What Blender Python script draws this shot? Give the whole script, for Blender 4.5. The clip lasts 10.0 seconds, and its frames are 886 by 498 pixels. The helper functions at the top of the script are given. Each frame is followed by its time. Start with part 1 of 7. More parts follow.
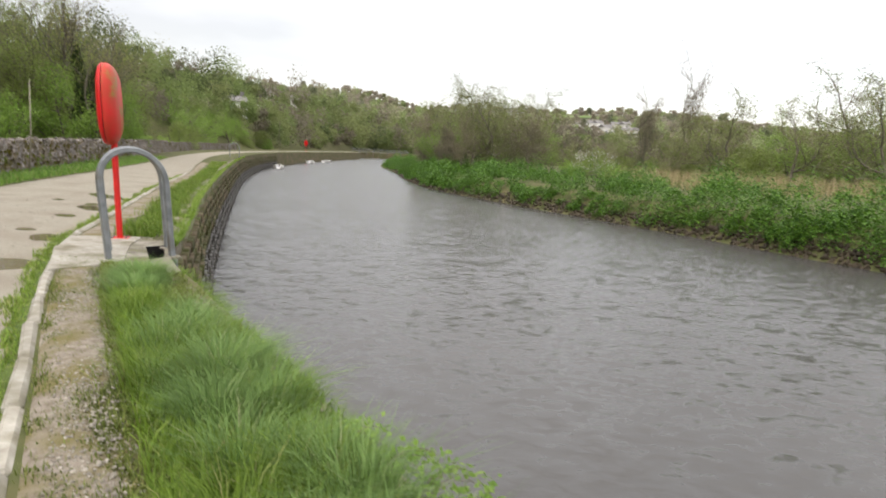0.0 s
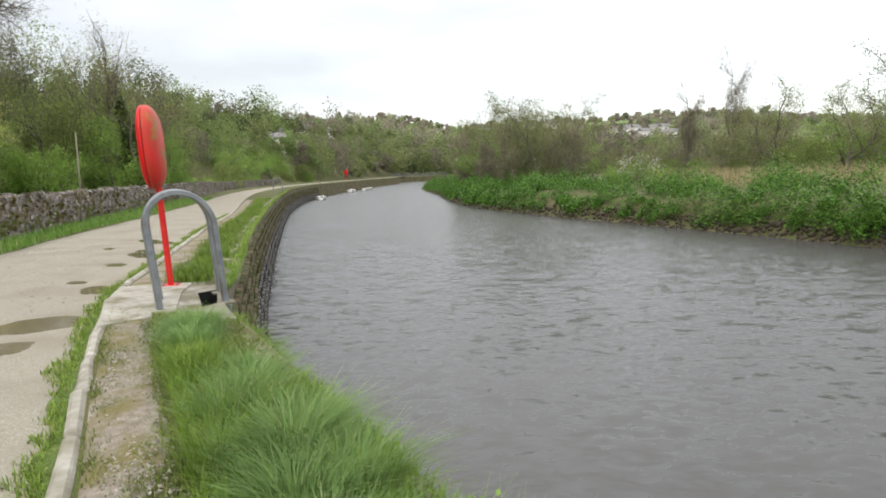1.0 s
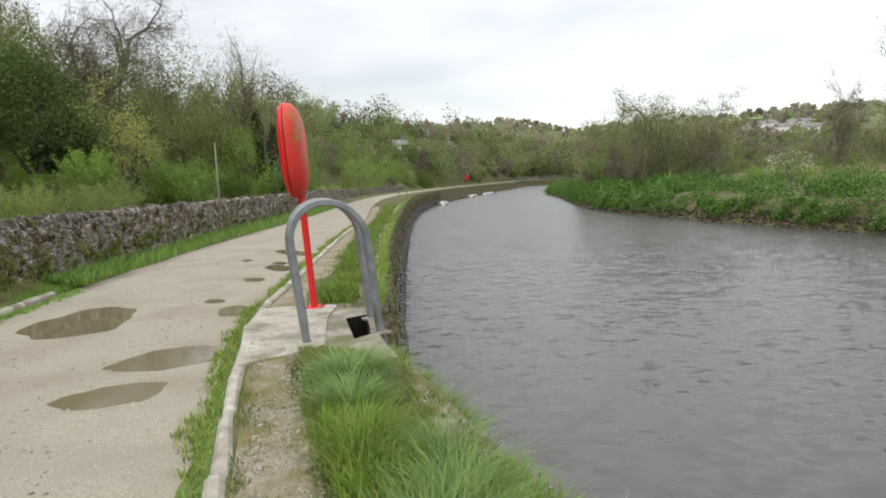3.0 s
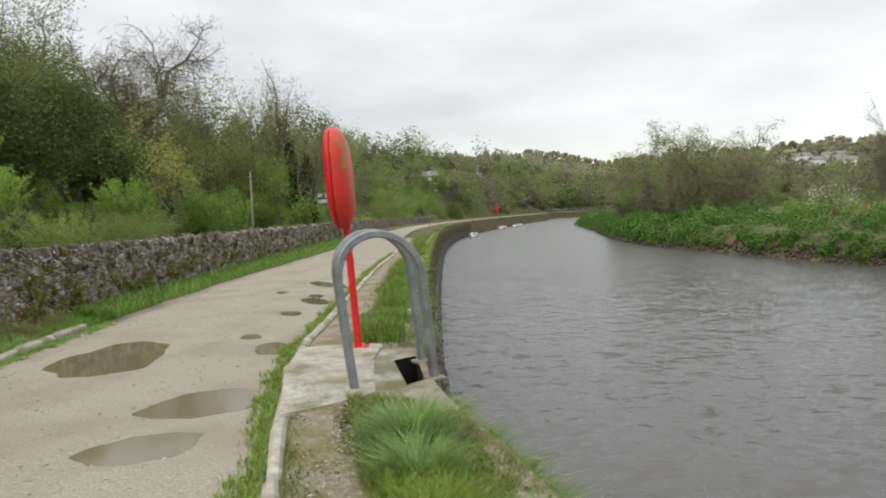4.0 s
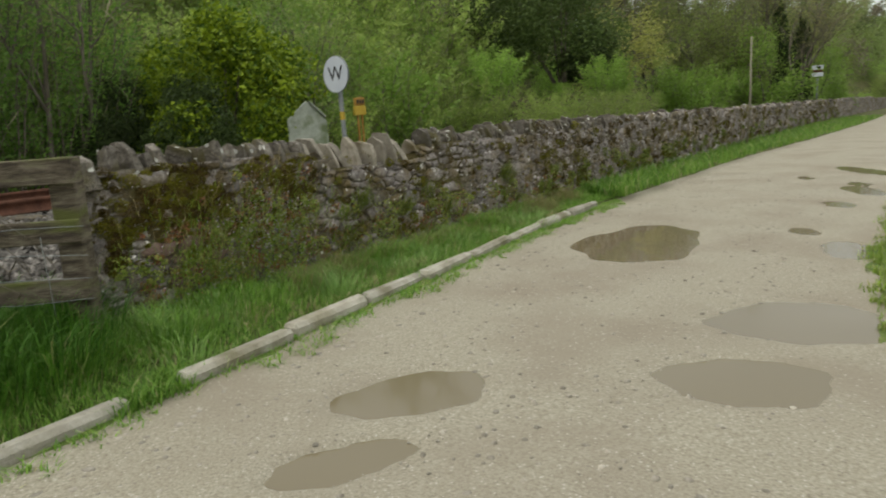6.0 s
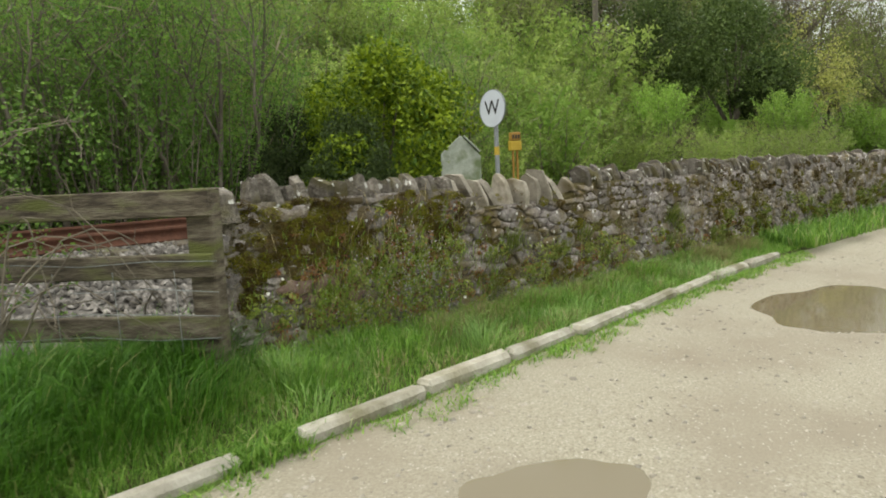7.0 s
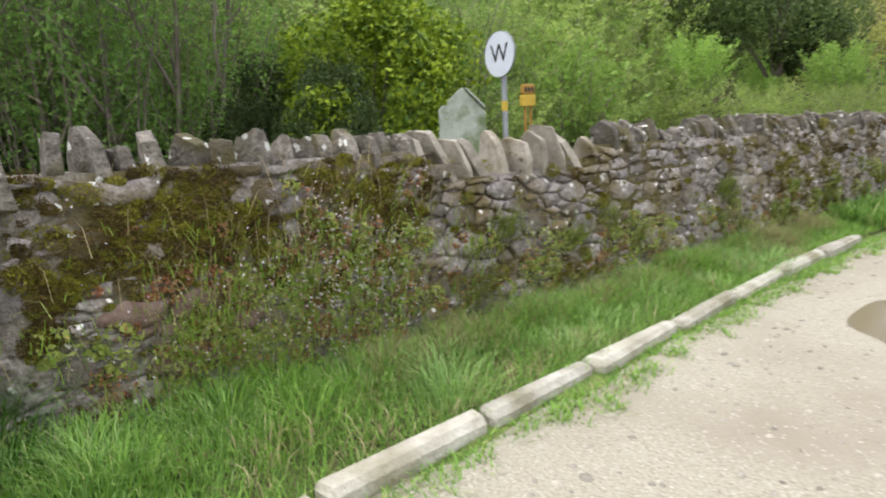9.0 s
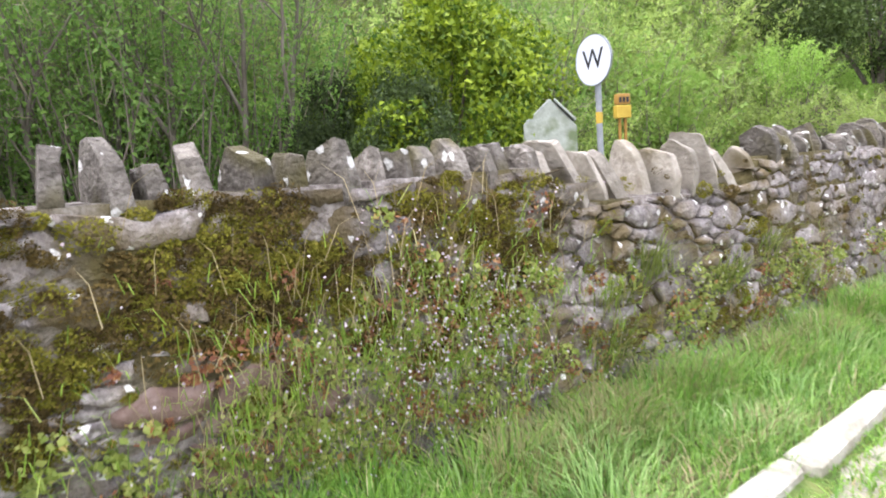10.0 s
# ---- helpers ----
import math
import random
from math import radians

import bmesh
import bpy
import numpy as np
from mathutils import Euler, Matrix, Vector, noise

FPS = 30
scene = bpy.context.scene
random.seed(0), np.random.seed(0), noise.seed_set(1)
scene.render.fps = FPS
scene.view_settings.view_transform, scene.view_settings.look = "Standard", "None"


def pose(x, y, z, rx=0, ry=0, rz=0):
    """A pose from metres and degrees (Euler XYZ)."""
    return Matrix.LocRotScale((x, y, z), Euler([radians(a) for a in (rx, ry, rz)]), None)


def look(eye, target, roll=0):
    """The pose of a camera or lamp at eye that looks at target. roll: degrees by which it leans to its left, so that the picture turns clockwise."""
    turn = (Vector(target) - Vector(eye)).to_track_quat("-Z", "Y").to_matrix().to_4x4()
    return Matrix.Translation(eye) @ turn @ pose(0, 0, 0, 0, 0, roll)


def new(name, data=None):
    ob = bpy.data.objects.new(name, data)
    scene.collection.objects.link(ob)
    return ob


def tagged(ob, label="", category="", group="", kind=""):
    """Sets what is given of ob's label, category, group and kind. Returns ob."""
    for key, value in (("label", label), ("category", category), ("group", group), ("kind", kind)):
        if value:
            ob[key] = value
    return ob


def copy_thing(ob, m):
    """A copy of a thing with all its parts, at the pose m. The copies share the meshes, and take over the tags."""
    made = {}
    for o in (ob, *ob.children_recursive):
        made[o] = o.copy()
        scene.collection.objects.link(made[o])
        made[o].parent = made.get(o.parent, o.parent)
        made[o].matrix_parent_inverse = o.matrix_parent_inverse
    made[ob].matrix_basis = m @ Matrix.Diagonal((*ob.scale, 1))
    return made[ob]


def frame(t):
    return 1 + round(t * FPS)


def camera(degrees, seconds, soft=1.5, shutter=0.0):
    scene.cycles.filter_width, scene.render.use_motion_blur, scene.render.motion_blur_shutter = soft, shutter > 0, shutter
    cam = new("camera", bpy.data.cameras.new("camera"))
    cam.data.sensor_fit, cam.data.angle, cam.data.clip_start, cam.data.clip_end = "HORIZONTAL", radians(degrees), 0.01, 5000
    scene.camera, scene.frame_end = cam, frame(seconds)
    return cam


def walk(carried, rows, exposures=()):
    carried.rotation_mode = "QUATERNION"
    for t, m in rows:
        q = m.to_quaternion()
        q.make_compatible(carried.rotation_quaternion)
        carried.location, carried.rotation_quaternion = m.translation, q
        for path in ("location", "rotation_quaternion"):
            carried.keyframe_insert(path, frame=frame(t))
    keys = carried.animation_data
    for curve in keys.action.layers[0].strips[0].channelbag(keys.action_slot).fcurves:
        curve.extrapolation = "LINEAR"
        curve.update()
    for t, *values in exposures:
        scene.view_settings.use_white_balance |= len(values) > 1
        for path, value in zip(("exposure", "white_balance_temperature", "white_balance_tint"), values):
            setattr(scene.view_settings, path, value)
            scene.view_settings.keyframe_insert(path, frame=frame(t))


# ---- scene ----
cam = camera(65.4, 10.0, 1.85, 0.3)
PATH = [
    (0, (0.26, -0.421, 1.382), (0.297, 1.559, 1.106), 3.2),
    (0.5, (0.125, -0.061, 1.37), (0.051, 1.927, 1.159), 0.7),
    (1, (0.02, 0.192, 1.359), (-0.073, 2.178, 1.136), -1.7),
    (1.5, (-0.215, 0.487, 1.388), (-0.316, 2.476, 1.201), -1.2),
    (2, (-0.37, 0.8, 1.36), (-0.573, 2.782, 1.184), -1.2),
    (2.5, (-0.538, 1.188, 1.375), (-0.881, 3.149, 1.18), -2.7),
    (2.7, (-0.633, 1.342, 1.357), (-1.026, 3.292, 1.145), -2.9),
    (4, (-1.135, 2.025, 1.363), (-1.641, 3.958, 1.26), -2.5),
    (4.5, (-1.478, 2.221, 1.283), (-2.32, 4.027, 1.117), -3.4),
    (5, (-1.942, 2.513, 1.177), (-3.003, 4.181, 0.872), -2.2),
    (5.5, (-2.356, 2.727, 1.153), (-3.71, 4.159, 0.818), -2.9),
    (5.7, (-2.485, 2.782, 1.192), (-3.939, 4.113, 0.855), -3.7),
    (6.8, (-2.963, 2.997, 1.181), (-4.687, 3.96, 0.867), -1.6),
    (7, (-3.061, 3.109, 1.194), (-4.844, 3.982, 0.951), -2.3),
    (7.5, (-3.298, 3.398, 1.196), (-5.06, 4.315, 0.967), -1.5),
    (8, (-3.561, 3.708, 1.186), (-5.13, 4.89, 0.806), -0.6),
    (8.5, (-3.939, 3.966, 1.157), (-5.625, 4.985, 0.814), 0.1),
    (9, (-4.356, 4.106, 1.129), (-6.154, 4.91, 0.783), -2.2),
    (9.5, (-4.781, 4.168, 1.105), (-6.641, 4.824, 0.771), -2.9),
    (10, (-5.215, 4.209, 1.098), (-7.089, 4.849, 0.818), -3.3),
]
EXPOSURES = [(0.0, 0.22, 7000, 14), (1.0, 0.18, 6750, 11), (2.5, 0.14, 6750, 11), (4.0, -0.08, 6900, 11), (4.5, -0.12, 6950, 11), (5.5, -0.3, 7100, 6), (7.0, 0.35, 7300, 4), (7.5, 0.72, 7200, 5), (8.0, 0.76, 7000, 6), (8.5, 0.66, 6850, 7), (9.0, 0.8, 6650, 12), (9.5, 1.2, 6450, 15), (10.0, 1.52, 6350, 19)]
walk(cam, [(t, look(eye, target, roll)) for t, eye, target, roll in PATH], EXPOSURES)

# ---------------------------------------------------------------- light
world = bpy.data.worlds.new("overcast_sky")
scene.world = world
world.use_nodes = True
wn, wl = world.node_tree.nodes, world.node_tree.links
wn.clear()
SUN_UP, SUN_TURN = 48.0, 200.0
sky = wn.new("ShaderNodeTexSky")
sky.sky_type, sky.sun_disc = "NISHITA", False
sky.sun_elevation, sky.sun_rotation = radians(SUN_UP), radians(SUN_TURN)
sky_bg = wn.new("ShaderNodeBackground")
sky_bg.inputs["Strength"].default_value = 0.05
wl.new(sky.outputs["Color"], sky_bg.inputs["Color"])
tc = wn.new("ShaderNodeTexCoord")
sep = wn.new("ShaderNodeSeparateXYZ")
wl.new(tc.outputs["Generated"], sep.inputs["Vector"])
rise = wn.new("ShaderNodeValToRGB")
rise.color_ramp.elements[0].position, rise.color_ramp.elements[0].color = 0.0, (0.8, 0.81, 0.815, 1)
rise.color_ramp.elements[1].position, rise.color_ramp.elements[1].color = 1.0, (2.3, 2.34, 2.4, 1)
mid = rise.color_ramp.elements.new(0.3)
mid.color = (0.9, 0.91, 0.92, 1)
wl.new(sep.outputs["Z"], rise.inputs["Fac"])
squash = wn.new("ShaderNodeMapping")
squash.inputs["Scale"].default_value = (1.0, 1.0, 3.4)
squash.inputs["Rotation"].default_value = (0.25, 0.1, 0.7)
wl.new(tc.outputs["Generated"], squash.inputs["Vector"])
puff = wn.new("ShaderNodeTexNoise")
puff.inputs["Scale"].default_value, puff.inputs["Detail"].default_value, puff.inputs["Roughness"].default_value = 1.5, 5.0, 0.5
wl.new(squash.outputs["Vector"], puff.inputs["Vector"])
shade = wn.new("ShaderNodeMapRange")
shade.inputs["From Min"].default_value, shade.inputs["From Max"].default_value = 0.38, 0.58
shade.inputs["To Min"].default_value, shade.inputs["To Max"].default_value = 0.67, 1.01
wl.new(puff.outputs["Fac"], shade.inputs["Value"])
times = wn.new("ShaderNodeVectorMath")
times.operation = "SCALE"
wl.new(rise.outputs["Color"], times.inputs[0])
wl.new(shade.outputs["Result"], times.inputs["Scale"])
cloud_bg = wn.new("ShaderNodeBackground")
cloud_bg.inputs["Strength"].default_value = 1.0
wl.new(times.outputs["Vector"], cloud_bg.inputs["Color"])
both = wn.new("ShaderNodeAddShader")
wl.new(sky_bg.outputs[0], both.inputs[0])
wl.new(cloud_bg.outputs[0], both.inputs[1])
w_out = wn.new("ShaderNodeOutputWorld")
wl.new(both.outputs[0], w_out.inputs["Surface"])

sun = new("sun", bpy.data.lights.new("sun", "SUN"))
sun.data.energy, sun.data.angle, sun.data.color = 1.0, radians(25), (1.0, 0.96, 0.9)
sun.matrix_world = pose(0, 0, 60, 90 - SUN_UP, 0, 180 - SUN_TURN)

# ---------------------------------------------------------------- materials
def nodes_of(name):
    m = bpy.data.materials.new(name)
    m.use_nodes = True
    t = m.node_tree
    return m, t.nodes, t.links, t.nodes["Principled BSDF"]


def surface(name, stops, scale=4.0, rough=0.8, bump=0.3, grain=40.0, detail=8.0, vary=0.0, stretch=None, metal=0.0, patch=None, spec=0.3, depth=0.02, spots=None):
    """A noise-coloured rough surface: stops are (position, colour); patch (colour, scale, low, high) lays stains over it."""
    m, n, l, p = nodes_of(name)
    geo = n.new("ShaderNodeNewGeometry")
    src = geo.outputs["Position"]
    if stretch:
        mp = n.new("ShaderNodeMapping")
        mp.inputs["Scale"].default_value = stretch
        l.new(src, mp.inputs["Vector"])
        src = mp.outputs["Vector"]
    tex = n.new("ShaderNodeTexNoise")
    tex.inputs["Scale"].default_value, tex.inputs["Detail"].default_value, tex.inputs["Roughness"].default_value = scale, detail, 0.65
    l.new(src, tex.inputs["Vector"])
    ramp = n.new("ShaderNodeValToRGB")
    els = ramp.color_ramp.elements
    while len(els) < len(stops):
        els.new(0.5)
    for e, (pos, col) in zip(els, stops):
        e.position, e.color = pos, (*col, 1)
    l.new(tex.outputs["Fac"], ramp.inputs["Fac"])
    out = ramp.outputs["Color"]
    if patch:
        col, psc, lo, hi = patch
        t2 = n.new("ShaderNodeTexNoise")
        t2.inputs["Scale"].default_value, t2.inputs["Detail"].default_value = psc, 6.0
        l.new(src, t2.inputs["Vector"])
        mr = n.new("ShaderNodeMapRange")
        mr.inputs["From Min"].default_value, mr.inputs["From Max"].default_value = lo, hi
        l.new(t2.outputs["Fac"], mr.inputs["Value"])
        mx = n.new("ShaderNodeMix")
        mx.data_type = "RGBA"
        l.new(mr.outputs["Result"], mx.inputs["Factor"])
        l.new(out, mx.inputs["A"])
        mx.inputs["B"].default_value = (*col, 1)
        out = mx.outputs["Result"]
    if spots:
        col, ssc, size, share = spots
        vor = n.new("ShaderNodeTexVoronoi")
        vor.inputs["Scale"].default_value = ssc
        warp = n.new("ShaderNodeTexNoise")
        warp.inputs["Scale"].default_value, warp.inputs["Detail"].default_value = ssc * 2.5, 3.0
        l.new(src, warp.inputs["Vector"])
        off = n.new("ShaderNodeVectorMath")
        off.operation = "MULTIPLY_ADD"
        off.inputs[1].default_value = (0.7 / ssc, 0.7 / ssc, 0.7 / ssc)
        l.new(warp.outputs["Color"], off.inputs[0])
        l.new(src, off.inputs[2])
        l.new(off.outputs[0], vor.inputs["Vector"])
        sep = n.new("ShaderNodeSeparateColor")
        l.new(vor.outputs["Color"], sep.inputs[0])
        edge = n.new("ShaderNodeMapRange")
        edge.inputs["From Min"].default_value, edge.inputs["From Max"].default_value = size, size * 0.75
        l.new(vor.outputs["Distance"], edge.inputs["Value"])
        gate = n.new("ShaderNodeMath")
        gate.operation = "LESS_THAN"
        gate.inputs[1].default_value = share
        l.new(sep.outputs[0], gate.inputs[0])
        both = n.new("ShaderNodeMath")
        both.operation = "MULTIPLY"
        l.new(edge.outputs["Result"], both.inputs[0])
        l.new(gate.outputs[0], both.inputs[1])
        mx = n.new("ShaderNodeMix")
        mx.data_type = "RGBA"
        l.new(both.outputs[0], mx.inputs["Factor"])
        l.new(out, mx.inputs["A"])
        mx.inputs["B"].default_value = (*col, 1)
        out = mx.outputs["Result"]
    if vary:
        info = n.new("ShaderNodeObjectInfo")
        hsv = n.new("ShaderNodeHueSaturation")
        mr = n.new("ShaderNodeMapRange")
        mr.inputs["To Min"].default_value, mr.inputs["To Max"].default_value = 1 - vary, 1 + vary
        add = n.new("ShaderNodeMath")
        add.operation = "ADD"
        l.new(info.outputs["Random"], add.inputs[0])
        l.new(geo.outputs["Random Per Island"], add.inputs[1])
        fr = n.new("ShaderNodeMath")
        fr.operation = "FRACT"
        l.new(add.outputs[0], fr.inputs[0])
        l.new(fr.outputs[0], mr.inputs["Value"])
        l.new(mr.outputs["Result"], hsv.inputs["Value"])
        l.new(out, hsv.inputs["Color"])
        out = hsv.outputs["Color"]
    l.new(out, p.inputs["Base Color"])
    p.inputs["Roughness"].default_value, p.inputs["Metallic"].default_value = rough, metal
    p.inputs["Specular IOR Level"].default_value = spec
    if bump:
        t3 = n.new("ShaderNodeTexNoise")
        t3.inputs["Scale"].default_value, t3.inputs["Detail"].default_value = grain, 6.0
        l.new(src, t3.inputs["Vector"])
        b = n.new("ShaderNodeBump")
        b.inputs["Strength"].default_value, b.inputs["Distance"].default_value = bump, depth
        l.new(t3.outputs["Fac"], b.inputs["Height"])
        l.new(b.outputs["Normal"], p.inputs["Normal"])
    return m


def leafy(name, c1, c2, through_light=0.35, rough=0.55, c3=None):
    """Leaves: colour varies from leaf to leaf and from plant to plant; some light passes through."""
    m, n, l, p = nodes_of(name)
    geo, info = n.new("ShaderNodeNewGeometry"), n.new("ShaderNodeObjectInfo")
    ramp = n.new("ShaderNodeValToRGB")
    els = ramp.color_ramp.elements
    els[0].color, els[1].color = (*c1, 1), (*c2, 1)
    if c3:
        els.new(0.93).color = (*c2, 1)
        els[2].position, els[2].color = 1.0, (*c3, 1)
    l.new(geo.outputs["Random Per Island"], ramp.inputs["Fac"])
    hsv = n.new("ShaderNodeHueSaturation")
    mr = n.new("ShaderNodeMapRange")
    mr.inputs["To Min"].default_value, mr.inputs["To Max"].default_value = 0.75, 1.25
    l.new(info.outputs["Random"], mr.inputs["Value"])
    l.new(mr.outputs["Result"], hsv.inputs["Value"])
    l.new(ramp.outputs["Color"], hsv.inputs["Color"])
    l.new(hsv.outputs["Color"], p.inputs["Base Color"])
    p.inputs["Roughness"].default_value, p.inputs["Specular IOR Level"].default_value = rough, 0.25
    tr = n.new("ShaderNodeBsdfTranslucent")
    l.new(hsv.outputs["Color"], tr.inputs["Color"])
    mix = n.new("ShaderNodeMixShader")
    mix.inputs["Fac"].default_value = through_light
    l.new(p.outputs[0], mix.inputs[1])
    l.new(tr.outputs[0], mix.inputs[2])
    l.new(mix.outputs[0], n["Material Output"].inputs["Surface"])
    return m


M_ROAD = surface("grit_road", [(0.3, (0.175, 0.155, 0.116)), (0.45, (0.262, 0.239, 0.185)), (0.56, (0.31, 0.287, 0.229)), (0.7, (0.4, 0.376, 0.312))], 75.0, 0.88, 0.8, 120, 5, patch=((0.23, 0.2, 0.155), 1.1, 0.45, 0.7), depth=0.009, spots=((0.43, 0.405, 0.355), 60, 0.32, 0.16))
M_PEBBLE = surface("road_pebble", [(0.3, (0.18, 0.16, 0.125)), (0.7, (0.35, 0.325, 0.28))], 30, 0.85, 0.0, 60, vary=0.35)
M_GRAVEL = surface("gravel_strip", [(0.3, (0.16, 0.13, 0.09)), (0.7, (0.34, 0.3, 0.25))], 14, 0.9, 0.8, 60, 12, patch=((0.17, 0.145, 0.06), 2.6, 0.46, 0.62))
M_CONCRETE = surface("pale_concrete", [(0.3, (0.26, 0.24, 0.195)), (0.55, (0.385, 0.365, 0.31)), (0.7, (0.48, 0.46, 0.41))], 7.0, 0.85, 0.6, 45, 12, patch=((0.19, 0.175, 0.115), 3.2, 0.48, 0.68), vary=0.14)
M_APRON = surface("stained_concrete", [(0.36, (0.13, 0.115, 0.085)), (0.48, (0.23, 0.21, 0.17)), (0.62, (0.37, 0.35, 0.3))], 6, 0.9, 0.7, 45, 12, patch=((0.13, 0.125, 0.06), 3.0, 0.48, 0.66))
M_COPING = surface("quay_coping", [(0.3, (0.15, 0.125, 0.09)), (0.55, (0.27, 0.24, 0.19)), (0.7, (0.42, 0.39, 0.33))], 9, 0.85, 0.8, 40, 12, patch=((0.085, 0.085, 0.03), 4.0, 0.44, 0.56), vary=0.2)
M_SOIL = surface("turf", [(0.3, (0.05, 0.075, 0.018)), (0.5, (0.09, 0.14, 0.03)), (0.7, (0.17, 0.18, 0.06))], 9, 0.95, 0.8, 40)
M_FIELD = surface("far_field", [(0.3, (0.16, 0.27, 0.07)), (0.7, (0.22, 0.34, 0.1))], 0.05, 0.95, 0.0)
M_QUAY = surface("quay_stone", [(0.3, (0.045, 0.035, 0.02)), (0.5, (0.12, 0.09, 0.055)), (0.7, (0.21, 0.165, 0.105))], 3.0, 0.9, 0.6, 20, patch=((0.06, 0.065, 0.018), 1.4, 0.42, 0.56), vary=0.15)
M_QUAY_WET = surface("wet_quay_foot", [(0.3, (0.015, 0.014, 0.01)), (0.7, (0.06, 0.05, 0.035))], 4.0, 0.45, 0.5, 20, vary=0.2)
M_STONE = surface("wall_stone", [(0.3, (0.11, 0.097, 0.097)), (0.44, (0.2, 0.178, 0.17)), (0.56, (0.29, 0.264, 0.252)), (0.7, (0.42, 0.392, 0.375))], 26.0, 0.9, 1.0, 80, 12, vary=0.36, patch=((0.135, 0.105, 0.055), 4.0, 0.42, 0.6), spots=((0.66, 0.65, 0.62), 24, 0.36, 0.14), depth=0.02)
M_REDSTONE = surface("red_brown_stone", [(0.3, (0.085, 0.055, 0.045)), (0.5, (0.15, 0.1, 0.082)), (0.7, (0.23, 0.18, 0.16))], 9.0, 0.9, 0.9, 30, 12, vary=0.2)
M_WALLCORE = surface("wall_joint_earth", [(0.34, (0.06, 0.05, 0.042)), (0.46, (0.15, 0.13, 0.113)), (0.57, (0.25, 0.225, 0.205)), (0.68, (0.38, 0.355, 0.33))], 17.0, 0.95, 1.0, 32, 14, patch=((0.085, 0.07, 0.025), 1.8, 0.48, 0.6), depth=0.05)
M_COPESTONE = surface("cope_stone", [(0.3, (0.05, 0.043, 0.034)), (0.45, (0.105, 0.093, 0.078)), (0.58, (0.175, 0.158, 0.136)), (0.7, (0.28, 0.262, 0.235))], 20.0, 0.9, 1.0, 60, 12, vary=0.3, patch=((0.08, 0.07, 0.03), 5.0, 0.5, 0.66), spots=((0.5, 0.5, 0.47), 20, 0.42, 0.16), depth=0.02)
M_SLAB = surface("pale_cope_slab", [(0.3, (0.17, 0.15, 0.125)), (0.5, (0.27, 0.245, 0.205)), (0.7, (0.38, 0.35, 0.3))], 14.0, 0.9, 0.8, 60, 10, vary=0.2, patch=((0.12, 0.1, 0.06), 3.0, 0.54, 0.7), depth=0.012)
M_MOSS = leafy("moss", (0.125, 0.122, 0.014), (0.22, 0.205, 0.026), 0.15, 0.9, (0.17, 0.115, 0.03))
M_MOSS_DRY = leafy("dry_moss", (0.075, 0.055, 0.018), (0.135, 0.095, 0.028), 0.1, 0.95)
M_RED = surface("red_plastic", [(0.3, (0.5, 0.01, 0.012)), (0.7, (0.63, 0.018, 0.018))], 2.5, 0.42, 0.05, 90, spec=0.3)
M_RED_FADED = surface("faded_red_plastic", [(0.38, (0.26, 0.17, 0.03)), (0.5, (0.5, 0.045, 0.025)), (0.66, (0.6, 0.03, 0.025))], 2.6, 0.48, 0.05, 90, spec=0.3)
M_SEAM = surface("dark_red_rubber", [(0.3, (0.05, 0.01, 0.01)), (0.7, (0.09, 0.015, 0.015))], 8, 0.6, 0.0)
M_REDPOST = surface("red_painted_steel", [(0.3, (0.5, 0.015, 0.015)), (0.7, (0.66, 0.03, 0.025))], 6, 0.45, 0.1, 60)
M_GALV = surface("galvanised_steel", [(0.3, (0.15, 0.165, 0.175)), (0.7, (0.31, 0.33, 0.34))], 6, 0.5, 0.15, 50, metal=0.5, patch=((0.12, 0.1, 0.075), 3.0, 0.58, 0.72))
# near-black colour that stands in for the dark inside the ladder slot
M_SLOT_SHADE = surface("slot_shade_black", [(0.3, (0.008, 0.008, 0.008)), (0.7, (0.03, 0.028, 0.025))], 8, 0.6, 0.3, 30)
M_TIMBER = surface("weathered_timber", [(0.38, (0.045, 0.035, 0.025)), (0.5, (0.1, 0.082, 0.06)), (0.62, (0.17, 0.148, 0.11))], 6, 0.85, 0.6, 30, 10, stretch=(1, 1, 5), patch=((0.09, 0.1, 0.028), 3.0, 0.5, 0.66))
M_STAKE = surface("pale_stake_wood", [(0.3, (0.15, 0.135, 0.1)), (0.7, (0.28, 0.26, 0.2))], 8, 0.85, 0.3, 40, stretch=(1, 1, 0.2))
M_POLE = surface("pole_timber", [(0.3, (0.08, 0.07, 0.055)), (0.7, (0.2, 0.18, 0.15))], 4, 0.9, 0.3, 30, stretch=(1, 1, 0.1))
M_WHITE = surface("white_enamel", [(0.3, (0.46, 0.5, 0.57)), (0.7, (0.54, 0.58, 0.64))], 3, 0.4, 0.0)
M_BLACK = surface("black_paint", [(0.3, (0.015, 0.015, 0.017)), (0.7, (0.03, 0.03, 0.03))], 5, 0.5, 0.0)
M_YELLOW = surface("yellow_paint", [(0.3, (0.4, 0.27, 0.03)), (0.7, (0.54, 0.38, 0.06))], 5, 0.5, 0.1)
M_ORANGE = surface("orange_brown_paint", [(0.3, (0.24, 0.12, 0.02)), (0.7, (0.38, 0.22, 0.05))], 5, 0.6, 0.1)
M_GREYPANEL = surface("mossy_grey_panel", [(0.3, (0.25, 0.28, 0.23)), (0.7, (0.42, 0.45, 0.39))], 7, 0.85, 0.3, 30, patch=((0.14, 0.18, 0.09), 3.0, 0.52, 0.66))
M_RUST = surface("rusty_steel", [(0.3, (0.075, 0.034, 0.022)), (0.6, (0.14, 0.062, 0.04)), (0.75, (0.2, 0.1, 0.07))], 9, 0.75, 0.4, 40, 10, metal=0.3)
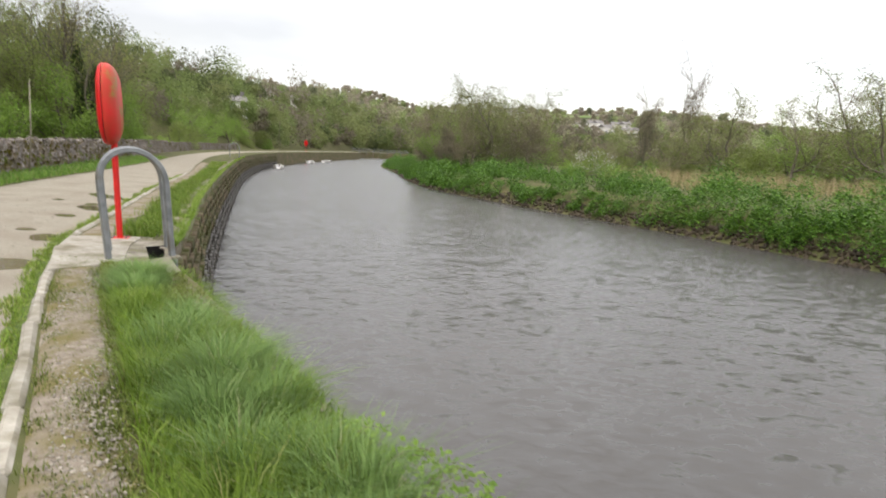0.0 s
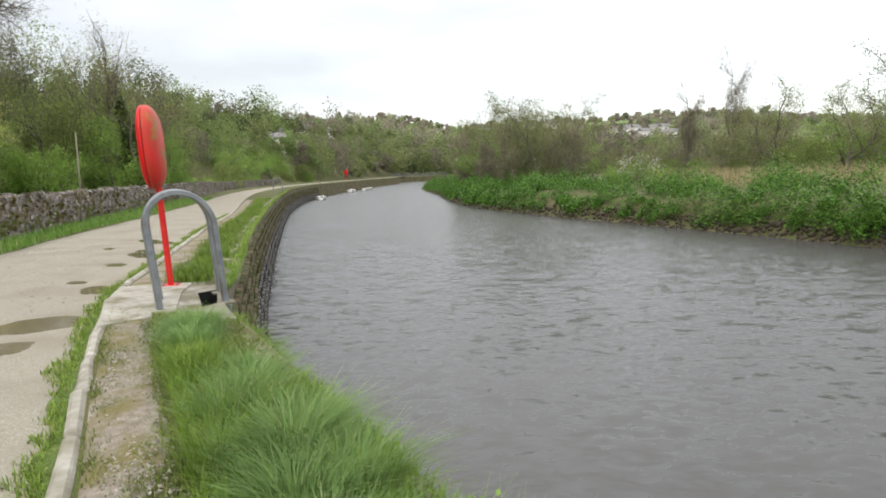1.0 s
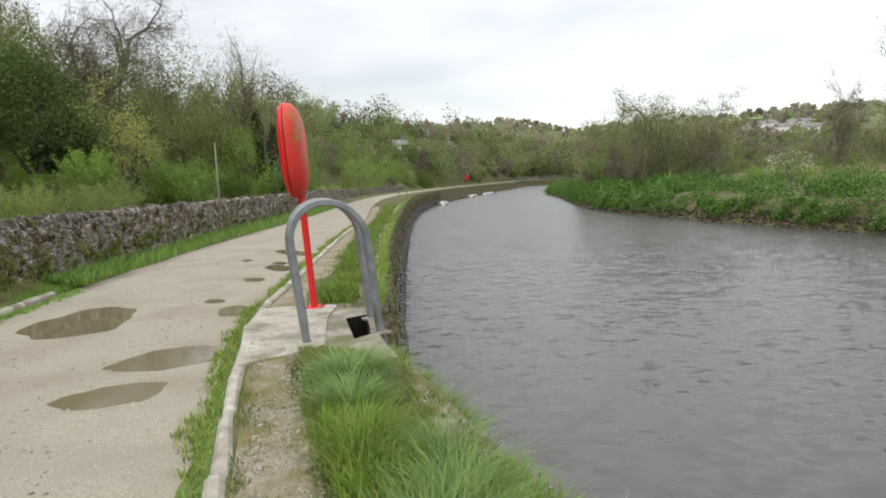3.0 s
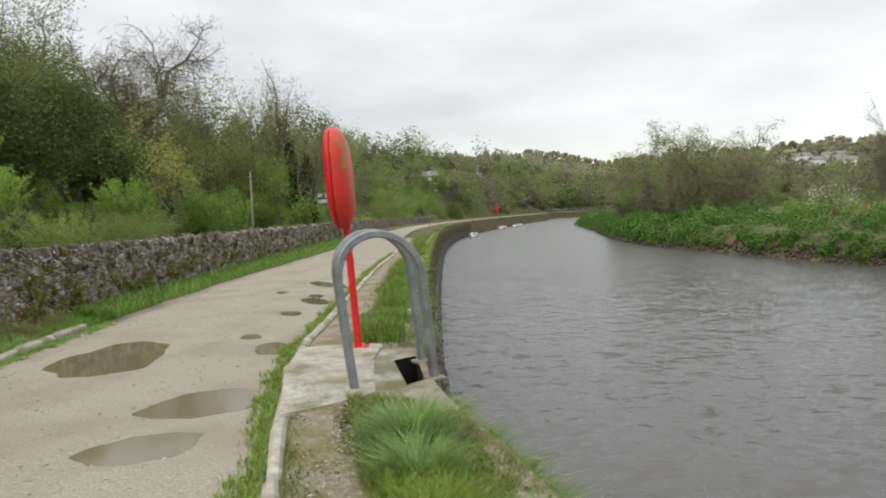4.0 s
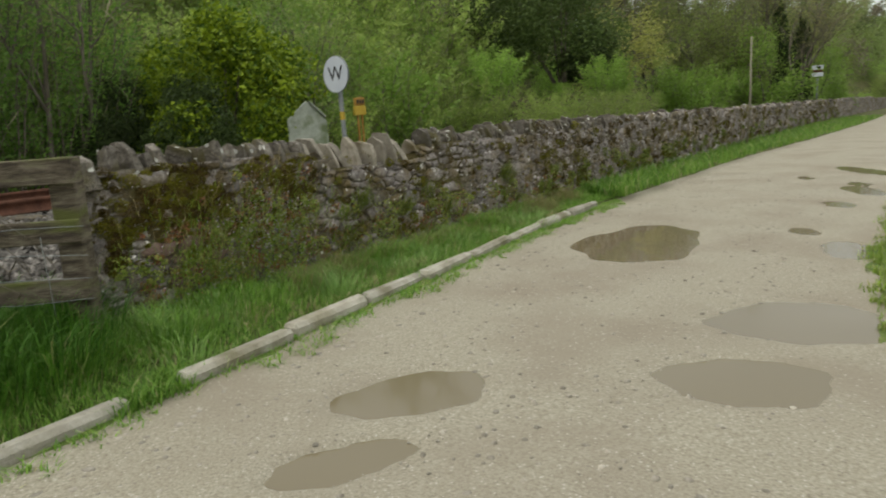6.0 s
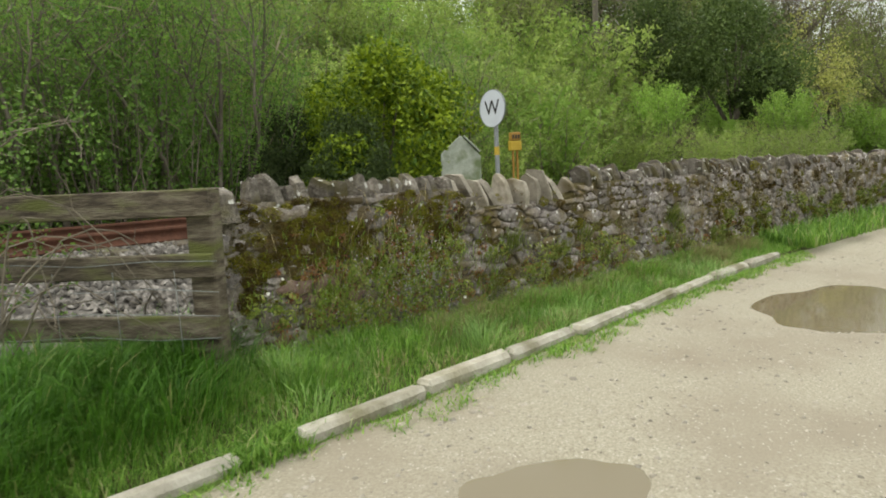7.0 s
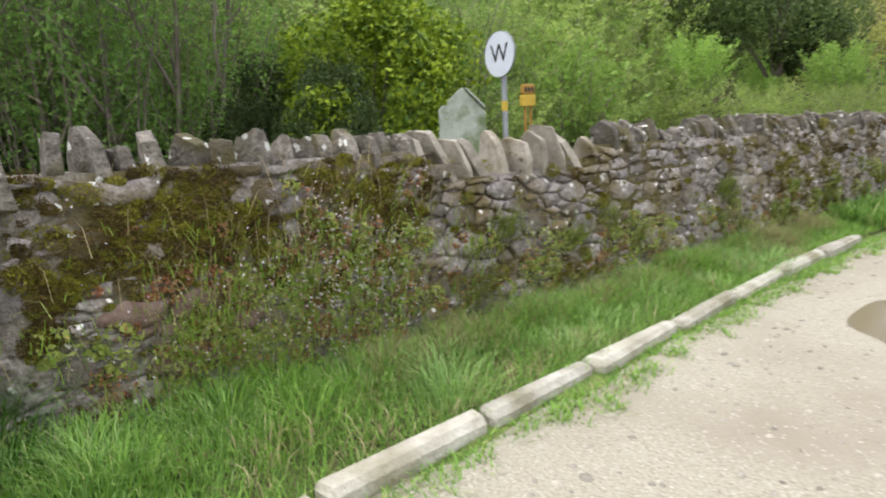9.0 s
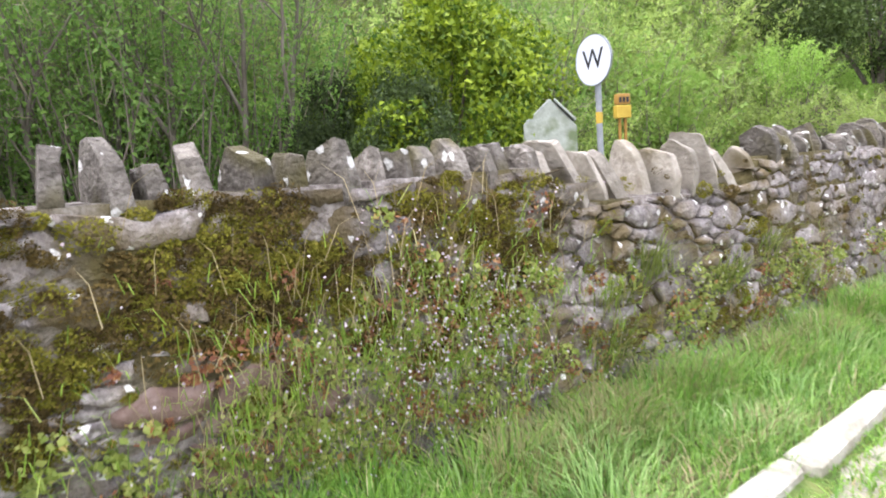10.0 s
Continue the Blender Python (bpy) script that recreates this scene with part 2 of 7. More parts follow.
M_BALLAST = surface("ballast_stone", [(0.38, (0.05, 0.045, 0.04)), (0.5, (0.12, 0.11, 0.1)), (0.62, (0.23, 0.215, 0.2))], 9, 0.9, 0.6, 30, 10, vary=0.5)
M_BARK = surface("bark", [(0.3, (0.07, 0.06, 0.045)), (0.5, (0.14, 0.12, 0.095)), (0.7, (0.24, 0.22, 0.18))], 7, 0.95, 0.6, 25, stretch=(1, 1, 0.3), patch=((0.08, 0.1, 0.04), 2, 0.52, 0.68), vary=0.2)
M_TWIG = surface("twig_bark", [(0.3, (0.1, 0.085, 0.065)), (0.7, (0.22, 0.19, 0.15))], 4, 0.95, 0.0, vary=0.3)
M_MUD = surface("river_mud", [(0.3, (0.02, 0.016, 0.009)), (0.7, (0.085, 0.066, 0.04))], 3, 0.7, 0.6, 14)
M_ROOF = surface("slate_roof", [(0.3, (0.15, 0.145, 0.14)), (0.7, (0.26, 0.25, 0.24))], 2, 0.8, 0.2, 20)
M_RENDER = surface("white_render", [(0.3, (0.66, 0.65, 0.62)), (0.7, (0.82, 0.81, 0.78))], 1, 0.9, 0.1, 20)
M_GLASSDARK = surface("dark_window_glass", [(0.3, (0.03, 0.035, 0.04)), (0.7, (0.06, 0.07, 0.08))], 2, 0.15, 0.0, spec=0.5)
M_BOATBLUE = surface("boat_inside", [(0.3, (0.08, 0.11, 0.16)), (0.7, (0.16, 0.2, 0.27))], 3, 0.6, 0.1)

L_GRASS = leafy("grass_blade", (0.105, 0.19, 0.026), (0.27, 0.405, 0.06), 0.4, 0.5, (0.5, 0.45, 0.22))
L_GRASS_BLUE = leafy("bluish_grass_blade", (0.12, 0.22, 0.06), (0.29, 0.45, 0.14), 0.4, 0.5, (0.5, 0.5, 0.3))
L_GRASS_DARK = leafy("dark_grass_blade", (0.04, 0.12, 0.015), (0.11, 0.26, 0.032), 0.35, 0.5, (0.35, 0.33, 0.15))
L_VERGE = leafy("verge_grass_blade", (0.075, 0.18, 0.026), (0.23, 0.4, 0.068), 0.4, 0.5, (0.48, 0.43, 0.24))
L_TURF = leafy("yellowish_turf_blade", (0.11, 0.15, 0.03), (0.24, 0.29, 0.07), 0.35, 0.6, (0.4, 0.33, 0.16))
L_SPRING = leafy("spring_leaf", (0.165, 0.3, 0.05), (0.31, 0.46, 0.1), 0.5)
L_HOLLY = leafy("deep_green_leaf", (0.045, 0.08, 0.02), (0.13, 0.19, 0.05), 0.3)
L_THICKET = leafy("thicket_leaf", (0.085, 0.18, 0.036), (0.2, 0.335, 0.07), 0.5)
L_WILLOW = leafy("willowy_leaf", (0.18, 0.27, 0.062), (0.35, 0.445, 0.12), 0.5)
L_YELLOW = leafy("yellow_green_leaf", (0.03, 0.08, 0.008), (0.27, 0.36, 0.02), 0.25)
L_PALE = leafy("pale_young_leaf", (0.27, 0.3, 0.075), (0.47, 0.48, 0.15))
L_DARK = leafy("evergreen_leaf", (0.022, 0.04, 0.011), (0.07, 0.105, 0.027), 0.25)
L_OLIVE = leafy("budding_leaf", (0.13, 0.18, 0.045), (0.24, 0.295, 0.085), 0.45)
L_BROWN = leafy("bare_twig_haze", (0.15, 0.132, 0.088), (0.26, 0.23, 0.16), 0.1, 0.9)
L_BANK = leafy("lush_bank_leaf", (0.022, 0.08, 0.01), (0.16, 0.33, 0.04), 0.15, 0.5)
L_BLOSSOM = leafy("white_blossom", (0.5, 0.5, 0.45), (0.75, 0.74, 0.7), 0.3, 0.7)
L_FLOWER = leafy("pinkish_white_petal", (0.6, 0.47, 0.56), (0.85, 0.78, 0.83), 0.3, 0.6)
L_RED_HERB = leafy("reddish_herb_leaf", (0.2, 0.07, 0.05), (0.4, 0.22, 0.1), 0.4, 0.6, (0.45, 0.5, 0.2))
L_HERB = leafy("wall_herb_leaf", (0.23, 0.31, 0.065), (0.5, 0.55, 0.17), 0.5, 0.6, (0.55, 0.2, 0.12))
L_STRAW = leafy("straw_grass_blade", (0.2, 0.21, 0.08), (0.42, 0.37, 0.18), 0.35, 0.7, (0.24, 0.32, 0.09))
L_DRY = leafy("dry_stalk", (0.25, 0.2, 0.1), (0.45, 0.38, 0.22), 0.2, 0.8)
# distant crowns: leaf colours lifted and greyed a little to imitate haze
L_FAR = [leafy("far_dark_crown", (0.1, 0.13, 0.055), (0.14, 0.17, 0.07), 0.45), leafy("far_olive_crown", (0.18, 0.215, 0.085), (0.23, 0.265, 0.105), 0.45), leafy("far_brown_crown", (0.2, 0.18, 0.13), (0.25, 0.225, 0.165), 0.4), leafy("far_green_crown", (0.18, 0.24, 0.085), (0.23, 0.3, 0.105), 0.45)]
# far hill crowns: paler and greyer leaf colours, with the haze painted in
L_HILL_HAZE = [leafy("hazed_dark_crown", (0.207, 0.232, 0.146), (0.256, 0.281, 0.177), 0.45), leafy("hazed_olive_crown", (0.293, 0.305, 0.183), (0.354, 0.36, 0.213), 0.45), leafy("hazed_brown_crown", (0.305, 0.275, 0.213), (0.366, 0.329, 0.256), 0.4), leafy("hazed_green_crown", (0.268, 0.329, 0.159), (0.329, 0.39, 0.183), 0.45)]


def ground_material():
    """Turf, wood floor, straw meadow and far fields, told apart by place and by stains of their own."""
    m, n, l, p = nodes_of("land")
    geo = n.new("ShaderNodeNewGeometry")
    def noise_tex(scale, detail=6.0):
        t = n.new("ShaderNodeTexNoise")
        t.inputs["Scale"].default_value, t.inputs["Detail"].default_value = scale, detail
        l.new(geo.outputs["Position"], t.inputs["Vector"])
        return t.outputs["Fac"]
    def ramp(src, stops):
        r = n.new("ShaderNodeValToRGB")
        while len(r.color_ramp.elements) < len(stops):
            r.color_ramp.elements.new(0.5)
        for e, (pos, col) in zip(r.color_ramp.elements, stops):
            e.position, e.color = pos, (*col, 1)
        l.new(src, r.inputs["Fac"])
        return r.outputs["Color"]
    near = ramp(noise_tex(1.6), [(0.3, (0.05, 0.055, 0.02)), (0.5, (0.085, 0.095, 0.035)), (0.68, (0.14, 0.12, 0.06))])
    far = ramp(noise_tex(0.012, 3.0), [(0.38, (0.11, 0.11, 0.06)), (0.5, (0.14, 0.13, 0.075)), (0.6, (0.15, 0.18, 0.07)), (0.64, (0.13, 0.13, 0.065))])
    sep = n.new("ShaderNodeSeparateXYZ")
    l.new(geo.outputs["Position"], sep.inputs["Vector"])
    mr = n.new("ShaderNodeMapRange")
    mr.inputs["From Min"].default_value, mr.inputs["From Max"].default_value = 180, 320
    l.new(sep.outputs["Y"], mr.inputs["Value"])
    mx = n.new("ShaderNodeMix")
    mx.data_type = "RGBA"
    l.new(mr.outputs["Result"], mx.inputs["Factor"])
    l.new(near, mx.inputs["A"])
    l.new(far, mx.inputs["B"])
    l.new(mx.outputs["Result"], p.inputs["Base Color"])
    p.inputs["Roughness"].default_value, p.inputs["Specular IOR Level"].default_value = 0.95, 0.2
    b = n.new("ShaderNodeBump")
    b.inputs["Strength"].default_value, b.inputs["Distance"].default_value = 0.5, 0.05
    l.new(noise_tex(9.0), b.inputs["Height"])
    l.new(b.outputs["Normal"], p.inputs["Normal"])
    return m


def water_material(name, colour, layers, rough=0.1, spec=0.5):
    """Still or rippled water: layers (scale x, scale y, turn, steepness, contrast) tilt the surface."""
    m, n, l, p = nodes_of(name)
    p.inputs["Base Color"].default_value = (*colour, 1)
    p.inputs["Roughness"].default_value, p.inputs["IOR"].default_value = rough, 1.33
    p.inputs["Specular IOR Level"].default_value = spec
    geo = n.new("ShaderNodeNewGeometry")
    last = geo.outputs["Normal"]
    for sx, sy, turn, steep, detail in layers:
        mp = n.new("ShaderNodeMapping")
        mp.inputs["Scale"].default_value, mp.inputs["Rotation"].default_value = (sx, sy, 1), (0, 0, radians(turn))
        l.new(geo.outputs["Position"], mp.inputs["Vector"])
        t = n.new("ShaderNodeTexNoise")
        t.inputs["Scale"].default_value, t.inputs["Detail"].default_value, t.inputs["Distortion"].default_value = 1.0, detail, 0.8
        l.new(mp.outputs["Vector"], t.inputs["Vector"])
        mid = n.new("ShaderNodeVectorMath")
        mid.operation = "SUBTRACT"
        mid.inputs[1].default_value = (0.5, 0.5, 0.5)
        l.new(t.outputs["Color"], mid.inputs[0])
        tilt = n.new("ShaderNodeVectorMath")
        tilt.operation = "MULTIPLY_ADD"
        tilt.inputs[1].default_value = (steep, steep, 0)
        l.new(mid.outputs[0], tilt.inputs[0])
        l.new(last, tilt.inputs[2])
        last = tilt.outputs[0]
    norm = n.new("ShaderNodeVectorMath")
    norm.operation = "NORMALIZE"
    l.new(last, norm.inputs[0])
    l.new(norm.outputs[0], p.inputs["Normal"])
    return m


M_LAND = ground_material()
M_RIVER = water_material("river_water", (0.07, 0.068, 0.063), [(0.25, 0.4, 20, 0.08, 2.0), (1.8, 2.8, -25, 0.34, 2.0), (4.2, 6.5, 15, 0.6, 3.0)], 0.24, 0.65)
M_PUDDLE = water_material("puddle_water", (0.15, 0.125, 0.078), [(3, 5, 0, 0.02, 2.0)], 0.05, 0.5)

# ---------------------------------------------------------------- building blocks
def link_mesh(name, verts, faces, material, smooth=False):
    """One object from vertex and face arrays. Faces: (n, 3) or (n, 4)."""
    verts, faces = np.asarray(verts, np.float32).reshape(-1, 3), np.asarray(faces, np.int32)
    me = bpy.data.meshes.new(name)
    k = faces.shape[1]
    me.vertices.add(len(verts))
    me.vertices.foreach_set("co", verts.ravel())
    me.loops.add(faces.size)
    me.loops.foreach_set("vertex_index", faces.ravel())
    me.polygons.add(len(faces))
    me.polygons.foreach_set("loop_start", np.arange(0, faces.size, k, dtype=np.int32))
    me.update(calc_edges=True)
    me.validate()
    if smooth:
        me.polygons.foreach_set("use_smooth", np.ones(len(me.polygons), bool))
    if material:
        me.materials.append(material)
    return new(name, me)


def from_bm(name, bm, material, smooth=False):
    me = bpy.data.meshes.new(name)
    bmesh.ops.recalc_face_normals(bm, faces=bm.faces[:])
    bm.to_mesh(me)
    bm.free()
    if smooth:
        me.polygons.foreach_set("use_smooth", np.ones(len(me.polygons), bool))
    me.materials.append(material)
    return new(name, me)


def part(name, bm, material, parent, label="", smooth=False):
    ob = from_bm(name, bm, material, smooth)
    ob.parent = parent
    if label:
        ob["label"] = label
    return ob


def thing(name, label, category, group="", at=(0, 0, 0), turn=0.0):
    ob = new(name)
    ob.empty_display_size = 0.1
    ob.matrix_world = pose(*at, 0, 0, turn)
    return tagged(ob, label, category, group)


def add_box(bm, size, m=None, bevel=0.0, segments=1):
    r = bmesh.ops.create_cube(bm, size=1.0, matrix=(m or Matrix()) @ Matrix.Diagonal((*size, 1)))
    if bevel:
        edges = list({e for v in r["verts"] for e in v.link_edges})
        bmesh.ops.bevel(bm, geom=edges, offset=bevel, segments=segments, affect="EDGES", profile=0.7)
    return bm


def add_tube(bm, points, radii, sides=10, cap=True, squash=None):
    """A tube along points; radii one number or one per point. squash: (width, depth) of a flat section."""
    pts = [Vector(p) for p in points]
    if not hasattr(radii, "__len__"):
        radii = [radii] * len(pts)
    rings, side = [], None
    for i, p in enumerate(pts):
        d = (pts[min(i + 1, len(pts) - 1)] - pts[max(i - 1, 0)]).normalized()
        if side is None:
            side = d.cross(Vector((0, 1, 0)) if abs(d.y) < 0.9 else Vector((1, 0, 0))).normalized()
        side = (side - d * side.dot(d)).normalized()
        up = d.cross(side)
        ring = []
        for k in range(sides):
            a = 2 * math.pi * (k + 0.5) / sides
            ring.append(bm.verts.new(p + radii[i] * (math.cos(a) * side + math.sin(a) * up)))
        rings.append(ring)
    for a, b in zip(rings, rings[1:]):
        for k in range(sides):
            bm.faces.new((a[k], a[(k + 1) % sides], b[(k + 1) % sides], b[k]))
    if cap:
        bm.faces.new(rings[0][::-1])
        bm.faces.new(rings[-1])
    return bm


def curve_of(pairs):
    """x as a smooth function of y from a few plan points (y, x)."""
    ys, xs = np.array([p[0] for p in pairs], float), np.array([p[1] for p in pairs], float)
    slope = np.gradient(xs, ys)
    def f(y):
        y = np.asarray(y, float)
        i = np.clip(np.searchsorted(ys, y) - 1, 0, len(ys) - 2)
        h = ys[i + 1] - ys[i]
        t = (y - ys[i]) / h
        inside = (2*t**3 - 3*t**2 + 1) * xs[i] + (t**3 - 2*t**2 + t) * h * slope[i] + (3*t**2 - 2*t**3) * xs[i+1] + (t**3 - t**2) * h * slope[i+1]
        out = np.where(y < ys[0], xs[0] + slope[0] * (y - ys[0]), np.where(y > ys[-1], xs[-1] + slope[-1] * (y - ys[-1]), inside))
        return out if out.ndim else float(out)
    return f


# plan lines: quay edge, river-side kerb, wall-side road edge, wall face, far bank's waterline
QUAY = curve_of([(-40, 23), (-10, 7.2), (0, 1.45), (3, -0.2), (5.25, -1.5), (7.3, -2.64), (9, -3.18), (11, -3.75), (15, -4.95), (22.5, -7.0), (36, -10.5), (60, -16.2), (84, -20.4), (110, -22.6), (145, -23.1), (190, -21.5), (240, -15), (262, 10), (275, 70), (290, 260)])
KERB_R = curve_of([(-40, 20.5), (-10, 4.9), (0, -0.3), (2.92, -1.77), (5.16, -2.92), (6.4, -3.5), (7.1, -3.83), (7.8, -4.1), (8.6, -4.42), (10.3, -4.9), (13.6, -5.85), (19.1, -7.4), (25.7, -9.1), (36, -12.2), (60, -18.8), (84, -23), (110, -25.2), (145, -26), (190, -25), (240, -20), (290, -10)])
KERB_L = curve_of([(-40, 11), (-10, -0.8), (0, -4.5), (3.2, -5.8), (4.4, -6.26), (5.8, -6.84), (8.7, -7.95), (10.3, -8.5), (13.2, -9.3), (17.5, -10.5), (25, -12.2), (36, -14.9), (60, -21.3), (84, -26), (110, -28.4), (145, -29.4), (190, -29), (240, -26), (290, -20)])
WALL = curve_of([(-40, 8.5), (-10, -2.2), (0, -5.6), (3.9, -6.85), (5.4, -7.4), (7.5, -8.1), (10, -8.95), (12, -9.7), (15, -10.6), (20, -12.1), (28.5, -14.6), (36, -16.6), (60, -23), (84, -28), (110, -30.5), (145, -31.5), (190, -31.5), (240, -29), (290, -24)])
BANK = curve_of([(-60, 78), (-20, 50), (5, 24), (15, 18.6), (22, 15.3), (26, 13.7), (31, 11.7), (37, 9.0), (44, 5.8), (51, 2.9), (60, -0.2), (68, -1.7), (97, -5.2), (120, -8.5), (135, -10), (150, -6), (165, 8), (180, 45), (200, 160), (290, 700)])
WATER_Z = -1.75
WALL_START = 3.58


def smooth_step(a, b, v):
    t = np.clip((v - a) / (b - a), 0, 1)
    return t * t * (3 - 2 * t)


def bumps(x, y, s, seed=0.0):
    return (np.sin(x / s + 1.3 * np.sin(y / s * 0.7 + seed)) + np.sin(y / s * 1.1 + seed + 1.7 * np.sin(x / s * 0.6))) * 0.5


def hill(x, y):
    """Rise of the land behind the railway and round the head of the valley."""
    foot = 8.5 - 5.0 * smooth_step(60, 120, y)
    d = WALL(np.clip(y, -60, 290)) - foot - x
    left = (13.5 + 2.5 * smooth_step(50, 140, y)) * (1 - np.exp(-np.maximum(d, 0) / 19.0))
    dist = np.hypot(x, y)
    far = np.minimum(0.078 * np.maximum(dist - 110, 0) + 0.03 * np.maximum(dist - 430, 0), 60 + 0.012 * dist) * smooth_step(282, 400, y) * (0.74 + 0.06 * smooth_step(0.0, 0.18, x / np.maximum(y, 1.0))) * (1 - 0.35 * smooth_step(0.28, 0.6, x / np.maximum(y, 1.0)))
    return np.maximum(left, 0.7 * left + far) * (1 + 0.1 * bumps(x, y, 90.0)) + 0.25 * bumps(x, y, 6.0) * smooth_step(0, 8, d)


def build_ground():
    rows = np.concatenate([np.arange(-400, -40, 60), np.arange(-40, -4, 4), np.arange(-4, 16, 0.5), np.arange(16, 40, 1.5), np.arange(40, 150, 5), np.arange(150, 290, 10), np.arange(290, 700, 25), np.arange(700, 1601, 100)])
    verts = []
    for y in rows:
        yc = min(max(y, -60.0), 290.0)
        q, r, le, w, b = QUAY(yc), KERB_R(yc), KERB_L(yc), WALL(yc), BANK(yc)
        slot = 0.3 if 6.4 < y < 8.6 else 0.0
        line = []
        for d in (1500, 1000, 650, 420, 300, 220, 160, 120, 90, 70, 54, 42, 33, 26, 20, 15, 11):
            line.append((w - d, hill(w - d, y)))
        for d, z in ((8.4, 0.15), (6.6, 0.4), (3.55, 0.4), (2.3, 0.02), (1.0, 0.0)):
            line.append((w - d, z + hill(w - d, y)))
        line += [(w - 0.3, 0.05), (w + 0.1, 0.15 - 0.06 * float(smooth_step(4.2, 5.2, y))), (0.55 * w + 0.45 * le, 0.06), (le - 0.07, 0.0), (le + 0.02, -0.09), (0.5 * le + 0.5 * r, -0.1), (r - 0.1, -0.09)]
        line += [(r + 0.05, 0.03), (0.6 * r + 0.4 * q, 0.06), (min(0.25 * r + 0.75 * q, q - 0.37 - slot), 0.055 if slot else 0.07), (q - 0.34 - slot, 0.03), (q - 0.32 - slot, -1.3 if slot else -0.3), (q - 0.28, -3.2)]
        line += [(0.75 * q + 0.25 * b, -3.4), (0.3 * q + 0.7 * b, -3.0), (b - 0.8, -2.1), (b, WATER_Z + 0.03), (b + 0.35, WATER_Z + 0.3), (b + 0.7, WATER_Z + 0.75), (b + 1.4, -0.5)]
        for d in (3, 6, 10, 16, 25, 40, 60, 85, 120, 170, 240, 340, 480, 650, 900, 1300, 1700):
            line.append((b + d, -0.35 + hill(b + d, y) * float(smooth_step(30, 200, d)) + 0.12 * float(bumps(b + d, y, 3.0))))
        if y >= 290:
            k = len(line)
            xs = np.sinh(np.linspace(-4.2, 4.2, k)) * 45
            line = [(float(x), float(hill(x, y))) for x in xs]
        verts += [(x, y, float(z)) for x, z in line]
    k, n = len(line), len(rows)
    i = np.arange((n - 1) * k).reshape(n - 1, k)[:, :-1].ravel()
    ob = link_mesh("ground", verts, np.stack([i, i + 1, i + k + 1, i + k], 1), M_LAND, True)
    return tagged(ob, "grassy riverside land rising to a wooded hill", "ground", kind="structure")


build_ground()

def build_water():
    """The river's surface, a strip between the quay and the far bank."""
    rows = np.concatenate([np.arange(-40, 30, 2.0), np.arange(30, 150, 5.0), np.arange(150, 291, 10.0)])
    verts = []
    for y in rows:
        a, b = QUAY(y) - 0.1, BANK(y) + 0.6
        verts += [(a + (b - a) * u, y, WATER_Z) for u in np.linspace(0, 1, 6)]
    k, n = 6, len(rows)
    i = np.arange((n - 1) * k).reshape(n - 1, k)[:, :-1].ravel()
    ob = link_mesh("river_water", verts, np.stack([i, i + 1, i + k + 1, i + k], 1), M_RIVER, True)
    return tagged(ob, "grey rippled river reflecting the overcast sky", "water", kind="structure")


build_water()

# ---------------------------------------------------------------- road, kerbs, quay
PUDDLES = [(-6.4, 8.15, 0.88, 0.5, 114), (-4.3, 6.63, 0.42, 0.35, 40), (-4.1, 5.65, 0.33, 0.26, 40), (-5.08, 4.54, 0.34, 0.22, 75), (-4.74, 3.95, 0.27, 0.13, 78),
           (-4.86, 8.75, 0.34, 0.17, 120), (-5.5, 9.4, 0.22, 0.11, 130), (-5.95, 11.3, 0.28, 0.13, 130), (-6.2, 12.7, 0.5, 0.16, 130), (-7.2, 15.4, 0.8, 0.2, 135), (-7.5, 14.0, 0.25, 0.12, 130), (-6.5, 13.4, 0.25, 0.12, 130)]


def puddle_depth(x, y):
    best = np.zeros_like(x)
    for cx, cy, a, b, turn in PUDDLES:
        c, s = math.cos(radians(turn)), math.sin(radians(turn))
        u, v = ((x - cx) * c + (y - cy) * s) / a, (-(x - cx) * s + (y - cy) * c) / b
        ang = np.arctan2(v, u)
        r = np.hypot(u, v) * (1 + 0.05 * np.sin(3 * ang + cx * 7) + 0.04 * np.sin(5 * ang + cy * 5) + 0.03 * np.sin(9 * ang + cx))
        best = np.maximum(best, 0.058 * (1 - smooth_step(0.7, 1.3, r)))
    return best


def road_edge_left(y):
    return KERB_L(y) + 0.02


def build_road():
    rows = np.concatenate([np.arange(-14, 0, 0.5), np.arange(0, 11, 0.06), np.arange(11, 20, 0.2), np.arange(20, 60, 1.5), np.arange(60, 291, 5)])
    cols = 64
    u = np.linspace(0, 1, cols)
    x = np.array([road_edge_left(y) + (KERB_R(y) - 0.05 - road_edge_left(y)) * u for y in rows])
    y = rows[:, None] * np.ones(cols)
    z = 0.007 * bumps(x, y, 0.55) + 0.004 * bumps(x, y, 0.17, 2.0) + 0.03 * (4 * u * (1 - u))[None] - 0.03 - puddle_depth(x, y) + 0.012 * smooth_step(0.2, 0.0, np.minimum(u, 1 - u))[None]
    i = np.arange((len(rows) - 1) * cols).reshape(len(rows) - 1, cols)[:, :-1].ravel()
    ob = link_mesh("road", np.stack([x, y, z], -1), np.stack([i, i + 1, i + cols + 1, i + cols], 1), M_ROAD, True)
    return tagged(ob, "pale grit track with potholes beside the river", "road", kind="structure")


build_road()


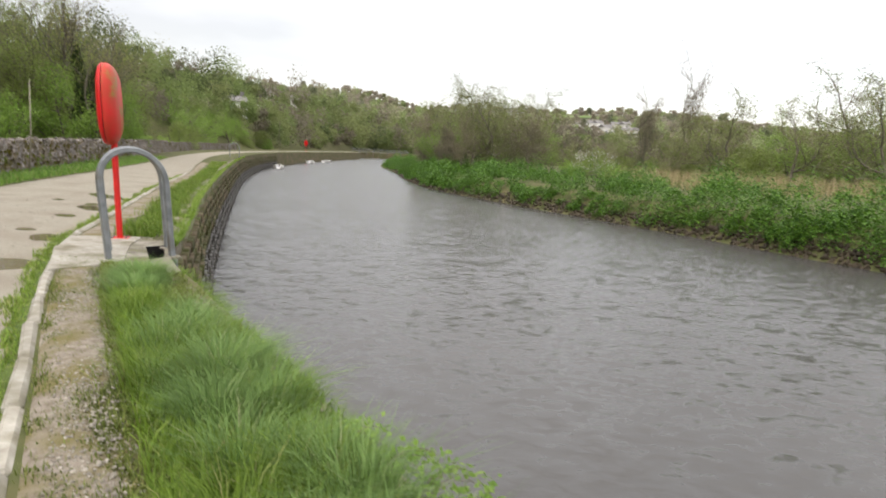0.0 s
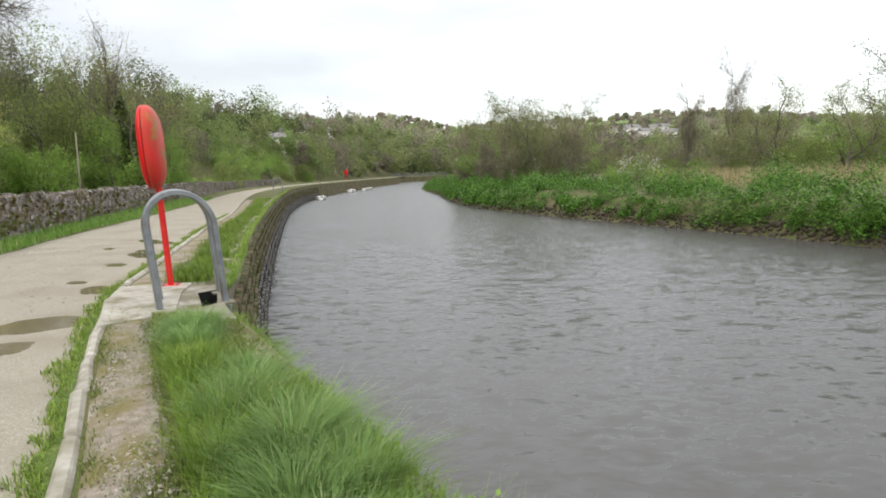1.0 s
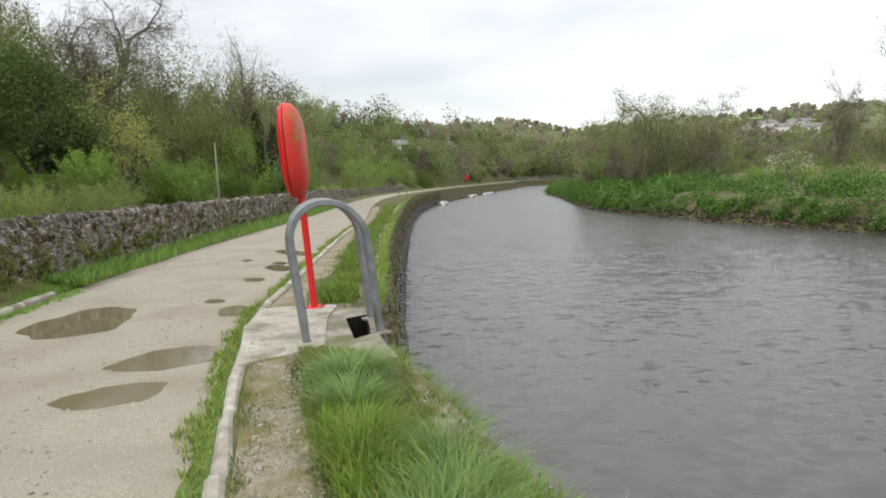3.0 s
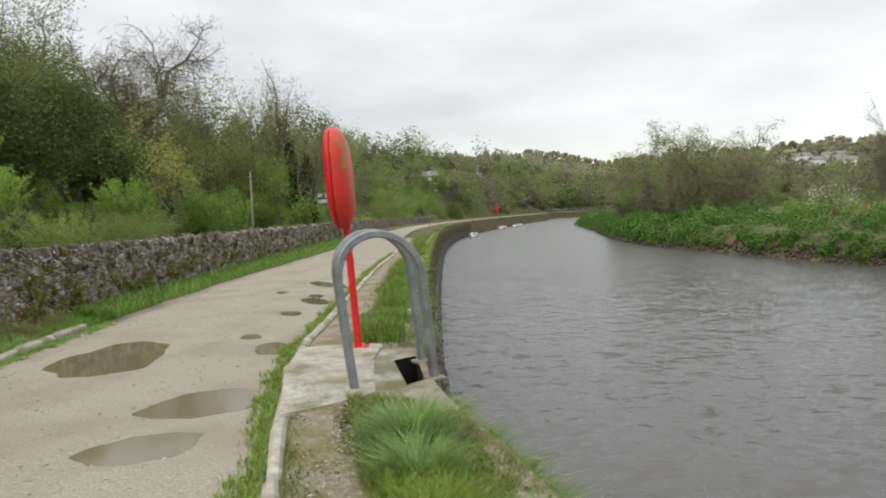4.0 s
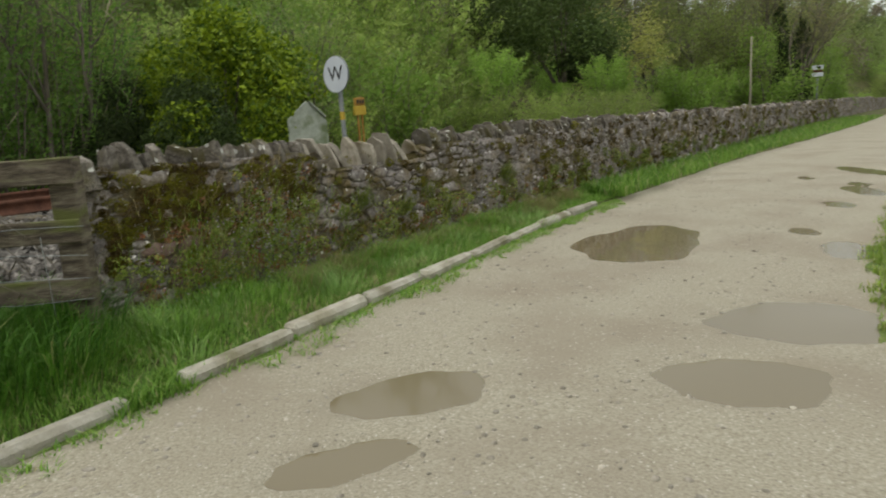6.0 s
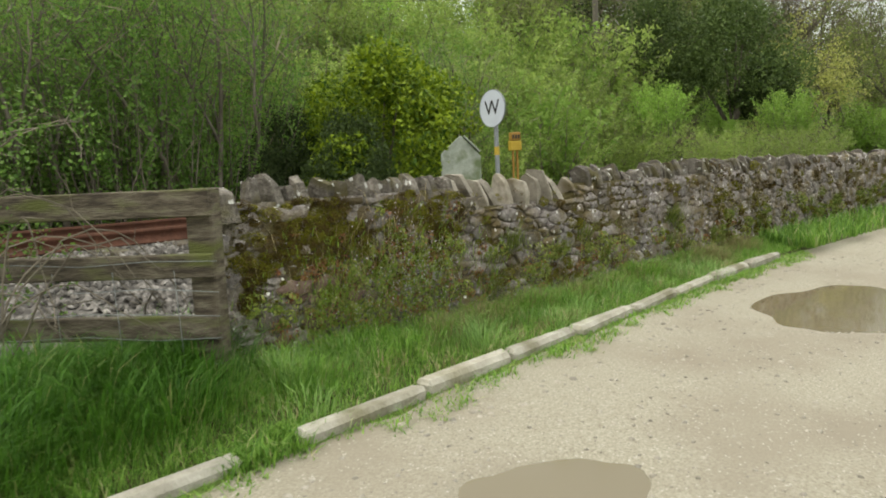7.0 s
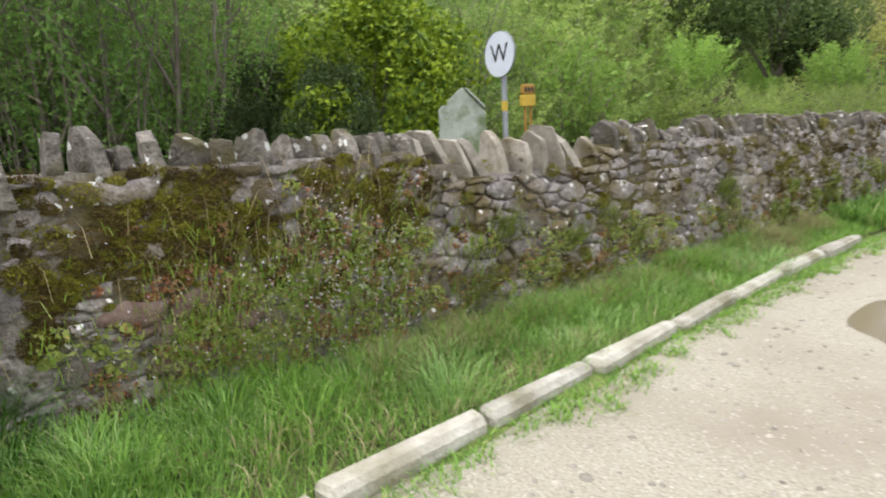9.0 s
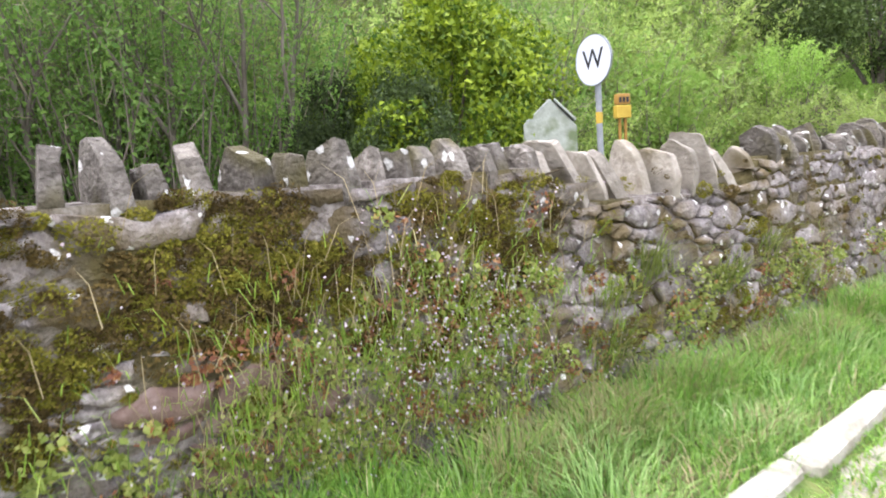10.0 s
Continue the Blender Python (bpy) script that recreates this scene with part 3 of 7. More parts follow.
def build_puddle(cx, cy, a, b, turn):
    bm = bmesh.new()
    ring = []
    for k in range(48):
        t = 2 * math.pi * k / 48
        p = pose(cx, cy, 0, 0, 0, turn) @ Vector((a * 1.25 * math.cos(t), b * 1.25 * math.sin(t), 0))
        ring.append(bm.verts.new((p.x, p.y, -0.022)))
    bm.faces.new(ring)
    return tagged(from_bm("puddle", bm, M_PUDDLE), "muddy brown puddle lying in a road pothole", "puddle", "puddles on the track")


for row in PUDDLES:
    build_puddle(*row)


def chipped_box(bm, size, r, m=None, bevel=0.015, jitter=0.008):
    """A worn block: a box with uneven, bevelled edges."""
    q = bmesh.ops.create_cube(bm, size=1.0, matrix=Matrix.Diagonal((*size, 1)))
    for v in q["verts"]:
        v.co += Vector((r.uniform(-jitter, jitter), r.uniform(-jitter, jitter), r.uniform(-jitter, jitter)))
    edges = list({e for v in q["verts"] for e in v.link_edges})
    made = bmesh.ops.bevel(bm, geom=edges, offset=bevel, segments=1, affect="EDGES", profile=0.5)
    if m:
        verts = {v for f in made["faces"] for v in f.verts} | {v for v in q["verts"] if v.is_valid}
        for v in verts:
            v.co = m @ v.co
    return bm


def blocks_along(parent, name, line, y0, y1, length, size, z, material, gap=0.012, offset=0.0, skip=(), seed=1, wobble=0.01, protos=6):
    """Blocks laid end to end along a plan line, children of one piece of the setting."""
    r = random.Random(seed)
    shapes = []
    for _ in range(protos):
        bm = bmesh.new()
        chipped_box(bm, (size[0], 1.0, size[1]), r, bevel=0.024, jitter=0.014)
        me = bpy.data.meshes.new(name)
        bmesh.ops.recalc_face_normals(bm, faces=bm.faces[:])
        bm.to_mesh(me)
        bm.free()
        me.materials.append(material)
        shapes.append(me)
    y = y0
    while y < y1:
        ln = length * r.uniform(0.8, 1.15)
        dx = line(y + 0.01) - line(y)
        ang = math.atan2(0.01, dx)
        step = ln * math.sin(ang)
        ym = y + step / 2
        if not any(a < ym < b for a, b in skip):
            ob = new(name, r.choice(shapes))
            ob.matrix_world = pose(line(ym) + offset + r.uniform(-wobble, wobble), ym, z + r.uniform(-wobble, wobble) * 0.7, r.uniform(-0.8, 0.8), r.uniform(-1, 1), math.degrees(ang) - 90 + r.uniform(-0.6, 0.6)) @ Matrix.Diagonal((1, (ln - gap), 1, 1))
            ob.parent = parent
        y += step


kerb_r = tagged(new("kerb_riverside"), "pale concrete kerb between track and river strip", "kerb", kind="structure")
blocks_along(kerb_r, "kerb_stone", KERB_R, -6, 34, 0.9, (0.1, 0.2), -0.045, M_CONCRETE, seed=2, wobble=0.006)
kerb_l = tagged(new("kerb_wallside"), "pale concrete kerb along the grass verge", "kerb", kind="structure")
blocks_along(kerb_l, "kerb_stone", KERB_L, -2, 3.5, 0.86, (0.11, 0.24), -0.066, M_CONCRETE, gap=0.02, seed=4, wobble=0.014, offset=0.03)
blocks_along(kerb_l, "kerb_stone", KERB_L, 3.78, 9.6, 0.86, (0.11, 0.24), -0.066, M_CONCRETE, gap=0.02, seed=5, wobble=0.014, offset=0.03)
coping = tagged(new("quay_coping"), "worn pale coping stones along the quay edge", "coping", kind="structure")
blocks_along(coping, "coping_stone", QUAY, -6, 48, 0.75, (0.3, 0.3), -0.09, M_COPING, gap=0.015, offset=-0.16, seed=6, skip=((6.62, 8.5),), wobble=0.015)


def build_quay_wall():
    r = np.random.default_rng(11)
    root = tagged(new("quay_wall"), "mossy stone quay wall with a dark wet foot", "quay", kind="structure")
    # backing sheet
    rows = np.concatenate([np.arange(-10, 30, 0.5), np.arange(30, 150, 2.5), np.arange(150, 291, 5)])
    zs = np.array([0.04, -0.5, -1.1, -1.6, -2.6])
    v = np.array([[(QUAY(y) - 0.06 + 0.2 * max(0.0, -z), y, z) for z in zs] for y in rows])
    k = len(zs)
    i = np.arange((len(rows) - 1) * k).reshape(len(rows) - 1, k)[:, :-1].ravel()
    back = link_mesh("wall_backing", v, np.stack([i, i + k, i + k + 1, i + 1], 1), M_QUAY, False)
    back.parent = root
    # courses of squared rubble
    verts, faces, wet_v, wet_f = [], [], [], []
    box = np.array([(-1, -1, -1), (1, -1, -1), (1, 1, -1), (-1, 1, -1), (-1, -1, 1), (1, -1, 1), (1, 1, 1), (-1, 1, 1)]) * 0.5
    bf = np.array([(0, 1, 5, 4), (1, 2, 6, 5), (2, 3, 7, 6), (3, 0, 4, 7), (4, 5, 6, 7), (0, 3, 2, 1)])
    z = -0.26
    while z > -2.1:
        h = r.uniform(0.16, 0.26)
        y = -6.0 + r.uniform(0, 0.5)
        while y < 95:
            ln = r.uniform(0.25, 0.6) * (1 if y < 40 else 2.2)
            zc = z - h / 2
            x = QUAY(y + ln / 2) + 0.2 * max(0.0, -zc) - 0.09
            dx = QUAY(y + ln) - QUAY(y)
            b = box * np.array([0.22, ln - 0.01, h - 0.01])
            b = b + r.uniform(-0.012, 0.012, b.shape) + np.array([r.uniform(-0.02, 0.012), 0, 0])
            b[:, 0] += b[:, 1] * dx / ln
            b += np.array([x, y + ln / 2, zc])
            vv, ff = (wet_v, wet_f) if zc < -1.15 else (verts, faces)
            ff.append(bf + 8 * len(vv))
            vv.append(b)
            y += ln
        z -= h
    for nm, vv, ff, mt in (("upper_courses", verts, faces, M_QUAY), ("wet_courses", wet_v, wet_f, M_QUAY_WET)):
        ob = link_mesh(nm, np.concatenate(vv), np.concatenate(ff), mt)
        ob.parent = root
        ob["kind"] = "stuff"


build_quay_wall()


def flat_slab(name, corners, z, thick, material, bevel=0.012):
    bm = bmesh.new()
    lo = [bm.verts.new((x, y, z - thick)) for x, y in corners]
    hi = [bm.verts.new((x, y, z)) for x, y in corners]
    n = len(corners)
    bm.faces.new(lo[::-1])
    top = bm.faces.new(hi)
    for k in range(n):
        bm.faces.new((lo[k], lo[(k + 1) % n], hi[(k + 1) % n], hi[k]))
    bmesh.ops.bevel(bm, geom=list(top.edges), offset=bevel, segments=2, affect="EDGES")
    return from_bm(name, bm, material)


tagged(flat_slab("concrete_slab", [(-3.38, 6.1), (-3.14, 6.36), (-3.0, 6.62), (-2.93, 6.75), (-3.38, 7.9), (-3.5, 8.55), (-3.85, 8.62), (-4.33, 8.32), (-3.98, 7.35)], 0.075, 0.16, M_CONCRETE), "pale worn concrete pad at the ladder head", "slab", kind="structure")

SLOT = [(-2.77, 7.0), (-2.67, 7.16), (-3.02, 8.06), (-3.17, 7.87)]


def build_apron():
    """Concrete round the ladder slot, with the slot cut through it."""
    bm = bmesh.new()
    ys = np.arange(6.05, 9.0, 0.2)
    outer = [(QUAY(y) - 0.8, y) for y in ys] + [(QUAY(y) - (0.02 if 6.3 < y < 8.8 else 0.26), y) for y in ys[::-1]]
    rings = []
    for pts in (outer, SLOT):
        vs = [bm.verts.new((x, y, 0.062 + 0.008 * float(bumps(x, y, 0.12)))) for x, y in pts]
        rings.append([bm.edges.new((vs[k], vs[(k + 1) % len(vs)])) for k in range(len(vs))])
    bmesh.ops.triangle_fill(bm, edges=rings[0] + rings[1], use_beauty=True)
    for ring in rings[:1]:
        made = bmesh.ops.extrude_edge_only(bm, edges=ring)
        for g in made["geom"]:
            if isinstance(g, bmesh.types.BMVert):
                g.co.z = -0.12
    bmesh.ops.recalc_face_normals(bm, faces=bm.faces[:])
    return tagged(from_bm("concrete_apron", bm, M_APRON), "stained concrete apron round the ladder slot", "slab", kind="structure")


build_apron()

# gravel strip worn along the kerb
def build_gravel():
    rows = np.arange(-3, 40, 0.15)
    u = np.linspace(0, 1, 8)
    v = []
    for y in rows:
        a = KERB_R(y) + 0.06
        w = 0.5 + 0.1 * math.sin(y * 1.7) + 0.06 * math.sin(y * 4.1)
        w = min(w, QUAY(y) - a - 0.45)
        v += [(a + w * k, y, 0.05 + 0.018 * math.sin(math.pi * k) + 0.006 * float(bumps(a + w * k, y, 0.5)) - 0.03 * (k in (0, 1))) for k in u]
    i = np.arange((len(rows) - 1) * 8).reshape(len(rows) - 1, 8)[:, :-1].ravel()
    ob = link_mesh("gravel_strip", v, np.stack([i, i + 1, i + 9, i + 8], 1), M_GRAVEL, True)
    tagged(ob, "worn gravel strip with mossy patches beside the kerb", "gravel", kind="structure")


build_gravel()


def build_recess():
    root = thing("ladder_recess", "slot in the quay for an exit ladder, coloured black as shade", "ladder", at=(-2.905, 7.53, 0), turn=22.4)
    back = root.matrix_basis.inverted()
    mid = Vector((sum(p[0] for p in SLOT) / 4, sum(p[1] for p in SLOT) / 4, 0))
    ring = [Vector((x, y, 0)) + (Vector((x, y, 0)) - mid).normalized() * 0.01 for x, y in SLOT]
    # plates added round the slot, blackened to give its inside shade
    for k in range(4):
        a, b = ring[k], ring[(k + 1) % 4]
        o = Vector((b.y - a.y, a.x - b.x, 0)).normalized() * 0.02
        bm = bmesh.new()
        lo = [bm.verts.new(back @ (p + Vector((0, 0, -0.9)))) for p in (a, b, b + o, a + o)]
        hi = [bm.verts.new(back @ (p + Vector((0, 0, 0.055)))) for p in (a, b, b + o, a + o)]
        bm.faces.new(lo[::-1])
        bm.faces.new(hi)
        for j in range(4):
            bm.faces.new((lo[j], lo[(j + 1) % 4], hi[(j + 1) % 4], hi[j]))
        bmesh.ops.recalc_face_normals(bm, faces=bm.faces[:])
        part("side_plate", bm, M_SLOT_SHADE, root)
    bm = bmesh.new()
    add_box(bm, (0.4, 1.2, 0.03), Matrix.Translation((0, 0, -0.9)))
    part("floor_plate", bm, M_SLOT_SHADE, root)
    for s in (-0.2, 0.2):
        bm = bmesh.new()
        add_tube(bm, [(0.2, s, 0.0), (0.22, s, -1.9)], 0.025, 8)
        part("ladder_rail", bm, M_GALV, root)
    for k in range(6):
        bm = bmesh.new()
        add_tube(bm, [(0.21, -0.2, -0.2 - 0.28 * k), (0.21, 0.2, -0.2 - 0.28 * k)], 0.014, 6)
        part("rung", bm, M_GALV, root)


build_recess()

# ---------------------------------------------------------------- ladder hoops and lifebuoy
def build_hoop(a, b, lean):
    """A flat-bar hoop with its legs at plan points a (land side) and b (river side)."""
    a, b = Vector((*a, 0.03)), Vector((*b, 0.03))
    root = thing("ladder_hoop", "galvanised grey steel handhold hoop at the quay ladder", "handrail", "hoops at the quay ladder", at=tuple((a + b) / 2))
    across = (b - a).normalized()
    half, top = (b - a).length / 2, 1.2
    pts = [(-half, 0.0), (-half - 0.005, 0.4), (-half - 0.01, top - half)]
    for k in range(1, 16):
        t = math.pi * (1 - k / 16)
        pts.append((half * 1.02 * math.cos(t), top - half + half * math.sin(t)))
    pts += [(half + 0.01, top - half), (half + 0.005, 0.4), (half, 0.0)]
    depth = Vector((-across.y, across.x, 0))
    rings = []
    for i, (u, z) in enumerate(pts):
        u0, z0 = pts[max(i - 1, 0)]
        u1, z1 = pts[min(i + 1, len(pts) - 1)]
        d = Vector((u1 - u0, z1 - z0)).normalized()
        nrm = Vector((-d.y, d.x))
        ring = []
        for sn, sd in ((-1, -0.7), (-0.7, -1), (0.7, -1), (1, -0.7), (1, 0.7), (0.7, 1), (-0.7, 1), (-1, 0.7)):
            q = Vector((u, z)) + nrm * 0.029 * sn
            ring.append(across * q.x + depth * 0.04 * sd + Vector((lean[0] * q.y, lean[1] * q.y, q.y)))
        rings.append(ring)
    for name, lo, hi in (("leg", 0, 2), ("arch", 2, len(pts) - 3), ("leg", len(pts) - 3, len(pts) - 1)):
        bm = bmesh.new()
        made = [[bm.verts.new(p) for p in ring] for ring in rings[lo:hi + 1]]
        for r0, r1 in zip(made, made[1:]):
            for k in range(8):
                bm.faces.new((r0[k], r0[(k + 1) % 8], r1[(k + 1) % 8], r1[k]))
        part(name, bm, M_GALV, root)
    for p in (pts[0], pts[-1]):
        bm = bmesh.new()
        add_box(bm, (0.16, 0.13, 0.03), Matrix.Translation(across * p[0] + Vector((0, 0, 0.028))) @ Matrix.Rotation(math.atan2(across.y, across.x), 4, "Z"), 0.008)
        part("footing", bm, M_APRON, root, "cracked concrete footing")
    return root


build_hoop((-3.13, 6.84), (-2.62, 7.26), (-0.085, -0.03))
build_hoop((-3.4, 7.43), (-2.9, 7.86), (-0.085, -0.03))


def build_lifebuoy(at, turn, lean, group="lifebuoy stations on the quay"):
    root = thing("lifebuoy_station", "red plastic lifebuoy housing on a red steel post", "lifebuoy", group, at=at, turn=turn)
    bm = bmesh.new()
    add_box(bm, (0.22, 0.22, 0.014), Matrix.Translation((0, 0, 0.02)), 0.003)
    part("base_plate", bm, M_REDPOST, root)
    for sx in (-1, 1):
        for sy in (-1, 1):
            bm = bmesh.new()
            add_tube(bm, [(sx * 0.08, sy * 0.08, 0.025), (sx * 0.08, sy * 0.08, 0.045)], 0.014, 6)
            part("bolt", bm, M_GALV, root)
    bm = bmesh.new()
    add_tube(bm, [(0, 0, 0.02), (lean[0] * 1.5, lean[1] * 1.5, 1.9)], 0.037, 12)
    part("post", bm, M_REDPOST, root)
    shift = Matrix.Translation((lean[0] * 1.4, lean[1] * 1.4 , 1.7)) @ Matrix.Rotation(-lean[0] * -0.9, 4, "Y")
    def shell(x0, x1, grow, name, mat, steps=7, label=""):
        b2 = bmesh.new()
        rings = []
        for i in range(steps + 1):
            t = i / steps
            x = x0 + (x1 - x0) * t
            size = 1.0 - grow * (t ** 3)
            ring = []
            for k in range(40):
                a = 2 * math.pi * k / 40
                ca, sa = math.cos(a), math.sin(a)
                e = 2 / 2.6
                yy = (0.42 if steps > 1 else 0.412) * size * math.copysign(abs(ca) ** e, ca)
                zz = (0.5 if steps > 1 else 0.49) * size * math.copysign(abs(sa) ** e, sa)
                ring.append(b2.verts.new(shift @ Vector((x, yy, zz))))
            rings.append(ring)
        for r0, r1 in zip(rings, rings[1:]):
            for k in range(40):
                b2.faces.new((r0[k], r0[(k + 1) % 40], r1[(k + 1) % 40], r1[k]))
        b2.faces.new(rings[0])
        b2.faces.new(rings[-1][::-1])
        return part(name, b2, mat, root, label, smooth=True)
    shell(-0.056, -0.125, 0.24, "housing_lid", M_RED, label="bright red lid")
    shell(-0.048, 0.095, 0.3, "housing_back", M_RED_FADED, label="sun-faded red shell turning green")
    shell(-0.058, -0.046, 0.0, "seam", M_SEAM, 1, "dark rubber seam")
    return root


build_lifebuoy((-3.73, 8.43, 0.05), 17, (-0.06, 0.0))


def turf_strip(name, label, line, o0, o1, y0, y1, z0, z1):
    rows = np.arange(y0, y1, 0.12)
    u = np.linspace(0, 1, 6)
    v = []
    for y in rows:
        w = (o1 - o0) * (1 + 0.22 * math.sin(3.1 * y) * 1 + 0.15 * math.sin(7.7 * y + 1))
        for k in u:
            x = line(y) + (o0 if abs(o0) < abs(o1) else o1) + (w if abs(o0) < abs(o1) else -w) * k
            v.append((x, y, z0 + (z1 - z0) * k + 0.006 * float(bumps(x, y, 0.09))))
    i = np.arange((len(rows) - 1) * 6).reshape(len(rows) - 1, 6)[:, :-1].ravel()
    tagged(link_mesh(name, v, np.stack([i, i + 1, i + 7, i + 6], 1), M_SOIL, True), label, "turf", kind="structure")


turf_strip("turf_fringe", "low turf fringe between kerb and track", KERB_R, -0.05, -0.3, -3, 26, 0.01, -0.035)
turf_strip("turf_fringe", "low turf fringe at the foot of the wall-side kerb", KERB_L, 0.05, 0.26, 0, 10.4, 0.0, -0.035)

# ---------------------------------------------------------------- drystone wall
def stone_shapes(name, material, count, seed, bevel=0.09, jitter=0.16):
    r = random.Random(seed)
    out = []
    for _ in range(count):
        bm = bmesh.new()
        q = bmesh.ops.create_cube(bm, size=1.0)
        for v in q["verts"]:
            v.co += Vector([r.uniform(-jitter, jitter) for _ in range(3)])
        bmesh.ops.bevel(bm, geom=bm.edges[:], offset=bevel, segments=1, affect="EDGES", profile=0.6)
        bmesh.ops.recalc_face_normals(bm, faces=bm.faces[:])
        me = bpy.data.meshes.new(name)
        bm.to_mesh(me)
        bm.free()
        me.materials.append(material)
        out.append(me)
    return out


def slab_shapes(name, material, count, seed):
    """Upright cope slabs: thin, with a peaked or rounded uneven top."""
    r = random.Random(seed)
    out = []
    for _ in range(count):
        bm = bmesh.new()
        lean = r.uniform(-0.2, 0.2)
        pts = [(-0.46, 0), (0.46, 0), (0.48 + r.uniform(-0.16, 0.08), 0.4 + r.uniform(-0.15, 0.15))]
        for u in (0.34, 0.12, -0.12, -0.34):
            pts.append((u + r.uniform(-0.1, 0.1), 0.95 - 0.75 * (u - lean) ** 2 + r.uniform(-0.16, 0.08)))
        pts.append((-0.5 + r.uniform(-0.06, 0.14), 0.4 + r.uniform(-0.15, 0.15)))
        a = [bm.verts.new((-0.5 + r.uniform(0, 0.2) * (0.3 + z), u, z)) for u, z in pts]
        b = [bm.verts.new((0.5 - r.uniform(0, 0.2) * (0.3 + z), u * r.uniform(0.9, 1.0), z * r.uniform(0.93, 1.0))) for u, z in pts]
        n = len(pts)
        bm.faces.new(a[::-1])
        bm.faces.new(b)
        for k in range(n):
            bm.faces.new((a[k], a[(k + 1) % n], b[(k + 1) % n], b[k]))
        bmesh.ops.bevel(bm, geom=bm.edges[:], offset=0.035, segments=1, affect="EDGES")
        bmesh.ops.recalc_face_normals(bm, faces=bm.faces[:])
        me = bpy.data.meshes.new(name)
        bm.to_mesh(me)
        bm.free()
        me.materials.append(material)
        out.append(me)
    return out


def wall_top(y):
    """Height of the rubble below the cope."""
    return 1.02 - 0.16 * float(smooth_step(5.4, 5.5, y)) + 0.12 * float(smooth_step(6.7, 6.95, y))


def wall_frame(s):
    """Plan point and turn (degrees, of the wall's run) at y = s."""
    dx = WALL(s + 0.05) - WALL(s - 0.05)
    return WALL(s), math.degrees(math.atan2(0.1, dx)) - 90


def mesh_arrays(me):
    v = np.empty(len(me.vertices) * 3)
    me.vertices.foreach_get("co", v)
    me.calc_loop_triangles()
    f = np.empty(len(me.loop_triangles) * 3, np.int32)
    me.loop_triangles.foreach_get("vertices", f)
    return v.reshape(-1, 3), f.reshape(-1, 3)


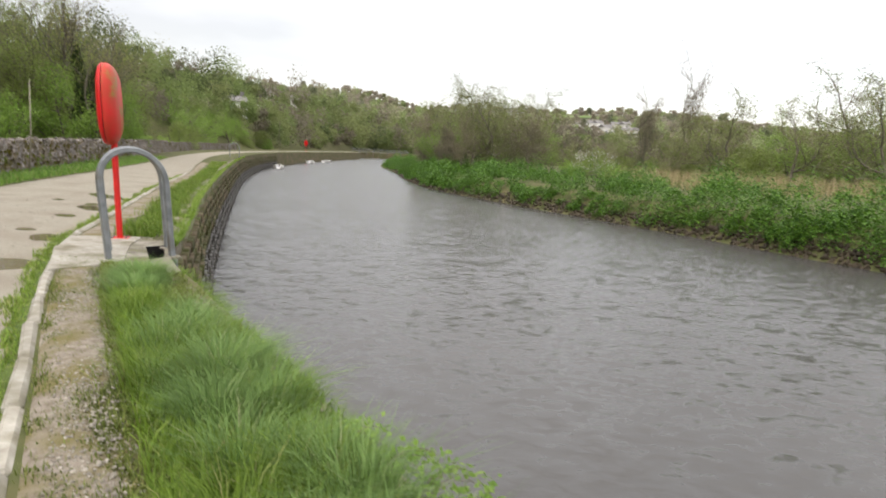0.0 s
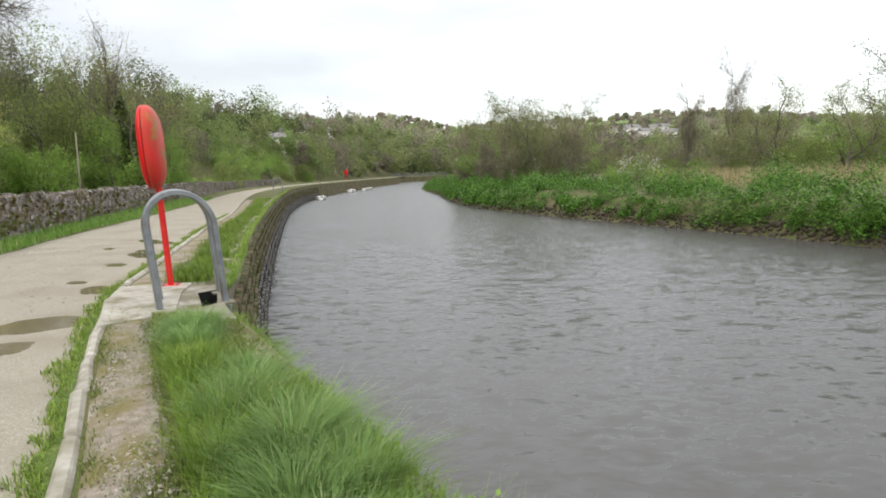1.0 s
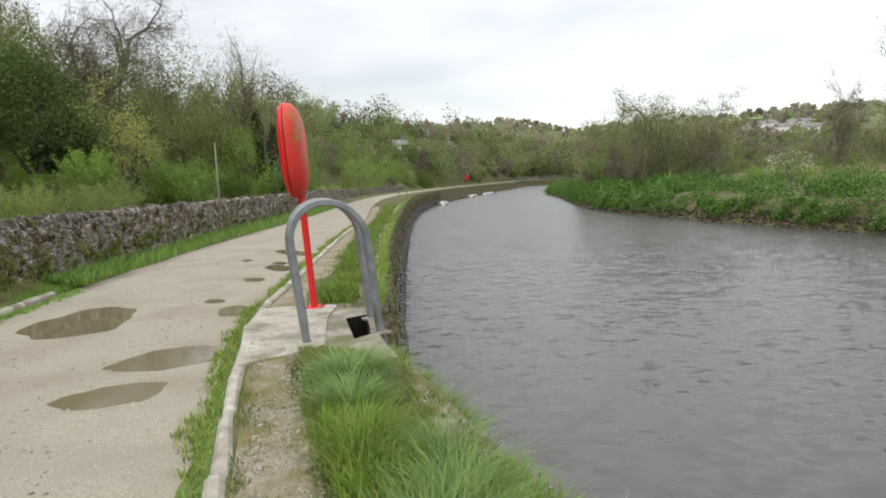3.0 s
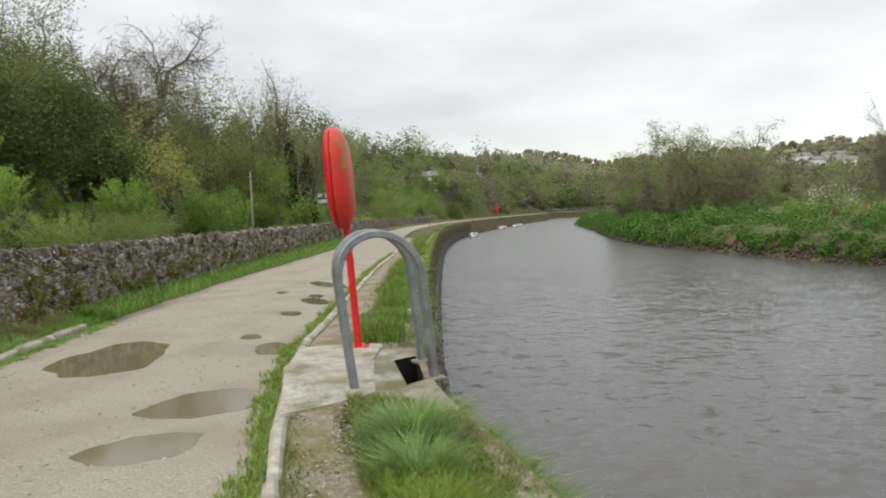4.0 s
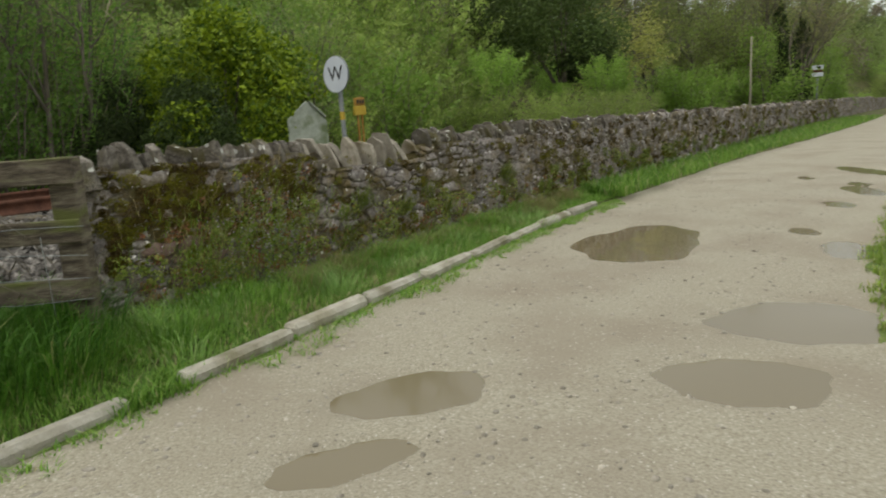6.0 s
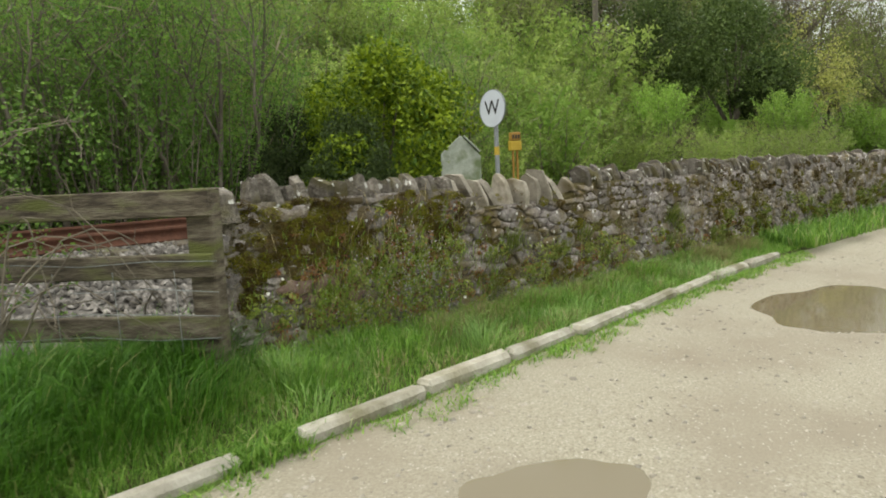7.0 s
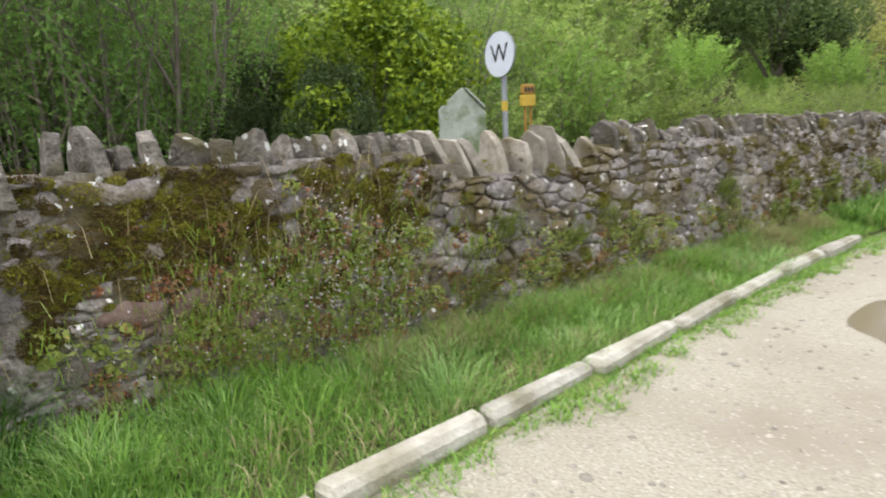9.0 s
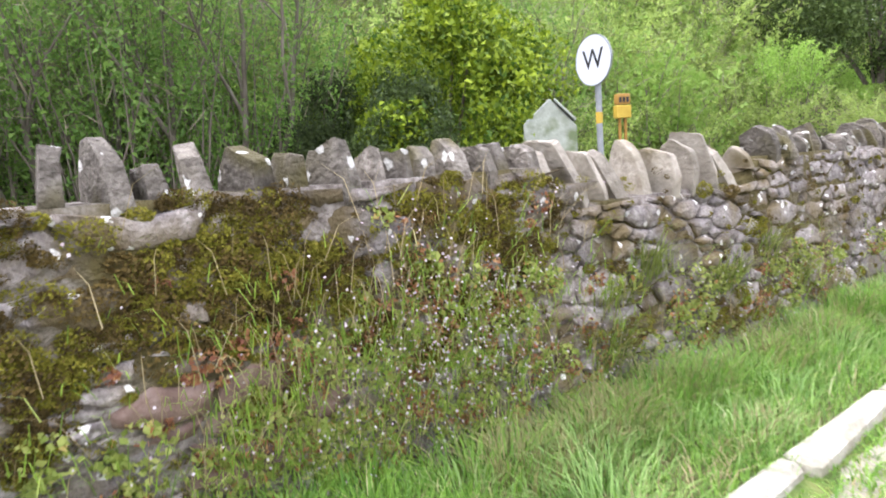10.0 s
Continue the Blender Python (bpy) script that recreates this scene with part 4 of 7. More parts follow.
def build_wall():
    r = random.Random(21)
    root = tagged(new("wall_drystone"), "old grey drystone wall with moss and lichen", "stone wall", kind="structure")
    rows = np.concatenate([np.arange(WALL_START + 0.06, 20, 0.08), np.arange(20, 110, 2)])
    prof = [(-0.056 - 0.08 * k / 16, k / 16 * 0.95) for k in range(17)] + [(-0.42, 0.95), (-0.5, 0.0)]
    v = [(WALL(y) + dx + 0.014 * float(bumps(y * 1.0, z, 0.045, 1.0)), y, z * (wall_top(y) - 0.02) / 0.95 + 0.02) for y in rows for dx, z in prof]
    k = len(prof)
    i = np.arange((len(rows) - 1) * k).reshape(len(rows) - 1, k)[:, :-1].ravel()
    core = link_mesh("wall_core", v, np.stack([i, i + k, i + k + 1, i + 1], 1), M_WALLCORE)
    core.parent = root
    # rubble: every stone fills its own cell of the face, with narrow joints between
    seeds = []
    grid = {}
    for lo, hi, tries in ((0.11, 0.17, 700), (0.065, 0.11, 5000), (0.035, 0.06, 22000)):
        for _ in range(tries):
            y = WALL_START + (14 - WALL_START) * r.random() ** 1.25
            z, rad = r.uniform(0.02, wall_top(y)), r.uniform(lo, hi)
            key = (int(y * 5), int(z * 8))
            near = [q for i in (-1, 0, 1) for j in (-2, -1, 0, 1, 2) for q in grid.get((key[0] + i, key[1] + j), ())]
            if all(math.hypot(y - q[0], (z - q[1]) * 2.1) > (rad + q[2]) * 0.92 for q in near):
                seeds.append((y, z, rad))
                grid.setdefault(key, []).append(seeds[-1])

    def clip(poly, px, pz, nx, nz):
        """The part of a polygon that lies behind the line through (px, pz)."""
        out = []
        for (ax, az), (bx, bz) in zip(poly, poly[1:] + poly[:1]):
            da, db = (ax - px) * nx + (az - pz) * nz, (bx - px) * nx + (bz - pz) * nz
            if da <= 0:
                out.append((ax, az))
            if da * db < 0:
                t = da / (da - db)
                out.append((ax + (bx - ax) * t, az + (bz - az) * t))
        return out

    def stone_cell(y, z, rad):
        """Vertices and faces of one stone: a chamfered uneven block that fills its cell."""
        top = wall_top(y) - 0.01
        poly = [(max(y - 0.3, WALL_START), 0.0), (y + 0.3, 0.0), (y + 0.3, top), (max(y - 0.3, WALL_START), top)]
        for i in range(-2, 3):
            for j in range(-3, 4):
                for q in grid.get((int(y * 5) + i, int(z * 8) + j), ()):
                    if q[0] != y or q[1] != z:
                        nx, nz = q[0] - y, (q[1] - z) * 2.1 ** 2
                        ln = math.hypot(nx, nz)
                        f = 0.5 + 0.5 * (rad - q[2]) / (rad + q[2]) * 0.7
                        poly = clip(poly, y + (q[0] - y) * f, z + (q[1] - z) * f, nx / ln, nz / ln)
                        if len(poly) < 3:
                            return None
        cy, cz = sum(p[0] for p in poly) / len(poly), sum(p[1] for p in poly) / len(poly)
        span = min(max(abs(p[0] - cy) for p in poly), max(abs(p[1] - cz) for p in poly))
        if span < 0.012:
            return None
        ragged = []
        for (ay, az), (by, bz) in zip(poly, poly[1:] + poly[:1]):
            ragged.append((ay, az))
            ln = math.hypot(by - ay, bz - az)
            if ln > 0.045:
                t, off = r.uniform(0.35, 0.65), r.uniform(-0.09, 0.03) * ln
                ragged.append((ay + (by - ay) * t - (bz - az) / ln * -off, az + (bz - az) * t + (by - ay) / ln * -off))
        poly = ragged
        joint, cham = min(0.005, span * 0.15), min(0.018, span * 0.4)
        proud, ty, tz = r.uniform(-0.016, 0.012), r.uniform(-0.1, 0.1), r.uniform(-0.12, 0.12)
        rings = []
        for inset, out in ((joint, -0.07), (joint, -0.008), (joint + cham * 0.5, 0.004), (joint + cham * 1.4, 0.008)):
            ring = []
            for py, pz in poly:
                d = math.hypot(py - cy, pz - cz)
                k = max(0.1, 1 - inset / max(d, 1e-4))
                qy, qz = cy + (py - cy) * k, cz + (pz - cz) * k
                h = out + (proud + ty * (qy - cy) + tz * (qz - cz) + r.uniform(-0.006, 0.006)) * (out > -0.05)
                ring.append((WALL(qy) - 0.05 - 0.08 * qz + h, qy, qz))
            rings.append(ring)
        n = len(poly)
        verts = [v for ring in rings for v in ring] + [(WALL(cy) - 0.05 - 0.08 * cz + 0.01 + proud + r.uniform(-0.005, 0.008), cy, cz)]
        faces = []
        for i in range(3):
            for k in range(n):
                p0, p1 = i * n + k, i * n + (k + 1) % n
                faces += [(p0, p1, p1 + n), (p0, p1 + n, p0 + n)]
        faces += [(3 * n + k, 3 * n + (k + 1) % n, 4 * n) for k in range(n)]
        return np.array(verts), np.array(faces, np.int32)

    rest_v, rest_f, made, total = [], [], 0, 0
    seeds.sort(key=lambda q: (q[0] > 5.6, -q[2]))
    for y, z, rad in seeds:
        cell = stone_cell(y, z, rad)
        if cell is None:
            continue
        if made < 298 and y < 5.6:
            ob = link_mesh("stone", cell[0], cell[1], M_REDSTONE if 4.0 < y < 4.5 and 0.3 < z < 0.52 else M_STONE)
            ob.parent = root
            made += 1
        else:
            rest_f.append(cell[1] + total)
            rest_v.append(cell[0])
            total += len(cell[0])
    # beyond that, squared stones in rough courses
    shapes = [mesh_arrays(m) for m in stone_shapes("stone", M_STONE, 12, 3, 0.11, 0.17)]
    z = 0.04
    while z < 0.95:
        h = r.uniform(0.08, 0.15)
        y = 14.0
        while y < 62:
            ln = r.uniform(0.15, 0.4) * (1.0 if y < 26 else 2.0)
            x, turn = wall_frame(y + ln / 2)
            zc = z + h / 2 + r.uniform(-0.05, 0.05)
            mm = np.array(pose(x - 0.15 - 0.08 * zc + r.uniform(-0.022, 0.01), y + ln / 2, zc, r.uniform(-6, 6), r.uniform(-4, 4), turn) @ Matrix.Diagonal((0.2, ln * 1.25, h * r.uniform(0.9, 1.6), 1)))
            vv, ff = r.choice(shapes)
            rest_f.append(ff + total)
            rest_v.append(vv @ mm[:3, :3].T + mm[:3, 3])
            total += len(vv)
            y += ln * 0.97
        z += h
    ob = link_mesh("far_stones", np.concatenate(rest_v), np.concatenate(rest_f), M_STONE)
    ob.parent = root
    ob["kind"] = "stuff"
    # upright cope stones
    slabs = slab_shapes("cope_stone", M_COPESTONE, 16, 5)
    pale = slab_shapes("cope_stone", M_SLAB, 8, 6)
    x, turn = wall_frame(WALL_START + 0.08)
    ob = new("cope_stone", slabs[3])
    ob.matrix_world = pose(x - 0.2, WALL_START + 0.08, 0.92, 0, 0, turn + 96) @ Matrix.Diagonal((0.15, 0.3, 0.22, 1))
    ob.parent = root
    y = WALL_START + 0.28
    while y < 62:
        x, turn = wall_frame(y)
        w = r.uniform(0.05, 0.1) if y < 12 else r.uniform(0.08, 0.16)
        if y < 5.42:
            tall, base, tip, step = r.uniform(0.17, 0.26), 0.95, r.uniform(-12, 8), r.uniform(0.095, 0.135)
            w = r.uniform(0.05, 0.085)
        elif y < 6.9:
            tall, base, tip, step = r.uniform(0.22, 0.36), 0.83, r.uniform(-32, -6), r.uniform(0.12, 0.2)
            w = r.uniform(0.045, 0.07)
        else:
            tall, base, tip, step = r.uniform(0.12, 0.24), 0.94, r.uniform(-24, 10), w * r.uniform(0.85, 1.5)
        if y > 20:
            w, step = w * 2, step * 2.4
        ob = new("cope_stone", r.choice(pale if 5.42 <= y < 6.9 else slabs))
        ob.matrix_world = pose(x - 0.25 + r.uniform(-0.03, 0.03), y, base, 0, 0, turn + 90 + r.uniform(-16, 16)) @ pose(0, 0, 0, r.uniform(-6, 6), tip, 0) @ Matrix.Diagonal((w, r.uniform(0.18, 0.29), tall, 1))
        ob.parent = root
        y += step


build_wall()

# ---------------------------------------------------------------- foliage kit
def unit(v):
    return v / np.maximum(np.linalg.norm(v, axis=-1, keepdims=True), 1e-9)


def leaf_arrays(r, centres, size, stretch=1.6, droop=0.0, flat=0.0, three=False):
    """Two-triangle pointed leaves, one at each centre, turned at random."""
    n = len(centres)
    size = np.broadcast_to(size, (n,))
    d = unit(r.normal(size=(n, 3)) * np.array([1, 1, 1 - flat]) + np.array([0, 0, -droop]))
    s = unit(np.cross(d, r.normal(size=(n, 3)) * np.array([1, 1, 1 + 2 * flat])))
    a = size[:, None] * stretch * 0.5
    b = size[:, None] * 0.5
    if three:
        v = np.stack([centres - d * a - s * b * 0.3, centres + s * b * 1.5 - d * a * 0.1, centres + d * a], 1).reshape(-1, 3)
        return v, np.arange(3 * n).reshape(n, 3)
    v = np.stack([centres - d * a, centres + s * b, centres + d * a, centres - s * b], 1).reshape(-1, 3)
    return v, np.arange(4 * n).reshape(n, 4)


def blade_object(name, r, base, height, width, lean, material, curl=0.5, wind=(0.0, 0.0), facing=None):
    """Grass blades: a bent strip each, narrowing to a point."""
    n = len(base)
    height, width = np.broadcast_to(height, (n,)), np.broadcast_to(width, (n,))
    a = r.uniform(0, 2 * np.pi, n) if facing is None else facing + r.normal(0, 0.6, n)
    out = np.stack([np.cos(a) + wind[0], np.sin(a) + wind[1], np.zeros(n)], 1) * (lean * r.uniform(0.3, 1.3, n) * height)[:, None]
    side = np.stack([-np.sin(a), np.cos(a), np.zeros(n)], 1) * (width / 2)[:, None]
    up = np.array([0, 0, 1.0]) * height[:, None]
    mid = base + up * 0.6 + out * 0.4
    tip = base + up * (1 - 0.3 * lean * curl) + out * (1 + 0.4 * curl)
    v = np.stack([base - side, base + side, mid + side * 0.8, mid - side * 0.8, tip], 1).reshape(-1, 3)
    i = 5 * np.arange(n)
    f = np.concatenate([np.stack([i, i + 1, i + 2], 1), np.stack([i, i + 2, i + 3], 1), np.stack([i + 3, i + 2, i + 4], 1)])
    return link_mesh(name, v, f, material)


def scatter(r, n, y0, y1, left, right, z, power=1.0, clump=0.0):
    """n places between two plan lines; more of them at the near end where power is above 1. clump: how far they gather in tufts."""
    y = y0 + (y1 - y0) * r.uniform(0, 1, n) ** power
    u = r.uniform(0, 1, n)
    if clump:
        k = max(8, n // 40)
        cy, cu = y[:k], u[:k]
        pick = r.integers(0, k, n)
        g = r.uniform(0, 1, n) < clump
        y = np.where(g, cy[pick] + r.normal(0, 0.06, n), y)
        u = np.where(g, np.clip(cu[pick] + r.normal(0, 0.07, n), 0, 1), u)
    a, b = left(y), right(y)
    x = a + (b - a) * u
    return np.stack([x, y, np.broadcast_to(z, n)], 1)


def branch_out(r, start, direction, length, radius, depth, bend, spread, kids, out, tips, lift=0.12):
    """Grow one limb and its children. out: (points, radii); tips: ends of the thinnest shoots."""
    steps = 4 if depth > 1 else 2
    pts, p, d = [start.copy()], start.copy(), direction.copy()
    for _ in range(steps):
        d = unit(d + r.normal(0, bend, 3) + np.array([0, 0, lift]))
        p = p + d * length / steps
        pts.append(p.copy())
    out.append((np.array(pts), np.linspace(radius, radius * 0.55, steps + 1)))
    if depth == 0:
        tips.append((pts[-1], d))
        tips.append((pts[1], d))
        return
    for k in range(kids):
        t = r.uniform(0.35, 1.0)
        at = pts[min(steps, int(t * steps))]
        side = unit(np.cross(d, r.normal(size=3)))
        nd = unit(d * (1 - spread) + side * spread * r.uniform(0.8, 1.4))
        branch_out(r, at, nd, length * r.uniform(0.55, 0.8), radius * 0.47, depth - 1, bend * 1.15, spread, kids, out, tips, lift)
    branch_out(r, pts[-1], d, length * 0.7, radius * 0.56, depth - 1, bend * 1.15, spread, kids, out, tips, lift)


def tubes_mesh(name, limbs, material, sides=5, thin=0.012, thin_sides=3):
    verts, faces, total = [], [], 0
    for pts, rad in limbs:
        k = sides if rad[0] > thin else thin_sides
        d = unit(np.gradient(pts, axis=0))
        s = unit(np.cross(d, np.array([0.31, 0.47, 0.83])))
        u = np.cross(d, s)
        a = 2 * np.pi * np.arange(k) / k
        ring = pts[:, None] + rad[:, None, None] * (np.cos(a)[None, :, None] * s[:, None] + np.sin(a)[None, :, None] * u[:, None])
        n = len(pts)
        i = np.arange(n - 1)[:, None] * k + np.arange(k)[None]
        j = np.arange(n - 1)[:, None] * k + (np.arange(k)[None] + 1) % k
        faces.append(np.stack([i, j, j + k, i + k], -1).reshape(-1, 4) + total)
        verts.append(ring.reshape(-1, 3))
        total += n * k
    return link_mesh(name, np.concatenate(verts), np.concatenate(faces), material, True)


def make_tree(name, seed, label, height=8.0, trunk=0.16, depth=4, kids=3, spread=0.55, leaves=0, leaf=None, leaf_size=0.1, puff=0.35, lift=0.1, twigs=0, twig_mat=None, stems=1, category="tree", group="", bole=0.3, three=True, twig_w=0.022):
    """A tree: trunk with limbs, and a crown of single leaves and fine twigs round the shoots."""
    r = np.random.default_rng(seed)
    root = thing(name, label, category, group)
    limbs, tips = [], []
    for _ in range(stems):
        start = np.array([r.normal(0, 0.15 * (stems > 1)), r.normal(0, 0.15 * (stems > 1)), -0.3])
        d0 = unit(np.array([r.normal(0, 0.08 + 0.25 * (stems > 1)), r.normal(0, 0.08 + 0.25 * (stems > 1)), 1.0]))
        branch_out(r, start, d0, height * bole, trunk, depth, 0.13, spread, kids, limbs, tips, lift)
    top = max(p[0][2] for p in tips)
    k = height / top
    limbs = [(p * k, q) for p, q in limbs]
    wood = tubes_mesh("trunk", limbs, M_BARK)
    wood.parent = root
    ends = np.array([p for p, _ in tips]) * k
    if twigs:
        c = ends[r.integers(0, len(ends), twigs)] + np.clip(r.normal(0, 1, (twigs, 3)), -1.5, 1.5) * puff * 0.8
        v, f = leaf_arrays(r, c, twig_w * r.uniform(0.6, 1.3, twigs), stretch=24.0, droop=-0.35, three=True)
        ob = link_mesh("brushwood", v, f, twig_mat or L_BROWN)
        ob.parent = root
        ob["kind"] = "stuff"
    if leaves:
        c = ends[r.integers(0, len(ends), leaves)] + np.clip(r.normal(0, 1, (leaves, 3)), -1.5, 1.5) * puff
        v, f = leaf_arrays(r, c, leaf_size * r.uniform(0.6, 1.3, leaves), droop=0.2, three=three)
        ob = link_mesh("crown", v, f, leaf)
        ob.parent = root
        ob["kind"] = "stuff"
    return root


def make_bush(name, seed, label, size=(1.6, 1.6, 2.6), lobes=14, leaves=3500, leaf=None, leaf_size=0.1, stems=9, group="", hollow=0.55, category="bush", twigs=0, up=0.0, three=True, lobe=1.0):
    """A shrub: stems from the ground and leaves gathered in uneven lobes with gaps between them."""
    r = np.random.default_rng(seed)
    root = thing(name, label, category, group)
    lob = []
    for _ in range(lobes):
        z = r.uniform(0.15, 1.0)
        wide = math.sin(math.pi * min(0.93, 0.28 + 0.62 * z))
        a = r.uniform(0, 2 * np.pi)
        rad = wide * math.sqrt(r.uniform(0.05, 1.0)) * 0.75
        lob.append((rad * math.cos(a) * size[0], rad * math.sin(a) * size[1], z * size[2] * 0.88))
    lob = np.array(lob)
    limbs = []
    for p in lob[:stems] if stems < lobes else lob:
        t = np.linspace(0, 1, 5)[:, None]
        base = np.array([p[0] * 0.2, p[1] * 0.2, -0.2])
        limbs.append((base * (1 - t) + p * t + np.array([[0, 0, 0.15]]) * np.sin(np.pi * t) * size[2] * 0.4, np.linspace(0.03, 0.008, 5) * size[2] / 2.5))
    wood = tubes_mesh("stem", limbs, M_BARK)
    wood.parent = root
    wood["kind"] = "stuff"
    pick = r.integers(0, lobes, leaves)
    d = unit(r.normal(size=(leaves, 3)))
    rad = (hollow + (1 - hollow) * r.uniform(0, 1, leaves) ** 0.7) * r.uniform(0.75, 1.25, lobes)[pick]
    c = lob[pick] + d * rad[:, None] * np.array(size) * np.array([0.36, 0.36, 0.24]) * lobe
    c[:, 2] = np.maximum(c[:, 2], 0.02)
    v, f = leaf_arrays(r, c, leaf_size * r.uniform(0.6, 1.3, leaves), droop=0.15 - up, three=three)
    ob = link_mesh("foliage", v, f, leaf)
    ob.parent = root
    ob["kind"] = "stuff"
    if twigs:
        c = lob[r.integers(0, lobes, twigs)] + r.normal(0, 0.34, (twigs, 3)) * np.array(size)
        c[:, 2] = np.abs(c[:, 2])
        v, f = leaf_arrays(r, c, r.uniform(0.012, 0.025, twigs), stretch=26.0, droop=-0.6, three=True)
        ob = link_mesh("brushwood", v, f, L_BROWN)
        ob.parent = root
        ob["kind"] = "stuff"
    return root


def make_brush(name, seed, label, shoots=90, height=2.6, spread=1.5, leaves=7000, leaf=None, leaf_size=0.05, arch=0.5, twigs=0, group="", category="bush", fine=0.07):
    """Wispy growth: many thin shoots that rise and arch outwards, with small leaves strung along them."""
    r = np.random.default_rng(seed)
    root = thing(name, label, category, group)
    a, rad = r.uniform(0, 2 * np.pi, shoots), np.sqrt(r.uniform(0, 1, shoots)) * spread * 0.6
    base = np.stack([rad * np.cos(a), rad * np.sin(a), np.full(shoots, -0.15)], 1)
    a2 = a + r.normal(0, 0.9, shoots)
    h = height * r.uniform(0.35, 1.0, shoots) ** 0.8 * (1 - 0.3 * rad / spread)
    out = np.stack([np.cos(a2), np.sin(a2), np.zeros(shoots)], 1) * (spread * arch * r.uniform(0.3, 1.2, shoots))[:, None]
    def along_shoot(k, t):
        return base[k] + out[k] * (0.25 * t + 0.75 * t ** 2)[:, None] + np.array([0, 0, 1.0]) * (h[k] * (1.15 * t - 0.15 * t ** 3))[:, None]
    limbs = []
    for k in range(0, shoots, 2):
        t = np.linspace(0, 1, 5)
        limbs.append((along_shoot(np.full(5, k), t) + r.normal(0, 0.02, (5, 3)), np.linspace(0.014, 0.003, 5) * height / 2.5))
    wood = tubes_mesh("stem", limbs, M_TWIG, 3)
    wood.parent = root
    wood["kind"] = "stuff"
    t = r.uniform(0.08, 1.0, leaves) ** 0.75
    c = along_shoot(r.integers(0, shoots, leaves), t) + r.normal(0, 1, (leaves, 3)) * fine * (1.4 - 0.7 * t)[:, None]
    c[:, 2] = np.maximum(c[:, 2], 0.02)
    v, f = leaf_arrays(r, c, leaf_size * r.uniform(0.6, 1.4, leaves), stretch=1.9, droop=-0.25, three=True)
    ob = link_mesh("foliage", v, f, leaf)
    ob.parent = root
    ob["kind"] = "stuff"
    if twigs:
        c = along_shoot(r.integers(0, shoots, twigs), r.uniform(0.3, 1, twigs)) + r.normal(0, 0.1, (twigs, 3))
        v, f = leaf_arrays(r, c, r.uniform(0.01, 0.02, twigs), stretch=26.0, droop=-0.8, three=True)
        ob = link_mesh("brushwood", v, f, L_BROWN)
        ob.parent = root
        ob["kind"] = "stuff"
    return root


def land_z(x, y):
    if x < WALL(min(y, 290)) - 3 or y >= 290:
        return float(hill(x, y))
    if x > BANK(min(y, 290)) + 1.5:
        d = x - BANK(min(y, 290))
        return -0.35 + float(hill(x, y)) * float(smooth_step(30, 200, d))
    return 0.0

# ---------------------------------------------------------------- fence, signs, railway
def build_fence():
    root = thing("timber_fence", "mossy three-rail timber fence with sheep wire", "fence", at=(-6.69, 3.56, 0.05), turn=-122)
    for k in range(3):
        bm = bmesh.new()
        add_box(bm, (0.13, 0.13, 1.25), Matrix.Translation((k * 1.8, 0, 0.45)), 0.008)
        part("post", bm, M_TIMBER, root)
    for z, h in ((1.0, 0.135), (0.69, 0.12), (0.38, 0.12)):
        bm = bmesh.new()
        add_box(bm, (3.66, 0.04, h), Matrix.Translation((1.76, 0.085, z)) @ Matrix.Rotation(0.004, 4, "Y"), 0.006)
        part("rail", bm, M_TIMBER, root)
    for z in (0.2, 0.34, 0.46, 0.58, 0.72):
        bm = bmesh.new()
        add_tube(bm, [(-0.1 + 0.35 * k, 0.12, z + 0.012 * math.sin(2.2 * k + 9 * z)) for k in range(11)], 0.0025, 4)
        part("wire", bm, M_GALV, root)
    for k in range(10):
        bm = bmesh.new()
        add_tube(bm, [(0.1 + 0.32 * k, 0.12, 0.1), (0.1 + 0.32 * k + 0.02, 0.12, 0.68)], 0.002, 4)
        part("stay_wire", bm, M_GALV, root)


build_fence()


def text_mesh(body, size, material, m, parent, name="lettering", extrude=0.002):
    cu = bpy.data.curves.new(name, "FONT")
    cu.body, cu.size, cu.align_x, cu.align_y, cu.extrude = body, size, "CENTER", "CENTER", extrude
    tmp = new(name, cu)
    dg = bpy.context.evaluated_depsgraph_get()
    me = bpy.data.meshes.new_from_object(tmp.evaluated_get(dg))
    bpy.data.objects.remove(tmp)
    me.materials.clear()
    me.materials.append(material)
    ob = new(name, me)
    ob.matrix_world = m
    ob.parent = parent
    return ob


